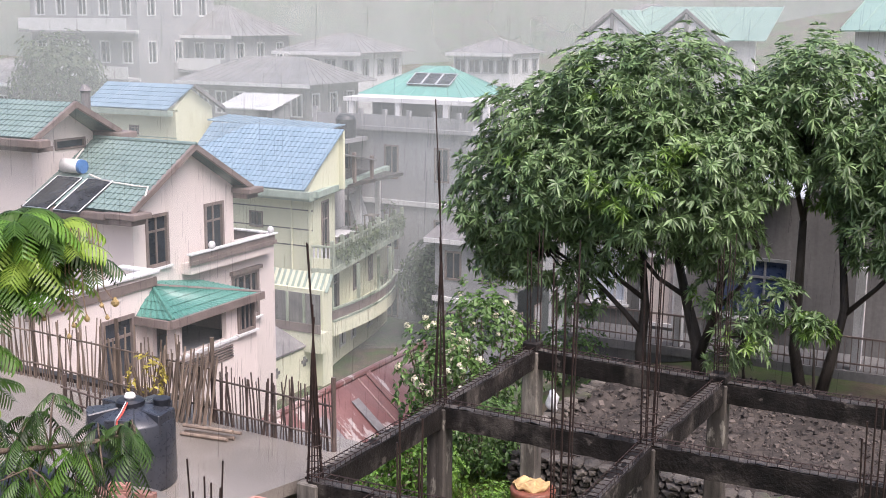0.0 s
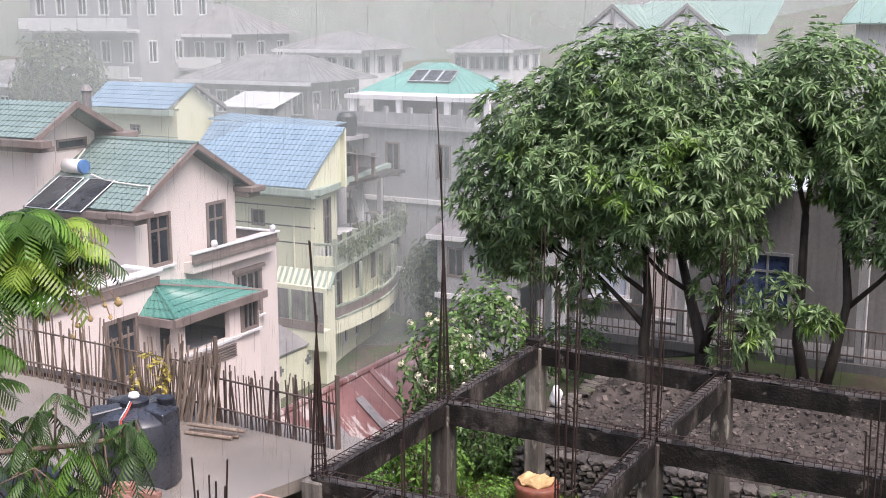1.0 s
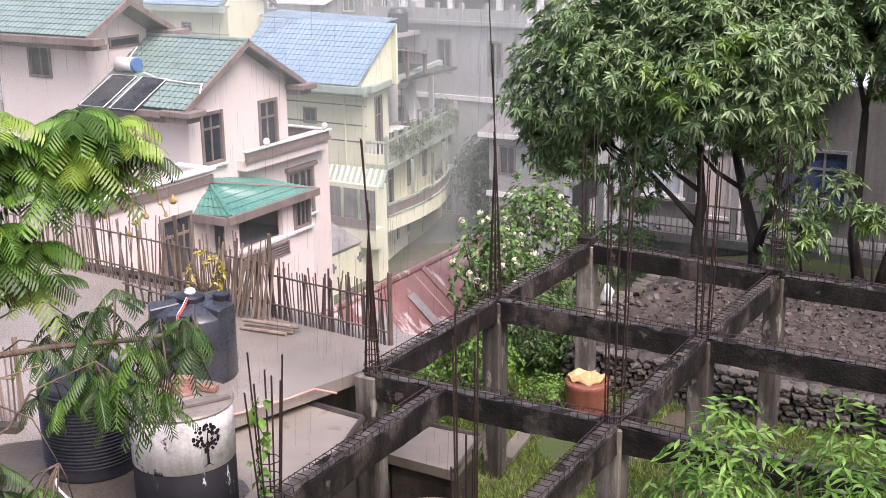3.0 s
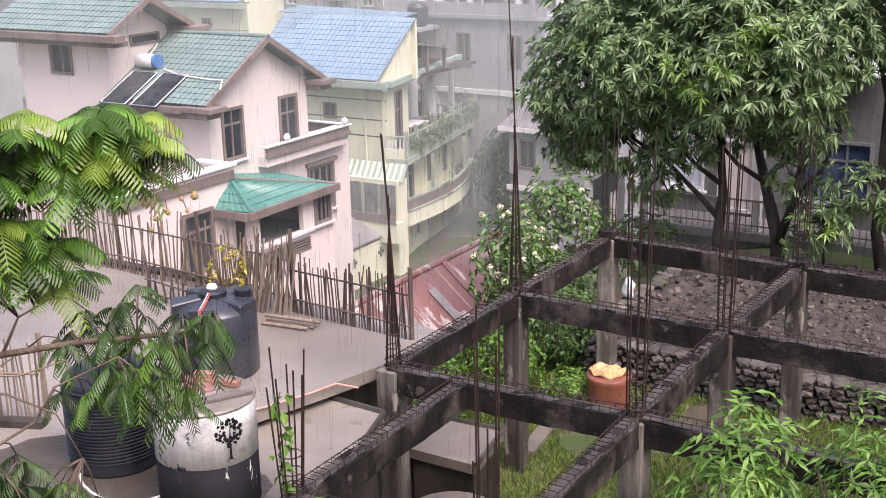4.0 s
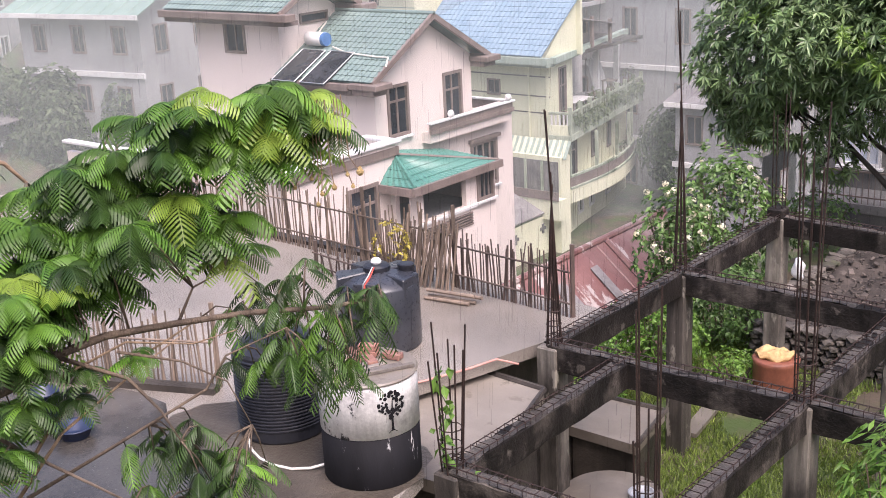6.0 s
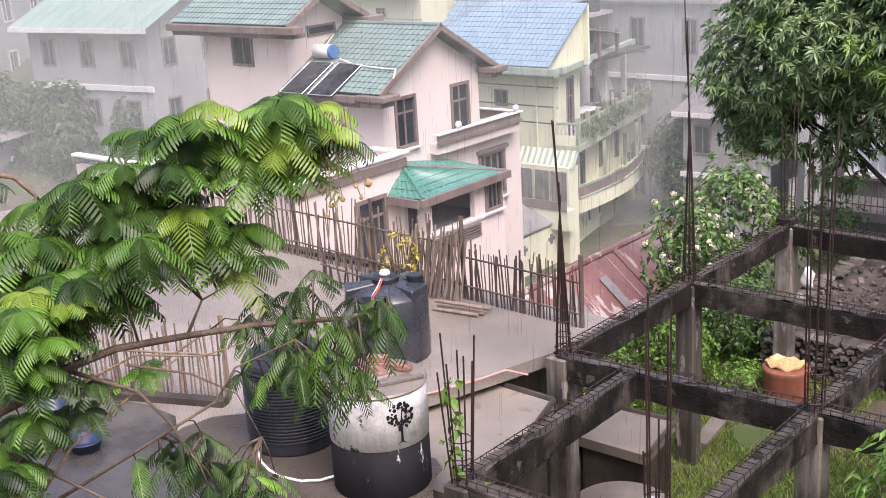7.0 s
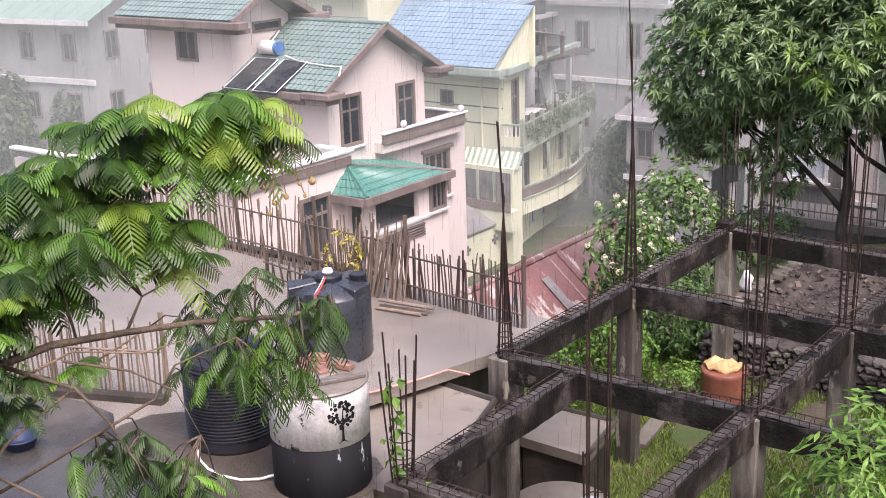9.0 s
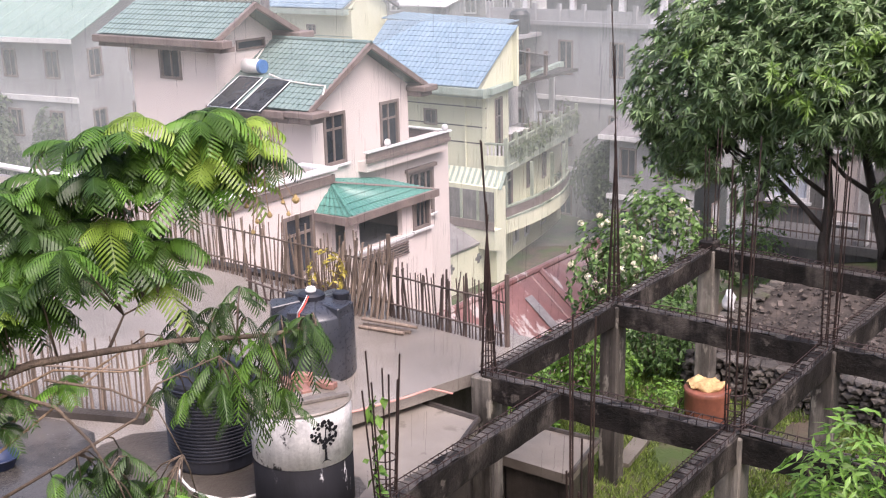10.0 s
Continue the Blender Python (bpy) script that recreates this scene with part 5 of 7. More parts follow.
# ---- the grey building behind the mango trees ----
def grey_building():
    h = thing("grey_building", (-6.0, 35.0, -1.0), "grey rendered building with blue windows and a railed veranda", "building")
    y = 33.0
    holes = [(-8.4, -6.3, 0.95, 2.7), (-12.2, -11.0, 0.9, 2.6), (-3.0, -1.2, 1.0, 2.7), (-10.6, -9.5, 0.35, 2.5)]
    wall(h, M["midgrey"], "y", y, 0.2, -12.6, 8.0, -1.5, 6.2, holes)
    window(h, "y", y, *holes[0], M["steel"], M["blueglass"], 3, True, w=0.09, sill=M["white"])
    window(h, "y", y, *holes[1], M["white"], M["pale_blue"], 3, True, w=0.09, sill=M["white"])
    window(h, "y", y, *holes[2], M["steel"], M["blueglass"], 3, True, w=0.09, sill=M["white"])
    window(h, "y", y, *holes[3], M["white"], M["pink"], 1, False, w=0.1, name="door")
    wall(h, M["midgrey"], "x", -12.4, 0.2, y + 0.2, 42.0, -6, 6.2)
    part("flat_roof", box(-12.9, 8.3, 32.6, 42.0, 6.2, 6.4), M["darkgrey"], h)
    part("veranda_floor", box(-12.5, 3.0, 31.3, 33.0, 0.0, 0.25), M["midgrey"], h)
    part("veranda_base", box(-12.4, 2.8, 31.5, 33.0, -1.6, 0.0), M["darkgrey"], h)
    r = part("railing", box(-12.4, 0.0, 31.36, 31.42, 1.12, 1.17), M["brown"], h)
    part("rail_bar", box(-12.4, 0.0, 31.37, 31.41, 0.42, 0.46), M["brown"], r)
    for x in np.arange(-12.3, 0.0, 0.17):
        part("baluster", box(x - 0.011, x + 0.011, 31.38, 31.4, 0.25, 1.12), M["brown"], r)
    for x in (-12.25, -9.0, -4.2):
        part("veranda_post", box(x - 0.12, x + 0.12, 31.45, 31.7, 0.25, 3.0), M["white"], h)
    part("pale_sheet", slab4((-7.5, 32.98, 5.7), (-5.9, 32.98, 5.6), (-5.9, 32.3, 4.6), (-7.6, 32.3, 4.7), 0.05), M["pale_blue"], h, "pale blue-white plastic awning sheet")
    ribbed_slope(h, M["teal_pale"], (-5.0, 41.0, 11.2), (9.0, 41.0, 11.2), (-5.75, 35.0, 9.0), (9.0, 35.0, 9.0), pitch=0.5, label="pale green metal roof")
    part("upper_wall", box(-5.4, 8.0, 35.4, 41.0, 6.4, 8.95), M["white"], h)
    return h


grey_building()


# ---- houses further off ----
def far_house(name, x, y, z0, w, d, hgt, turn, wall_mat, roof_mat, label, roof="hip", rise=1.6, storeys=2, nwin=4, over=0.5, balcony=False, win_mat=None, flat=False):
    """A house on a w by d plan, its front towards -y before turning."""
    h = thing(name, (x, y, z0), label, "house", "houses on the far slope")
    sh = hgt / storeys
    holes = []
    for s in range(storeys):
        for k in range(nwin):
            u = x - w / 2 + w * (k + 0.5) / nwin
            holes.append((u - 0.45, u + 0.45, z0 + s * sh + sh * 0.32, z0 + s * sh + sh * 0.8))
    wall(h, wall_mat, "y", y - d / 2, 0.2, x - w / 2, x + w / 2, z0 - 3, z0 + hgt, holes)
    for q in holes:
        window(h, "y", y - d / 2, *q, win_mat or M["white"], M["glass"], 2, False, w=0.09)
    holes = []
    for s in range(storeys):
        for k in range(3):
            v = y - d / 2 + d * (k + 0.5) / 3
            holes.append((v - 0.45, v + 0.45, z0 + s * sh + sh * 0.32, z0 + s * sh + sh * 0.8))
    wall(h, wall_mat, "x", x + w / 2, 0.2, y - d / 2 + 0.2, y + d / 2, z0 - 3, z0 + hgt, holes)
    for q in holes:
        window(h, "x", x + w / 2, *q, win_mat or M["white"], M["glass"], 2, False, w=0.09)
    part("wall", box(x - w / 2, x - w / 2 + 0.2, y - d / 2 + 0.2, y + d / 2, z0 - 3, z0 + hgt), wall_mat, h)
    part("wall", box(x - w / 2 + 0.2, x + w / 2 - 0.2, y + d / 2 - 0.2, y + d / 2, z0 - 3, z0 + hgt), wall_mat, h)
    for s in range(1, storeys):
        part("floor_band", box(x - w / 2 - 0.1, x + w / 2 + 0.1, y - d / 2 - 0.12, y - d / 2, z0 + s * sh - 0.15, z0 + s * sh + 0.1), M["white"], h)
        if balcony:
            part("balcony_floor", box(x - w / 2, x + w / 2, y - d / 2 - 1.1, y - d / 2 - 0.12, z0 + s * sh - 0.12, z0 + s * sh), wall_mat, h)
            part("balcony_rail", box(x - w / 2, x + w / 2, y - d / 2 - 1.15, y - d / 2 - 1.08, z0 + s * sh + 0.1, z0 + s * sh + 0.85), M["white"], h)
    e = z0 + hgt
    X0, X1, Y0, Y1 = x - w / 2 - over, x + w / 2 + over, y - d / 2 - over, y + d / 2 + over
    if flat:
        part("roof_slab", box(X0, X1, Y0, Y1, e, e + 0.2), wall_mat, h)
        for k in range(int(w / 1.5) + 1):
            part("roof_post", box(X0 + 1.5 * k, X0 + 1.5 * k + 0.2, Y0 + 0.1, Y0 + 0.3, e + 0.2, e + 1.1), wall_mat, h)
        part("roof_parapet", box(X0, X1, Y0 + 0.16, Y0 + 0.24, e + 0.2, e + 0.8), wall_mat, h)
    else:
        ins = d / 2 if roof == "hip" else 0.0
        a, b = (X0 + ins, y, e + rise), (X1 - ins, y, e + rise)
        ribbed_slope(h, roof_mat, a, b, (X0, Y0, e), (X1, Y0, e), pitch=0.8)
        ribbed_slope(h, roof_mat, b, a, (X1, Y1, e), (X0, Y1, e), pitch=0.8)
        if roof == "hip":
            ribbed_slope(h, roof_mat, b, (b[0], b[1] + 0.01, b[2]), (X1, Y0, e), (X1, Y1, e), pitch=0.8)
            ribbed_slope(h, roof_mat, a, (a[0], a[1] - 0.01, a[2]), (X0, Y1, e), (X0, Y0, e), pitch=0.8)
        else:
            gable_wall(h, wall_mat, "x", x + w / 2, 0.2, y - d / 2, y + d / 2, y, e, e + rise - 0.15)
        part("fascia", box(X0, X1, Y0 - 0.05, Y0, e - 0.2, e + 0.02), M["white"], h)
    h.rotation_euler = (0, 0, radians(turn))
    return h


FAR = [
    ("grey_house", -49.5, 37.0, -1.4, 8.0, 8.0, 5.6, 8, "grey", "teal_pale", "grey rendered house with a pale green metal roof", "gable", 2.0, 2, 3, 0.6, False, "brown", False),
    ("shed_house", -50.5, 25.5, -4.0, 9.0, 7.0, 4.4, 20, "grey", "sheet", "low grey house with a weathered sheet roof", "hip", 1.6, 1, 4, 0.6, False, "white", False),
    ("grey_house", -72.0, 38.0, -1.0, 11.0, 8.0, 6.5, 20, "grey", "sheet", "hazy grey two-storey house under a sheet roof", "hip", 1.8, 2, 4, 0.6, False, "white", False),
    ("hillside_house", -59.5, 65.0, 2.0, 9.7, 8.0, 9.4, 0, "grey", "sheet", "tall hazy grey house with white-framed windows", "flat", 1.5, 3, 5, 0.4, True, "white", True),
    ("hillside_house", -54.5, 69.5, 3.2, 7.0, 7.0, 4.8, 0, "grey", "sheet", "hazy house with white windows and a sheet roof", "hip", 2.1, 2, 4, 0.7, True, "white", False),
    ("veranda_house", -45.0, 63.0, 2.3, 8.6, 6.0, 3.0, 0, "sheet", "sheet", "long low house with a brown-grey sheet roof", "hip", 1.5, 1, 6, 0.9, False, "white", False),
    ("white_house", -44.8, 71.0, 4.6, 5.6, 6.0, 2.4, 0, "white", "sheet", "small white-windowed house with a pale sheet roof", "hip", 1.2, 1, 4, 0.8, False, "grey", False),
    ("teal_roof_house", -33.2, 62.6, 1.6, 5.4, 5.2, 3.3, 0, "white", "teal_bright", "white house with a bright teal roof and solar panels", "hip", 1.6, 1, 4, 0.7, False, "white", False),
    ("terrace_block", -31.4, 57.4, -8.0, 9.3, 6.0, 11.4, -2, "grey", "sheet", "mouldy grey flat-roofed block with a roof railing", "flat", 1.0, 3, 3, 0.3, False, "brown", True),
    ("white_house", -35.0, 75.0, 3.0, 4.2, 5.0, 4.0, 0, "white", "sheet", "hazy white house on the far slope", "hip", 1.0, 2, 4, 0.4, False, "grey", False),
    ("small_house", -62.5, 57.5, 1.0, 5.0, 5.0, 4.0, 0, "grey", "sheet", "small hazy grey house under a sheet roof", "hip", 1.4, 1, 3, 0.7, False, "white", False),
    ("lane_house", -24.5, 53.5, -7.2, 4.0, 7.0, 6.0, 0, "grey", "sheet", "narrow grey house along a lane", "gable", 1.0, 2, 2, 0.4, False, "brown", False),
    ("lane_house", -27.0, 84.0, 6.0, 5.0, 5.0, 3.2, 0, "grey", "sheet", "faint pale house high on the hill", "hip", 1.2, 1, 3, 0.6, False, "white", False),
]
for nm, x, y, z0, w, d, hg, tu, wm, rm, lb, rf, ri, st, nw, ov, ba, wi, fl in FAR:
    hs = far_house(nm, x, y, z0, w, d, hg, tu, M[wm], M[rm], lb, rf, ri, st, nw, ov, ba, M[wi], fl)
    if x < -49 and y < 38:
        recede(hs, 1.16 if y > 30 else 1.3)


def gabled_house():
    """Twin-gabled house behind the mango trees."""
    h = thing("gabled_house", (-16.0, 53.0, 0.0), "white house with a green roof and two front gables", "house", "houses on the far slope")
    x0, x1, y = -18.6, -11.6, 50.2
    wall(h, M["white"], "y", y, 0.2, x0, x1, -7, 8.4)
    ribbed_slope(h, M["teal_pale"], (x0 + 1.6, 53.0, 9.85), (x1 + 0.5, 53.0, 9.85), (x0 - 0.4, 49.8, 8.45), (x1 + 0.5, 49.8, 8.45), pitch=0.8)
    for c in (-17.44, -14.2):
        gable_wall(h, M["white"], "y", 49.0, 0.2, c - 1.3, c + 1.3, c, 8.4, 9.45)
        part("gable_base", box(c - 1.2, c + 1.2, 49.05, 50.2, 7.4, 8.4), M["white"], h)
        for s in (-1, 1):
            part("bargeboard", slab4((c, 48.85, 9.72), (c, 48.97, 9.72), (c + s * 1.65, 48.97, 8.38), (c + s * 1.65, 48.85, 8.38), 0.16), M["sheet"], h)
            ribbed_slope(h, M["teal_pale"], (c, 48.9, 9.68), (c, 52.6, 9.68), (c + s * 1.6, 48.9, 8.4), (c + s * 1.6, 50.2, 8.4), pitch=0.8)
            window(h, "y", 48.98, c + s * 0.42 - 0.24, c + s * 0.42 + 0.24, 8.36, 8.95, M["white"], M["glass"], 1, False, depth=0.01)
        part("king_post", box(c - 0.07, c + 0.07, 48.88, 48.97, 8.4, 9.5), M["sheet"], h)
    recede(h, 1.3)


gabled_house()


def roof_solar():
    arr = thing("solar_array", (-32.5, 61.0, 5.5), "row of dark solar panels in pale frames on a teal roof", "solar panels")
    for k in range(3):
        x = -33.9 + 0.95 * k
        p = part("panel", slab4((x, 61.4, 6.1), (x + 0.88, 61.4, 6.1), (x + 0.88, 60.3, 5.52), (x, 60.3, 5.52), 0.06), M["panel"], arr)
        bm = bmesh.new()
        c = [Vector(v) for v in ((x, 61.4, 6.12), (x + 0.88, 61.4, 6.12), (x + 0.88, 60.3, 5.54), (x, 60.3, 5.54))]
        for i in range(4):
            tube([c[i], c[(i + 1) % 4]], 0.035, 4, bm)
        part("panel_frame", bm, M["steel"], p)
    h = thing("flat_canopy", (-31.5, 58.5, 0.0), "wide pale flat canopy on posts before a teal-roofed house", "canopy")
    part("canopy_slab", box(-36.1, -27.1, 56.9, 60.2, 4.66, 4.9), M["white"], h)
    for x in (-35.8, -32.8, -29.8, -27.4):
        part("canopy_post", box(x, x + 0.3, 57.0, 57.3, 0.0, 4.66), M["white"], h)
    part("canopy_wall", box(-35.8, -27.2, 59.6, 59.8, -2.0, 4.66), M["grey"], h)
    w = thing("white_shed", (-42.4, 57.5, 0.0), "small shed with a bright white sheet roof", "shed")
    part("roof_sheet", slab4((-44.3, 58.6, 4.75), (-40.2, 58.6, 4.75), (-40.5, 56.2, 4.0), (-44.6, 56.2, 4.0), 0.06), M["white"], w)
    part("shed_wall", box(-44.2, -40.8, 56.6, 58.4, -1.0, 4.1), M["grey"], w)


roof_solar()


def garage():
    g = thing("garage", (-27.0, 51.0, -7.0), "low grey garage with a dark open front by the lane", "garage")
    wall(g, M["grey"], "y", 51.0, 0.25, -27.3, -22.5, -7.4, -3.6, [(-26.9, -23.4, -7.4, -4.4)])
    part("roof_slab", box(-27.6, -22.3, 50.6, 55.0, -3.6, -3.4), M["darkgrey"], g)
    part("side_wall", box(-22.75, -22.5, 51.25, 55.0, -7.4, -3.6), M["grey"], g)
    part("side_wall", box(-27.3, -27.05, 51.25, 55.0, -7.4, -3.6), M["grey"], g)
    for k in range(5):
        part("gate_bar", box(-26.9, -23.4, 51.3, 51.36, -7.0 + 0.3 * k, -6.93 + 0.3 * k), M["steel"], g)


garage()


def lane():
    v, f = [], []
    line = [(-21.5, 34.0), (-23.0, 40.0), (-24.2, 46.0), (-24.5, 51.0), (-21.0, 56.0), (-19.5, 64.0)]
    n = 40
    for k in range(n + 1):
        s = k / n * (len(line) - 1)
        i = min(int(s), len(line) - 2)
        x = line[i][0] + (line[i + 1][0] - line[i][0]) * (s - i)
        y = line[i][1] + (line[i + 1][1] - line[i][1]) * (s - i)
        for q in range(5):
            px = x - 1.8 + 0.9 * q
            v.append((px, y, ground_z(px, y) + 0.12))
    for k in range(n):
        for q in range(4):
            f.append((k * 5 + q, k * 5 + q + 1, k * 5 + q + 6, k * 5 + q + 5))
    tagged(raw("road", v, f, M["road"]), "narrow wet grey lane between the houses", "road", kind="structure")


lane()


def white_bag(x, y, z):
    bm = bmesh.new()
    bmesh.ops.create_icosphere(bm, subdivisions=3, radius=0.2, matrix=Matrix.Translation((x, y, z + 0.27)) @ Matrix.Diagonal((0.6, 0.55, 1.35, 1)))
    for w in bm.verts:
        w.co += Vector((0.05, 0.05, 0.03)) * noise.noise(w.co * 6)
    tagged(part("plastic_bag", bm, M["white"], smooth=True), "upright white plastic bag on the rubble", "bag")


white_bag(-9.1, 22.6, 0.92)


def terrace_clutter():
    """Odds and ends on the yellow house's balcony and roof."""
    for k, (x, y, z, w, d, hh) in enumerate(((-28.5, 46.6, -1.75, 0.8, 0.5, 0.5), (-28.6, 49.0, -1.75, 0.7, 0.6, 0.9), (-28.4, 50.4, -1.75, 0.6, 0.6, 1.3))):
        x, y = beside(x - 0.45, y)
        b = thing("balcony_table", (x, y, z), "grey weathered table on a balcony", "table")
        part("tabletop", box(x - w / 2, x + w / 2, y - d / 2, y + d / 2, z + hh - 0.05, z + hh), M["plank"], b)
        for sx in (-1, 1):
            for sy in (-1, 1):
                part("leg", box(x + sx * (w / 2 - 0.06) - 0.03, x + sx * (w / 2 - 0.06) + 0.03, y + sy * (d / 2 - 0.06) - 0.03, y + sy * (d / 2 - 0.06) + 0.03, z, z + hh - 0.05), M["plank"], b)
    for x, y, z, r in ((-28.6, 50.9, -1.75, 0.36), (-28.2, 51.3, -1.75, 0.28), (-28.7, 51.6, -1.75, 0.3)):
        x, y = beside(x - 0.5, y)
        bm = bmesh.new()
        bmesh.ops.create_icosphere(bm, subdivisions=3, radius=r, matrix=Matrix.Translation((x, y, z + r * 0.9)) @ Matrix.Diagonal((0.8, 0.9, 1.2, 1)))
        for w in bm.verts:
            w.co += Vector((0.1, 0.1, 0.08)) * noise.noise(w.co * 4)
        tagged(part("white_sack", bm, M["white"], smooth=True), "bulging white sack on the balcony", "sack", "sacks on the balcony")


def hanging_tarp():
    t = thing("white_tarp", (*beside(-29.9, 50.6), -1.75), "crumpled white tarp hung on a line over the terrace", "tarp")
    v, f = [], []
    for j in range(9):
        for k in range(13):
            x, y = beside(-29.9 + 0.16 * math.sin(k * 1.3) + 0.05 * j, 50.0 + 0.13 * k + 0.04 * j)
            v.append((x, y, 0.55 - 0.24 * j + 0.06 * math.sin(k * 0.9 + j)))
    for j in range(8):
        for k in range(12):
            f.append((j * 13 + k, j * 13 + k + 1, (j + 1) * 13 + k + 1, (j + 1) * 13 + k))
    raw("cloth", v, f, M["white"], t, smooth=True)
    for y in (49.9, 51.6):
        x0, y0 = beside(-29.9, y)
        part("pole", tube([(x0, y0, -1.75), (x0, y0, 0.65)], 0.04, 6), M["sheet"], t)


def cloth_table():
    x, y = beside(-29.6, 47.6)
    t = thing("cloth_table", (x, y, -1.75), "long table under a pale cloth on the terrace", "table")
    part("tabletop", box(x - 0.5, x + 0.5, y - 0.9, y + 0.9, -1.02, -0.97), M["plank"], t)
    part("cloth", box(x - 0.54, x + 0.54, y - 0.94, y + 0.94, -0.97, -0.94, 0.01), M["white"], t, "pale table cloth")
    for sx in (-0.42, 0.42):
        for sy in (-0.8, 0.8):
            part("leg", box(x + sx - 0.035, x + sx + 0.035, y + sy - 0.035, y + sy + 0.035, -1.75, -1.02), M["plank"], t)


hanging_tarp()
cloth_table()
terrace_clutter()


def blue_basin():
    x, y, z = -11.85, 7.2, 3.0
    bm = lathe(x, y, [(0.15, z), (0.16, z + 0.01), (0.22, z + 0.13), (0.24, z + 0.14), (0.24, z + 0.155), (0.21, z + 0.15), (0.15, z + 0.03), (0.05, z + 0.025)], 24)
    tagged(part("basin", bm, M["tank_blue"], smooth=True), "dark blue plastic wash basin on the wet cement", "basin")


def blue_bucket():
    x, y, z = -12.7, 7.35, 3.0
    b = thing("bucket", (x, y, z), "dark blue plastic bucket by the bamboo fence", "bucket")
    part("body", lathe(x, y, [(0.14, z), (0.15, z + 0.01), (0.19, z + 0.32), (0.2, z + 0.32), (0.2, z + 0.35), (0.18, z + 0.34), (0.14, z + 0.04), (0.03, z + 0.03)], 20), M["tank_blue"], b, smooth=True)
    part("handle", tube([(x - 0.2, y, z + 0.33), (x - 0.14, y - 0.1, z + 0.24), (x, y - 0.19, z + 0.2), (x + 0.14, y - 0.1, z + 0.24), (x + 0.2, y, z + 0.33)], 0.007, 5), M["steel"], b)


blue_basin()
blue_bucket()


# ---- plants ----
def leaf_faces(verts, faces, base, d, side, length, width, droop):
    """One lance-shaped leaf of four triangles' worth, folded and drooping."""
    up = side.cross(d).normalized()
    p1 = base + d * length * 0.45 - Vector((0, 0, droop * length * 0.18))
    p2 = base + d * length - Vector((0, 0, droop * length * 0.65))
    b = len(verts)
    verts += [base, p1 + side * width / 2 + up * width * 0.12, p2, p1 - side * width / 2 + up * width * 0.12, p1]
    faces += [(b, b + 1, b + 4), (b, b + 4, b + 3), (b + 1, b + 2, b + 4), (b + 4, b + 2, b + 3)]


def rosette(verts, faces, p, axis, n, length, width, droop=1.0):
    """A whorl of leaves at a twig's end."""
    q = axis.to_track_quat("Z", "Y")
    a0 = random.uniform(0, 6.28)
    for k in range(n):
        a = a0 + 2.4 * k
        e = random.uniform(0.15, 1.0)
        d = (q @ Vector((math.cos(a), math.sin(a), 0.1 + 0.55 * (1 - e)))).normalized()
        s = d.cross(Vector((0, 0, 1)))
        if s.length < 0.1:
            s = Vector((1, 0, 0))
        s.normalize()
        s = Matrix.Rotation(random.uniform(-1.0, 1.0), 3, d) @ s
        leaf_faces(verts, faces, p, d, s, length * random.uniform(0.7, 1.15), width * random.uniform(0.8, 1.2), droop * random.uniform(0.5, 1.2))


def crown_points(blobs, n):
    """Twig ends over the outer shells of overlapping lobes, with gaps."""
    out = []
    total = sum(b[3] * b[3] for b in blobs)
    for cx, cy, cz, r, sq, *thin in blobs:
        for _ in range(int(n * r * r / total * (thin[0] if thin else 1.0))):
            d = Vector((random.gauss(0, 1), random.gauss(0, 1), random.gauss(0, 1))).normalized()
            q = r * random.uniform(0.6, 1.0) ** 0.8 * (1 + 0.30 * noise.noise(d * 2.3 + Vector((cx, cy, cz))))
            p = Vector((cx + d.x * q, cy + d.y * q, cz + d.z * q * sq))
            if noise.noise(p * 0.9) < -0.42:
                continue
            out.append((p, (d + Vector((0.15, -0.2, 0.6))).normalized()))
    return out


def mango_tree(name, trunks, blobs, n, label, young=0.2, leaf=0.265):
    t = thing(name, trunks[0][0][0], label, "tree")
    for pts, radii in trunks:
        part("trunk" if radii[0] > 0.1 else "limb", tube(pts, radii, 10), M["mango_bark"], t, smooth=True)
    tops = [Vector(p[0][-1]) for p in trunks]
    for cx, cy, cz, r, sq, *thin in blobs:
        c = Vector((cx, cy, cz))
        near = min(tops, key=lambda v: (v - c).length)
        mid = near.lerp(c, 0.5) + Vector((0, 0, -0.2))
        part("limb", tube([near, mid, c], [0.07, 0.05, 0.03], 6), M["mango_bark"], t, smooth=True)
        for _ in range(7):
            d = Vector((random.gauss(0, 1), random.gauss(0, 1), random.gauss(0, 0.7))).normalized()
            part("twig", tube([c, c + d * r * 0.45 + Vector((0, 0, -0.1)), c + d * r * 0.9], [0.03, 0.018, 0.008], 5), M["mango_bark"], t, smooth=True)
    old, new_ = ([], []), ([], [])
    for p, ax in crown_points(blobs, n):
        y = noise.noise(p * 0.55 + Vector((9, 0, 0))) > 0.42 - young
        v, f = new_ if (y and random.random() < 0.5) else old
        rosette(v, f, p, ax, random.randint(9, 13), leaf, leaf * 0.245, 0.5)
    raw("crown", old[0], old[1], M["mango"], t, "dark glossy mango leaves in whorls")
    if new_[0]:
        raw("young_leaves", new_[0], new_[1], M["mango_young"], t, "paler young mango leaves")
    return t


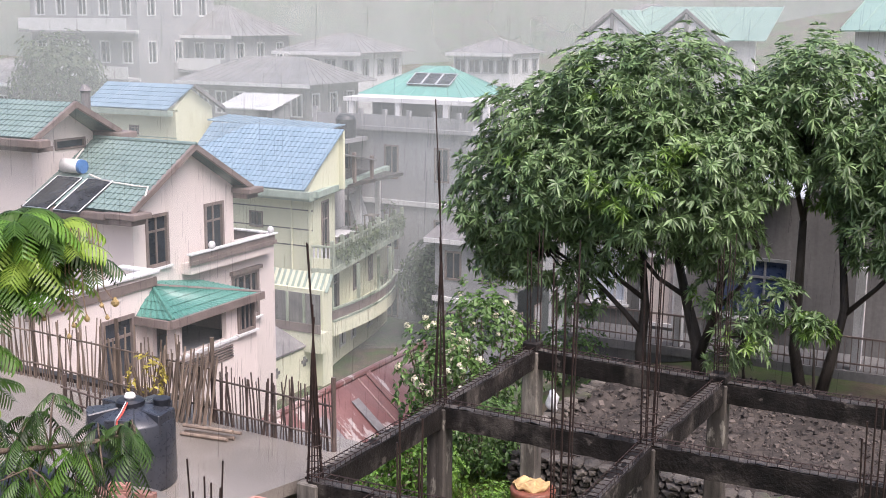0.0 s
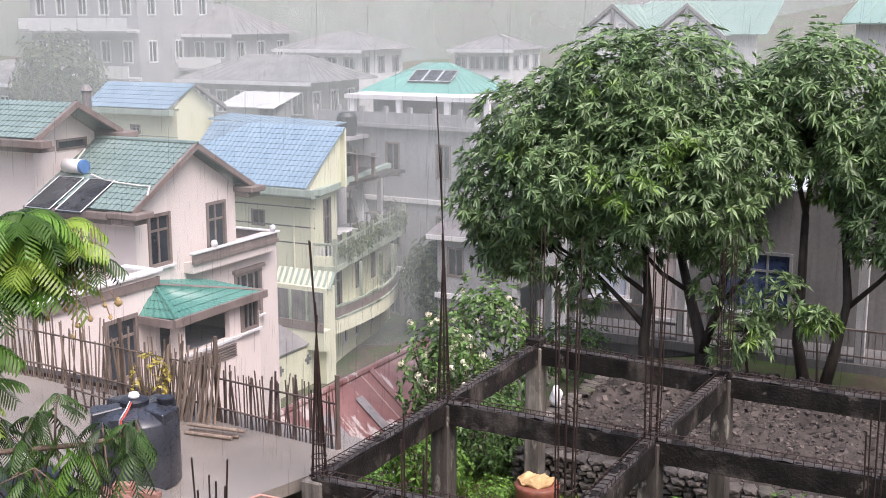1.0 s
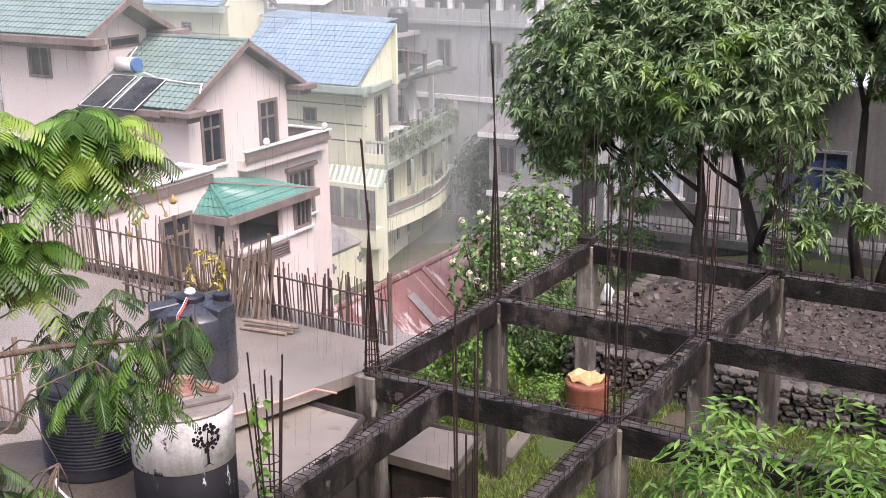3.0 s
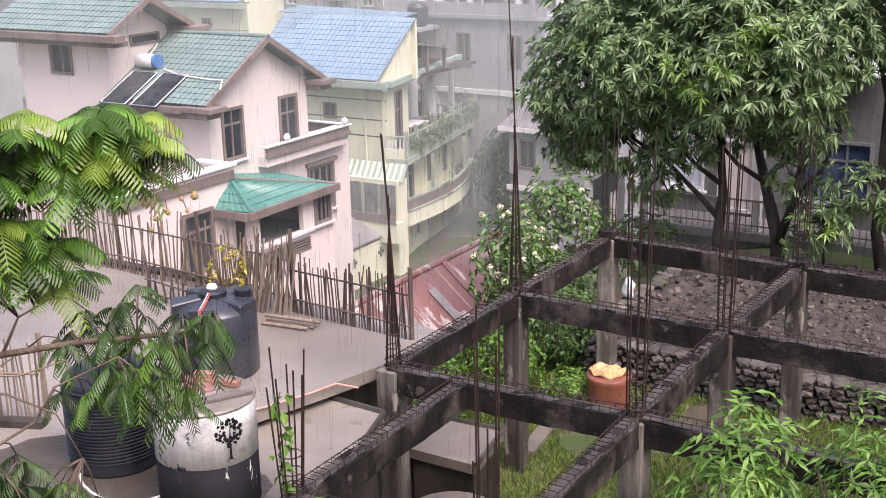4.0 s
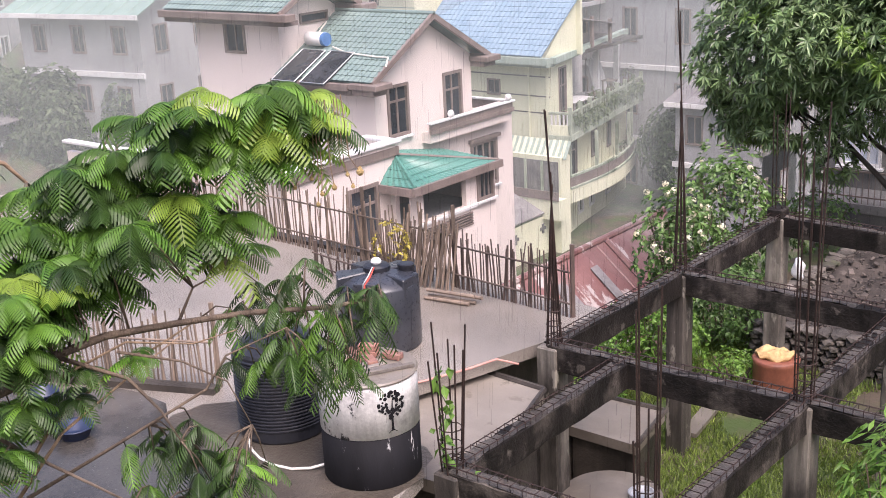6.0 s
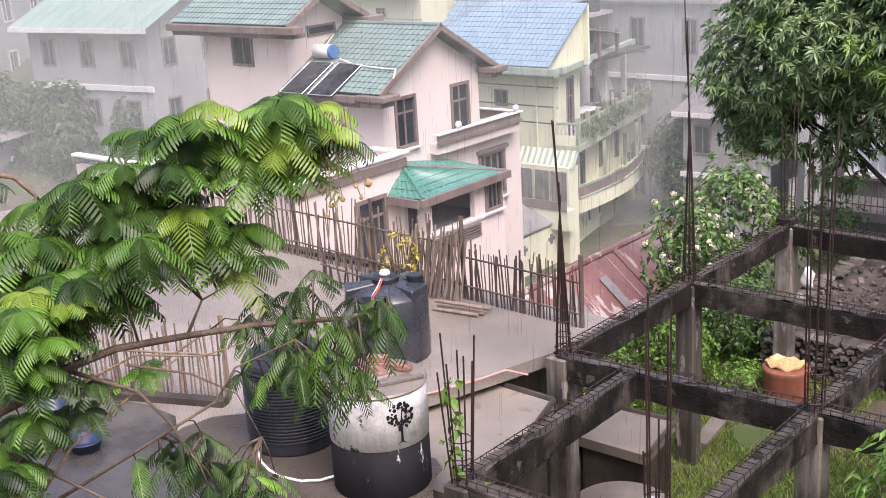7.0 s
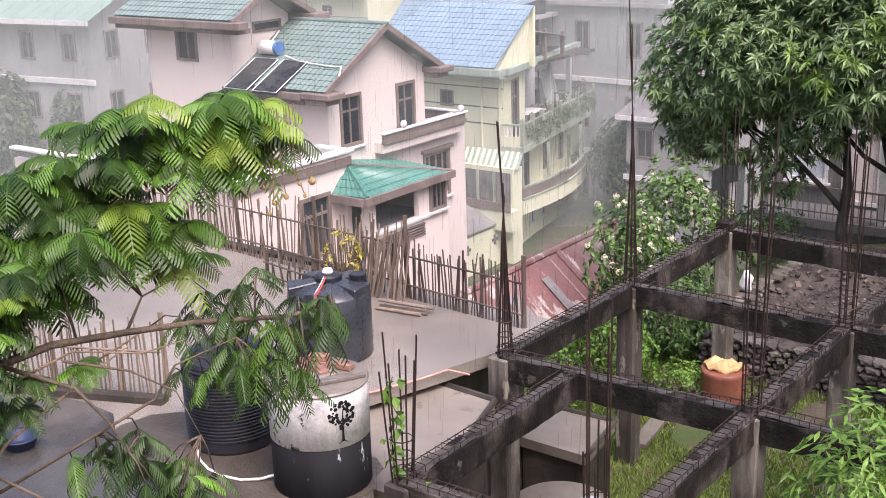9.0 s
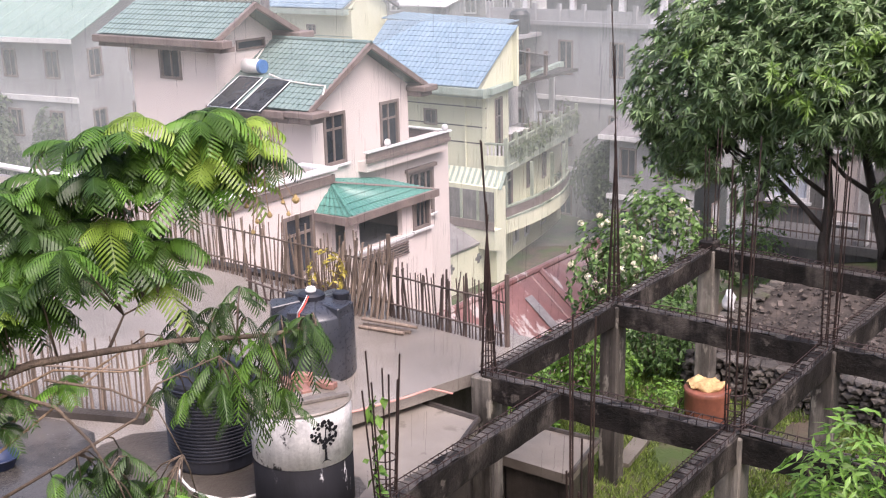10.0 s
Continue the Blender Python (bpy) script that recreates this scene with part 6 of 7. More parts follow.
# lobes: centre, radius, flattening
mango_tree("mango_tree", [
    ([(-8.7, 27.4, 0.4), (-8.8, 27.6, 1.2), (-8.75, 27.7, 2.2), (-8.9, 27.8, 3.4), (-9.4, 27.8, 4.4)], [0.15, 0.14, 0.12, 0.10, 0.07]),
    ([(-7.3, 27.7, 0.4), (-7.4, 27.8, 1.3), (-7.75, 27.9, 2.4), (-8.1, 28.0, 3.6)], [0.19, 0.17, 0.13, 0.1]),
    ([(-7.35, 27.7, 1.1), (-6.95, 27.7, 2.4), (-6.8, 27.8, 3.8)], [0.12, 0.10, 0.07]),
    ([(-8.8, 27.6, 1.6), (-9.3, 27.6, 2.1), (-10.2, 27.6, 2.9), (-11.2, 27.5, 3.5)], [0.08, 0.065, 0.05, 0.035]),
    ([(-8.75, 27.7, 2.4), (-9.4, 27.5, 2.9), (-10.3, 27.3, 3.9)], [0.07, 0.055, 0.04]),
    ([(-7.7, 27.9, 2.5), (-8.4, 27.6, 3.0), (-9.2, 27.4, 3.9)], [0.07, 0.055, 0.04]),
    ([(-6.95, 27.7, 2.4), (-6.4, 27.5, 3.0), (-6.0, 27.4, 4.0)], [0.06, 0.05, 0.035])],
    [(-12.2, 27.4, 4.9, 1.75, 0.95), (-11.2, 27.4, 6.3, 1.9, 0.95), (-9.6, 27.2, 7.3, 1.85, 0.95), (-8.0, 27.2, 7.3, 1.9, 0.95), (-10.2, 26.8, 5.6, 2.1, 0.85), (-8.0, 26.6, 5.6, 2.15, 0.85),
     (-12.5, 27.5, 3.6, 1.15, 0.95, 0.8), (-11.2, 27.0, 3.6, 1.2, 0.85, 0.5), (-9.3, 26.8, 3.9, 1.2, 0.7, 0.5), (-7.0, 27.0, 4.4, 1.3, 0.7, 0.6), (-6.7, 27.0, 6.2, 1.7, 0.95), (-10.2, 27.2, 2.6, 0.8, 0.8, 0.35), (-6.9, 27.2, 2.9, 0.7, 0.9, 0.3)], 7400,
    "large mango tree with a dense green crown and dark trunks")
mango_tree("mango_tree", [
    ([(-4.95, 28.2, 0.4), (-5.2, 28.3, 1.5), (-5.2, 28.4, 3.0), (-5.2, 28.4, 4.6)], [0.16, 0.13, 0.11, 0.09]),
    ([(-4.5, 28.1, 0.4), (-4.3, 28.2, 1.4), (-4.1, 28.3, 2.6), (-4.3, 28.4, 4.4)], [0.15, 0.13, 0.11, 0.09]),
    ([(-4.15, 28.3, 2.4), (-3.4, 28.2, 3.2), (-2.6, 28.1, 4.2)], [0.07, 0.055, 0.04])],
    [(-4.9, 28.2, 7.4, 1.8, 0.9), (-3.6, 28.0, 6.2, 1.8, 0.9), (-3.0, 27.8, 4.6, 1.35, 0.8, 0.8), (-5.6, 27.8, 7.0, 1.35, 0.95), (-2.0, 28.2, 6.8, 2.2, 0.9), (-1.6, 28.0, 4.4, 1.7, 0.9)], 3900,
    "mango tree with two dark trunks beside a grey building")
mango_tree("mango_sapling", [([(-6.0, 26.9, 0.7), (-6.1, 26.9, 1.5), (-6.0, 26.9, 2.0)], [0.05, 0.04, 0.03])],
           [(-6.1, 26.9, 2.0, 0.75, 0.9), (-5.5, 27.0, 2.9, 0.7, 0.8), (-6.5, 27.0, 1.6, 0.6, 0.9)], 130, "young mango tree with dark drooping leaves", 0.0)
mango_tree("mango_sapling", [([(-4.45, 27.0, 0.6), (-4.5, 27.0, 1.6), (-4.55, 27.0, 2.35)], [0.04, 0.03, 0.02])],
           [(-4.55, 27.0, 2.4, 0.45, 0.8)], 60, "mango shoot with bright green young leaves", 1.0, 0.26)


# ---- the feathery bean tree beside the camera ----
def frond(verts, faces, base, d, length, pairs, droop, pin, fold=0.0):
    """An arching feathered leaf: a flat stalk with pairs of leaflets that curve down at both sides."""
    d = d.normalized()
    side = d.cross(Vector((0, 0, 1)))
    if side.length < 0.05:
        side = Vector((1, 0, 0))
    side.normalize()
    side = Matrix.Rotation(random.uniform(-0.3, 0.3), 3, d) @ side
    rings, n = [], 2 * pairs + 1
    for i in range(n):
        s = i / (n - 1)
        c = base + d * length * s - Vector((0, 0, droop * length * s ** 1.9))
        w = side * (0.0045 - 0.003 * s)
        rings.append((len(verts), c))
        verts += [c - w, c + w]
        if i:
            a, b = rings[-2][0], rings[-1][0]
            faces.append((a, a + 1, b + 1, b))
    half = length / (n - 1)
    for k in range(1, pairs):
        i = 2 * k
        s = i / (n - 1)
        c = rings[i][1].lerp(rings[i + 1][1], 0.5)
        tang = (rings[i + 1][1] - rings[i][1]).normalized()
        nrm = side.cross(tang).normalized()
        if nrm.z < 0:
            nrm = -nrm
        L = pin * math.sin(math.pi * (0.16 + 0.74 * s)) ** 0.6
        for q in (0, 1):
            out = (side * (2 * q - 1) * (1 - 0.45 * fold) + tang * (0.35 + 0.35 * s + 0.6 * fold)).normalized()
            a, b = rings[i][0] + q, rings[i + 1][0] + q
            curl = random.uniform(0.4, 0.65)
            for f, w in ((0.35, 1.0), (0.75, 0.95), (1.0, 0.35)):
                m = c + out * L * f - nrm * L * curl * f * f - Vector((0, 0, 0.1 * L * f))
                e = len(verts)
                verts += [m - tang * half * w * 0.8, m + tang * half * w * 0.8]
                faces.append((a, b, e + 1, e))
                a, b = e, e + 1


def bean_tree():
    foot = (-6.4, 1.6, 0.0)
    t = thing("bean_tree", foot, "feathery-leaved bean tree with green fronds and hanging tan flower balls", "tree")
    part("trunk", tube([foot, (-6.3, 1.7, 3.0), (-6.0, 1.8, 5.2), (-5.6, 1.95, 6.6), (-5.2, 2.2, 7.0)], [0.16, 0.14, 0.11, 0.08, 0.06], 12), M["bark"], t, smooth=True)
    limbs = [
        ([(-5.2, 2.2, 7.0), (-4.71, 2.3, 7.08), (-4.55, 2.56, 7.18), (-4.51, 2.69, 7.26), (-4.40, 2.90, 7.31), (-4.22, 3.17, 7.32), (-4.02, 3.42, 7.33), (-3.75, 3.71, 7.32), (-3.59, 3.88, 7.35)], 0.035, "bark"),
        ([(-4.51, 2.69, 7.26), (-4.23, 2.87, 7.15), (-4.10, 2.93, 7.0), (-4.01, 2.95, 6.87)], 0.014, "bark"),
        ([(-5.0, 2.25, 6.6), (-4.61, 2.49, 6.70), (-4.60, 2.69, 6.91), (-4.52, 2.94, 7.06), (-4.40, 3.19, 7.17), (-4.30, 3.37, 7.27)], 0.016, "bark_pale"),
        ([(-5.6, 1.95, 6.6), (-4.99, 2.50, 7.28), (-4.85, 2.78, 7.33), (-4.78, 2.96, 7.40), (-4.73, 3.11, 7.53), (-4.70, 3.25, 7.73), (-4.59, 3.46, 7.88), (-4.40, 3.74, 7.99), (-4.19, 4.01, 8.10), (-4.08, 4.15, 8.22)], 0.035, "bark"),
        ([(-5.6, 2.2, 7.0), (-5.5, 2.7, 7.9), (-5.38, 2.87, 8.05), (-5.27, 3.04, 7.99), (-5.19, 3.12, 7.86)], 0.03, "bark_pale"),
        ([(-4.70, 3.25, 7.73), (-4.9, 3.3, 7.95), (-4.95, 3.45, 8.1)], 0.012, "bark_pale"),
        ([(-4.22, 3.17, 7.32), (-4.25, 3.3, 7.45), (-4.15, 3.42, 7.52)], 0.010, "bark"),
        ([(-4.55, 2.4, 6.62), (-4.43, 2.63, 6.93), (-4.28, 2.93, 7.14), (-4.17, 3.14, 7.28)], 0.012, "bark_pale"),
        ([(-4.5, 2.45, 6.66), (-4.25, 2.8, 6.86), (-4.02, 3.13, 7.05), (-3.98, 3.23, 7.19), (-3.8, 3.45, 7.29)], 0.012, "bark"),
        ([(-4.26, 2.85, 7.28), (-4.08, 3.06, 7.2), (-3.95, 3.2, 7.08), (-3.86, 3.24, 6.87)], 0.009, "bark"),
        ([(-4.45, 2.68, 7.18), (-4.3, 2.93, 7.29), (-4.1, 3.15, 7.25), (-3.98, 3.31, 7.29)], 0.009, "bark_pale"),
        ([(-4.71, 2.3, 7.08), (-4.5, 2.45, 6.9), (-4.2, 2.6, 6.75), (-4.0, 2.75, 6.6)], 0.014, "bark"),
    ]
    for pts, r, m in limbs:
        n = len(pts)
        part("branch", tube(pts, [0.85 * r * (1 - 0.7 * k / (n - 1)) for k in range(n)], 8), M[m], t, smooth=True)
    groups = [  # centre, spread, number, length
        ((-4.2, 3.78, 8.27), 0.16, 20, 0.32), ((-4.14, 3.84, 8.22), 0.15, 22, 0.32), ((-4.06, 3.92, 8.12), 0.13, 22, 0.30), ((-4.4, 3.55, 8.28), 0.13, 14, 0.30), ((-4.15, 3.72, 8.02), 0.16, 20, 0.32),
        ((-4.35, 3.6, 8.1), 0.17, 22, 0.32), ((-4.5, 3.4, 8.05), 0.17, 22, 0.32), ((-4.45, 3.35, 7.85), 0.17, 24, 0.32), ((-4.65, 3.15, 8.0), 0.18, 20, 0.32), ((-4.75, 3.0, 7.98), 0.18, 18, 0.32),
        ((-4.85, 2.85, 7.98), 0.18, 18, 0.32), ((-4.75, 2.85, 7.75), 0.18, 24, 0.32), ((-4.6, 3.0, 7.75), 0.18, 24, 0.32), ((-4.35, 3.35, 7.65), 0.14, 16, 0.30), ((-4.22, 3.5, 7.7), 0.13, 14, 0.30),
        ((-4.65, 2.85, 7.5), 0.16, 20, 0.30), ((-4.8, 2.7, 7.5), 0.18, 22, 0.30), ((-4.9, 2.65, 7.75), 0.18, 18, 0.30), ((-4.95, 2.6, 7.35), 0.16, 14, 0.30), ((-4.5, 3.1, 7.55), 0.14, 12, 0.28),
        ((-3.9, 3.71, 7.34), 0.11, 14, 0.27), ((-3.68, 3.9, 7.28), 0.10, 14, 0.27), ((-3.85, 3.63, 7.14), 0.10, 13, 0.27), ((-3.72, 3.68, 7.04), 0.09, 12, 0.26), ((-4.03, 3.42, 7.12), 0.09, 9, 0.25), ((-4.1, 3.44, 7.38), 0.10, 9, 0.25), ((-3.95, 3.62, 7.45), 0.09, 10, 0.26),
        ((-4.16, 3.04, 6.78), 0.12, 14, 0.28), ((-3.98, 3.18, 6.68), 0.11, 14, 0.28), ((-4.08, 3.0, 6.58), 0.12, 14, 0.28), ((-4.0, 3.1, 6.8), 0.1, 8, 0.26), ((-4.5, 2.72, 7.02), 0.14, 6, 0.22), ((-4.4, 2.9, 7.18), 0.12, 6, 0.22),
        ((-4.51, 2.53, 7.64), 0.13, 18, 0.27), ((-4.4, 2.7, 7.63), 0.12, 16, 0.27), ((-4.44, 2.53, 7.46), 0.12, 16, 0.26), ((-4.46, 2.42, 7.35), 0.12, 16, 0.26), ((-4.24, 2.99, 7.72), 0.11, 14, 0.27), ((-4.33, 2.32, 6.97), 0.1, 10, 0.24), ((-4.4, 2.34, 7.13), 0.1, 10, 0.24),
        ((-4.9, 2.6, 7.2), 0.14, 12, 0.28), ((-4.82, 2.52, 7.02), 0.13, 12, 0.28), ((-4.72, 2.42, 6.82), 0.13, 12, 0.28)]
    ov, nv, mv = ([], []), ([], []), ([], [])
    along = [Vector(a).lerp(Vector(b), s) for pts, r, m in limbs for a, b in zip(pts, pts[1:]) for s in (0.0, 0.33, 0.66, 1.0)]
    for (cx, cy, cz), sp, n, ln in groups:
        tip = cx > -4.12 and cz > 8.0
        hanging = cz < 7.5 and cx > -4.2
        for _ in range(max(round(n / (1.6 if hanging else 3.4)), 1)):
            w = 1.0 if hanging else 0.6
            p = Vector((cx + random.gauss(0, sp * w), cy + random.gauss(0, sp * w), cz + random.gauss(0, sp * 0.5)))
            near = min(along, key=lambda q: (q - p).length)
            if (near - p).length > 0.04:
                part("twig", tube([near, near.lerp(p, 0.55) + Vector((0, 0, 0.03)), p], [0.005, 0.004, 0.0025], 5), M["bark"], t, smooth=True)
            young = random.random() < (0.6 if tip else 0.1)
            # Low and hanging fronds mostly take the leaf colour with shade in it.
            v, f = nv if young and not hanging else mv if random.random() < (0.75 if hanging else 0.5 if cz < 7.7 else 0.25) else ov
            m, a0 = random.randint(2, 4) if hanging else random.randint(6, 8), random.uniform(0, 6.28)
            for k in range(m):
                a = a0 + 2 * math.pi * (k + random.uniform(-0.3, 0.3)) / m
                rise = random.uniform(-0.8, 0.3) if hanging else random.uniform(0.05, 0.6)
                L = ln * (random.uniform(0.4, 0.66) if hanging else random.uniform(0.5, 0.8))
                frond(v, f, p, Vector((math.cos(a), math.sin(a), rise)), L, random.randint(12, 15), random.uniform(0.6, 1.0) if hanging else random.uniform(0.5, 0.95), L * (0.36 if hanging else 0.35), 0.45 if hanging else 0.0)
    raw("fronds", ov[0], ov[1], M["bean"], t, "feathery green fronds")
    raw("mature_fronds", mv[0], mv[1], M["bean_shaded"], t, "dark wet hanging fronds, crown shade in their colour")
    raw("young_fronds", nv[0], nv[1], M["bean_young"], t, "yellow-green young fronds")
    for x, y, z, ln in ((-4.03, 3.88, 8.0, 0.17), (-3.99, 3.91, 8.0, 0.13), (-3.97, 3.93, 8.0, 0.21), (-3.94, 3.95, 8.0, 0.18), (-3.91, 3.98, 8.0, 0.12), (-3.88, 4.0, 8.02, 0.13), (-3.98, 3.92, 7.99, 0.25), (-3.9, 3.99, 8.02, 0.2)):
        dx = (x + 3.96) * 0.6
        e = Vector((x + dx, y + dx, z - ln))
        st = part("flower_stalk", tube([(x, y, z + 0.25), (x + dx * 0.3, y + dx * 0.3, z - ln * 0.4), e], 0.003, 5), M["bark_pale"], t)
        r = random.choice((0.011, 0.014, 0.019))
        part("flower_ball", lathe(e.x, e.y, [(r * 0.25, e.z + r * 1.5), (r * 0.5, e.z + r * 0.9), (r * 0.95, e.z + r * 0.35), (r, e.z - r * 0.2), (r * 0.6, e.z - r * 0.8), (r * 0.15, e.z - r)], 10), M["pod"], st, "tan round flower ball", True)
    for x, y, z in ((-4.72, 2.42, 7.2), (-4.66, 2.36, 7.12)):
        fv, ff = [], []
        for _ in range(60):
            d = Vector((random.gauss(0, 1), random.gauss(0, 1), random.gauss(0.2, 1))).normalized()
            o = d.cross(Vector((0.2, 0.3, 1))).normalized() * 0.0025
            b, c = len(fv), Vector((x, y, z))
            fv += [c - o, c + o, c + d * random.uniform(0.02, 0.04)]
            ff.append((b, b + 1, b + 2))
        raw("flower_tuft", fv, ff, M["tuft"], t, "orange thread-like flower tuft")
    return t


bean_tree()


def shrub(name, x, y, z, r, h, n, mat, label, leaf=0.12, flowers=0, round_leaf=0.5):
    """A bush: stems and many single leaves, some flower heads."""
    t = thing(name, (x, y, z), label, "shrub")
    for k in range(9):
        a = random.uniform(0, 6.28)
        part("stem", tube([(x + 0.05 * math.cos(a), y + 0.05 * math.sin(a), z), (x + r * 0.4 * math.cos(a), y + r * 0.4 * math.sin(a), z + h * 0.5), (x + r * 0.7 * math.cos(a), y + r * 0.7 * math.sin(a), z + h * 0.85)], [0.025, 0.018, 0.008], 5), M["bark"], t)
    v, f = [], []
    heads = []
    for _ in range(n):
        d = Vector((random.gauss(0, 1), random.gauss(0, 1), random.gauss(0.2, 0.9))).normalized()
        q = random.uniform(0.55, 1.0) * (1 + 0.3 * noise.noise(d * 1.8 + Vector((x, y, 0))))
        p = Vector((x + d.x * r * q, y + d.y * r * q, z + h * 0.55 + d.z * h * 0.5 * q))
        rosette(v, f, p, d, random.randint(3, 5), leaf, leaf * round_leaf, 0.5)
        heads.append(p + d * 0.08)
    raw("leaves", v, f, mat, t)
    up = sorted(heads, key=lambda p: -p.z)[: max(len(heads) // 2, 1)]
    for k in range(flowers):
        p = random.choice(up)
        fv, ff = [], []
        for _ in range(22):
            d = Vector((random.gauss(0, 1), random.gauss(0, 1), random.gauss(0.3, 1))).normalized()
            s = d.cross(Vector((0.3, 0.2, 1))).normalized() * 0.03
            u = d.cross(s).normalized() * 0.03
            c = p + d * 0.07
            b = len(fv)
            fv += [c - s, c - u, c + s, c + u]
            ff.append((b, b + 1, b + 2, b + 3))
        raw("flower_head", fv, ff, M["petal"], t, "cream flower head")
    return t


shrub("flowering_shrub", -11.5, 22.0, -0.5, 1.0, 3.2, 620, M["bush"], "tall shrub with cream flower heads", 0.17, 40)
shrub("flowering_shrub", -11.6, 24.6, -1.0, 1.2, 4.1, 720, M["bush"], "tall leafy shrub with a few cream flowers", 0.17, 8)
shrub("green_bush", -10.2, 18.4, 0.0, 1.0, 1.7, 800, M["lime_leaf"], "low bright green bush", 0.13)
shrub("green_bush", -9.9, 20.6, 0.0, 1.1, 1.7, 700, M["bush"], "dense dark green bush under the frame", 0.14)
shrub("green_bush", -10.6, 16.6, 0.0, 0.9, 1.5, 600, M["lime_leaf"], "low bright green bush", 0.13)
shrub("green_bush", -8.6, 18.6, 0.0, 0.6, 0.8, 200, M["lime_leaf"], "small bright green bush", 0.1)
shrub("green_bush", -10.9, 28.0, -0.8, 1.2, 2.2, 330, M["bush"], "green bush by the grey building", 0.14)
shrub("garden_mango", -3.3, 11.5, 0.0, 0.8, 3.9, 620, M["lime_leaf"], "bushy young mango with fresh green leaves", 0.2, 0, 0.24)
shrub("garden_mango", -1.9, 11.9, 0.0, 0.95, 3.95, 700, M["lime_leaf"], "bushy young mango with fresh green leaves", 0.2, 0, 0.24)
shrub("yellow_vine", -12.2, 13.5, 3.0, 0.35, 1.1, 55, M["yellow_leaf"], "yellowing vine on the bamboo fence", 0.1)


def vine(x, y, z0, z1, label, n=42):
    t = thing("climbing_vine", (x, y, z0), label, "vine")
    pts = [(x + 0.04 * math.sin(k * 1.7), y + 0.04 * math.cos(k * 1.3), z0 + (z1 - z0) * k / 8) for k in range(9)]
    part("stem", tube(pts, 0.006, 5), M["bush"], t)
    v, f = [], []
    for _ in range(n):
        p = Vector(random.choice(pts)) + Vector((random.uniform(-.06, .06), random.uniform(-.06, .06), random.uniform(-.08, .08)))
        rosette(v, f, p, Vector((random.gauss(0, 1), -1, 0.4)).normalized(), 1, 0.13, 0.10, 0.6)
    raw("leaves", v, f, M["lime_leaf"], t)


vine(-7.5, 8.95, 3.05, 4.3, "pale green vine on the starter bars")
vine(-7.05, 9.0, 2.2, 3.1, "pale green vine hanging from the beam")


def grass():
    v, f = [], []
    for _ in range(70000):
        x, y = random.uniform(-10.5, 2), random.uniform(9.5, 21.5)
        if noise.noise((x * 0.7, y * 0.7, 8)) < -0.3 or (-8.4 < x < -6.6 and 11.7 < y < 13.6):
            continue
        z = ground_z(x, y)
        for _ in range(2):
            a, h = random.uniform(0, 6.28), random.uniform(0.04, 0.17)
            b = len(v)
            c, s = math.cos(a) * 0.013, math.sin(a) * 0.013
            l = Vector((random.gauss(0, 0.06), random.gauss(0, 0.06), h))
            p = Vector((x + random.uniform(-.05, .05), y + random.uniform(-.05, .05), z))
            v += [p + Vector((c, s, 0)), p - Vector((c, s, 0)), p + l]
            f.append((b, b + 1, b + 2))
    tagged(raw("grass", v, f, M["grass"]), "patchy wet green grass in the garden", "grass", kind="stuff")


grass()


def far_tree(x, y, z, r, h, label, k=1.0):
    t = thing("far_tree", (x, y, z), label, "tree", "trees on the far slope")
    part("trunk", tube([(x, y, z - 1), (x + 0.1, y, z + h * 0.5)], [0.2, 0.12], 8), M["bark"], t)
    v, f = [], []
    for _ in range(1900):
        d = Vector((random.gauss(0, 1), random.gauss(0, 1), random.gauss(0.1, 1))).normalized()
        q = random.uniform(0.5, 1.0) * (1 + 0.35 * noise.noise(d * 2 + Vector((x, y, 1))))
        rosette(v, f, Vector((x + d.x * r * q, y + d.y * r * q, z + h * 0.6 + d.z * h * 0.42 * q)), d, 5, 0.30, 0.15, 0.6)
    raw("crown", v, f, M["fartree"], t)
    return recede(t, k)


for x, y, z, r, h, k in ((-58.0, 57.0, 0.5, 3.0, 7.5, 1.0), (-27.0, 52.0, -7.0, 2.2, 5.5, 1.0), (-42.2, 26.9, -4.0, 1.5, 7.0, 1.38), (-39.5, 29.0, -4.0, 1.6, 6.4, 1.38), (-38.8, 22.8, -4.5, 1.4, 5.5, 1.55), (-56.5, 32.0, -4.0, 2.5, 6.0, 1.1), (-23.5, 62.0, -4.0, 3.0, 8.0, 1.0)):
    far_tree(x, y, z, r, h, "hazy green tree among the far houses", k)


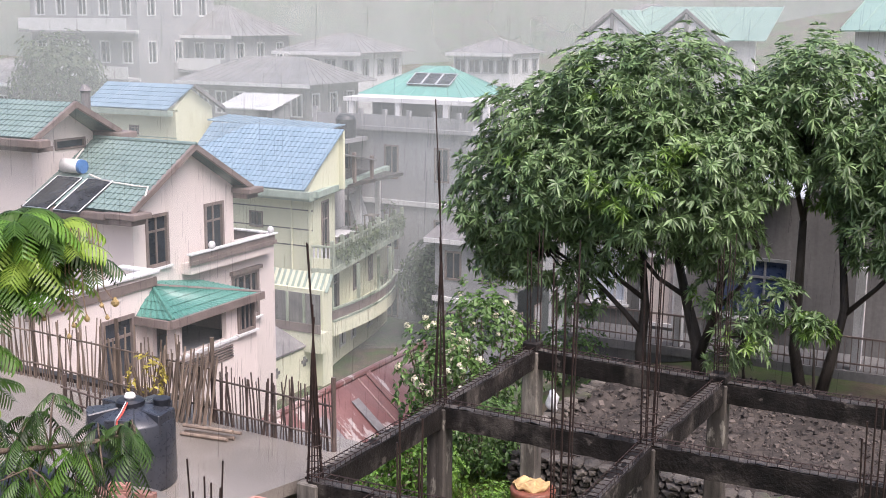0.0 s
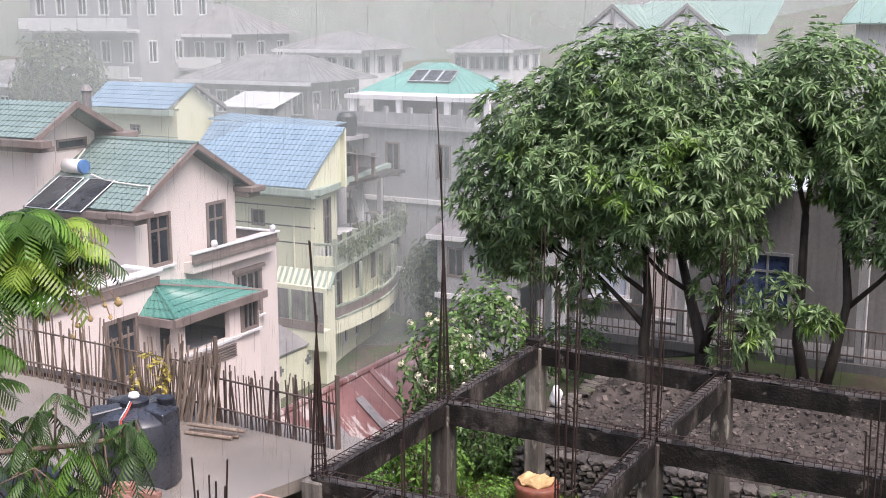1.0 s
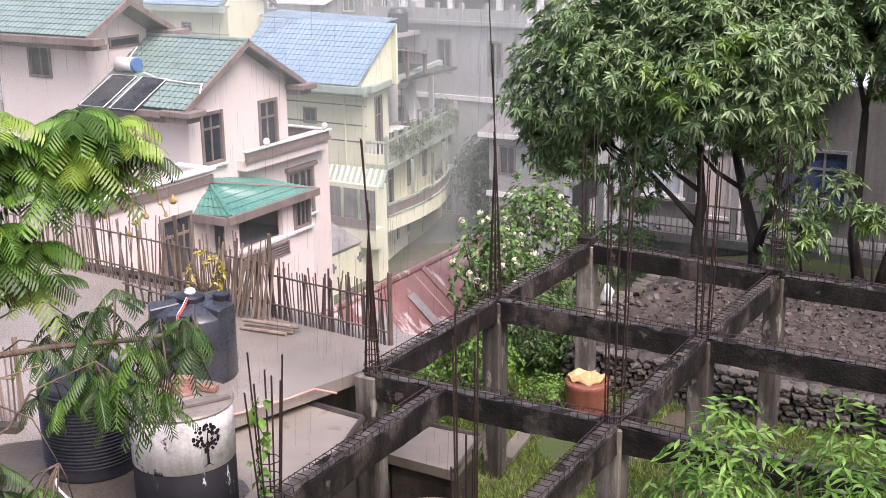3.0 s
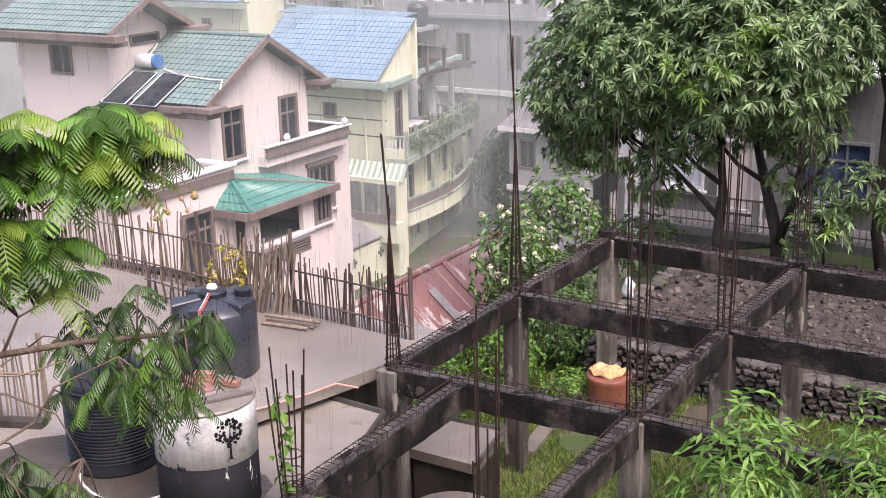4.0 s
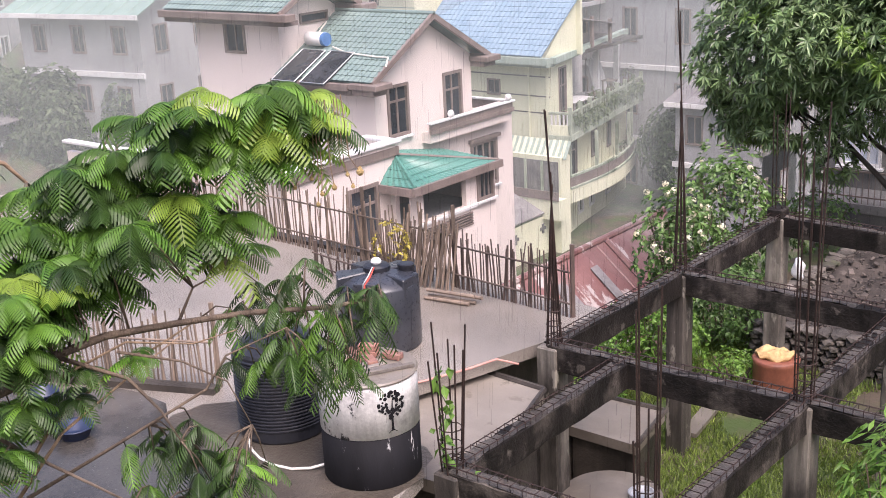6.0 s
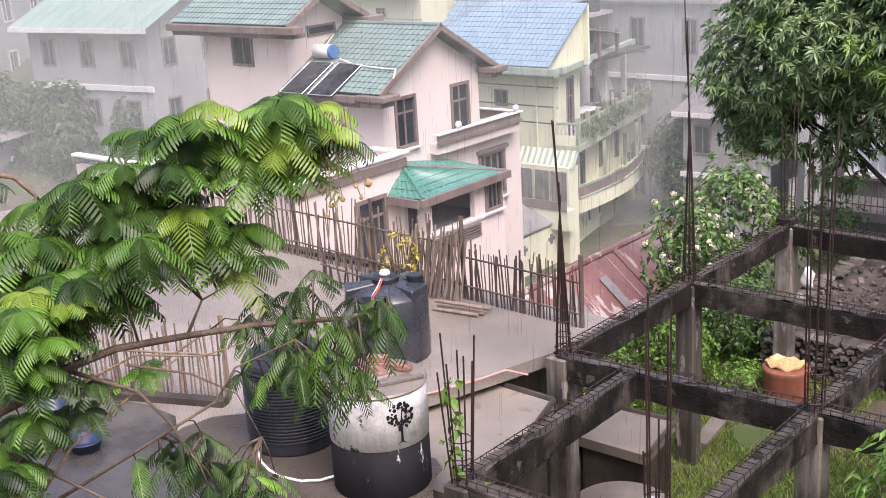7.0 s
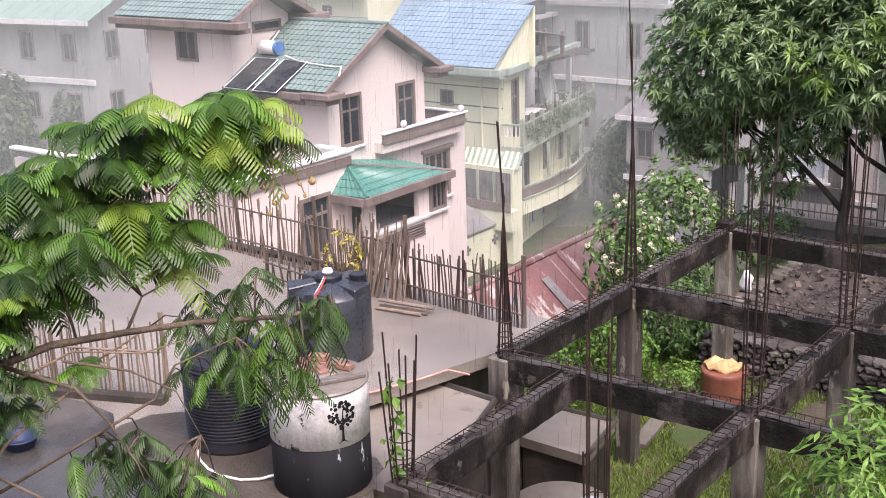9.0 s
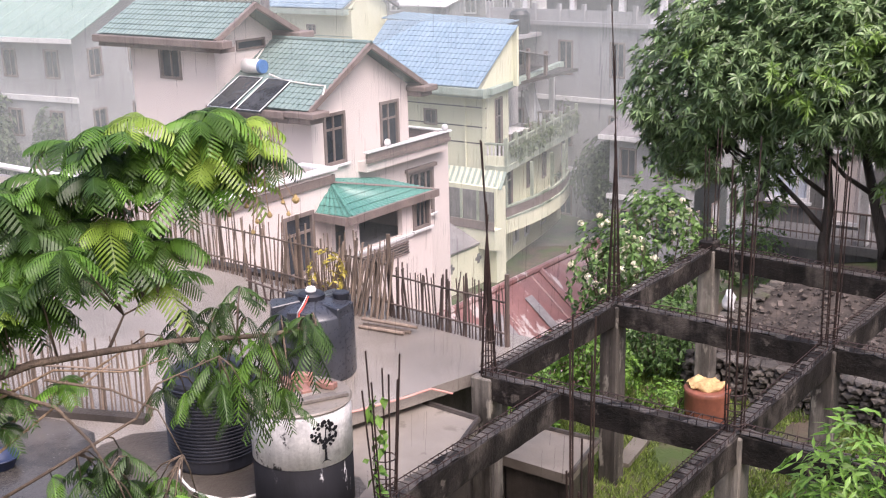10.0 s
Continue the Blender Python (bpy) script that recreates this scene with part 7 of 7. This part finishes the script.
# ---- rain: mist behind the last near houses, fine streaks in front ----
def rain_mist():
    a = radians(-36)
    for d, amount in ((31, 0.05), (38, 0.06), (47, 0.08), (57, 0.17), (70, 0.24), (90, 0.42), (125, 0.75)):
        c = Vector((d * math.sin(a), d * math.cos(a), 0))
        s = Vector((math.cos(a), -math.sin(a), 0)) * (60 + d * 1.5)
        lo, hi = Vector((0, 0, -16)), Vector((0, 0, 11 + d * 0.07))
        tagged(raw("rain_mist", [c - s + lo, c + s + lo, c + s + hi, c - s + hi], [(0, 1, 2, 3)], veil("mist", amount)), "veil of drifting rain and mist", "mist", "rain mist", kind="stuff")


rain_mist()


def rain_streaks():
    v, f = [], []
    for _ in range(4600):
        p = Vector((random.uniform(-19, 3), random.uniform(7, 26), random.uniform(0.5, 11)))
        ln, w = random.uniform(0.12, 0.40), random.uniform(0.002, 0.0045)
        side = Vector((0.85, 0.52, 0)) * w
        low = p - Vector((0.05 * ln, 0, ln))
        b = len(v)
        v += [p - side, p + side, low + side, low - side]
        f.append((b, b + 1, b + 2, b + 3))
    tagged(raw("rain_streaks", v, f, veil("rain_streak", 0.17, (0.95, 0.96, 0.98))), "fine streaks of falling rain", "rain", kind="stuff")


rain_streaks()


def creeper(x0, y0, x1, y1, z, drop, n, label):
    """Leaves trailing over a balcony's edge."""
    t = thing("creeper", (x0, y0, z), label, "creeper")
    v, f = [], []
    for _ in range(n):
        s = random.random()
        p = Vector((x0 + (x1 - x0) * s + random.uniform(-0.1, 0.15), y0 + (y1 - y0) * s, z - drop * random.random() ** 1.6 * (0.6 + 0.5 * noise.noise((s * 9, 0, x0)))))
        rosette(v, f, p, Vector((1, -0.6, 0.2)).normalized(), 3, 0.16, 0.09, 0.8)
    raw("leaves", v, f, M["moss_leaf"], t)


creeper(*beside(-28.1, 43.4), *beside(-28.1, 48.5), -1.0, 1.1, 150, "dull green creeper trailing over a mossy balcony")
creeper(*beside(-28.1, 48.5), *beside(-28.1, 53.4), -0.9, 1.1, 170, "dull green creeper trailing over a mossy balcony")
for x, y, z, r, hh in ((-28.7, 43.9, -1.75, 0.3, 1.0), (-28.5, 45.6, -1.75, 0.35, 1.2), (-28.5, 47.8, -1.75, 0.4, 1.5), (-28.5, 49.8, -1.75, 0.35, 1.4), (-28.5, 52.2, -1.75, 0.45, 1.7), (-28.3, 50.8, -4.6, 0.35, 1.0)):
    shrub("potted_plant", *beside(x, y), z, r, hh, 40, M["moss_leaf"], "leafy green plant growing on a balcony", 0.15)
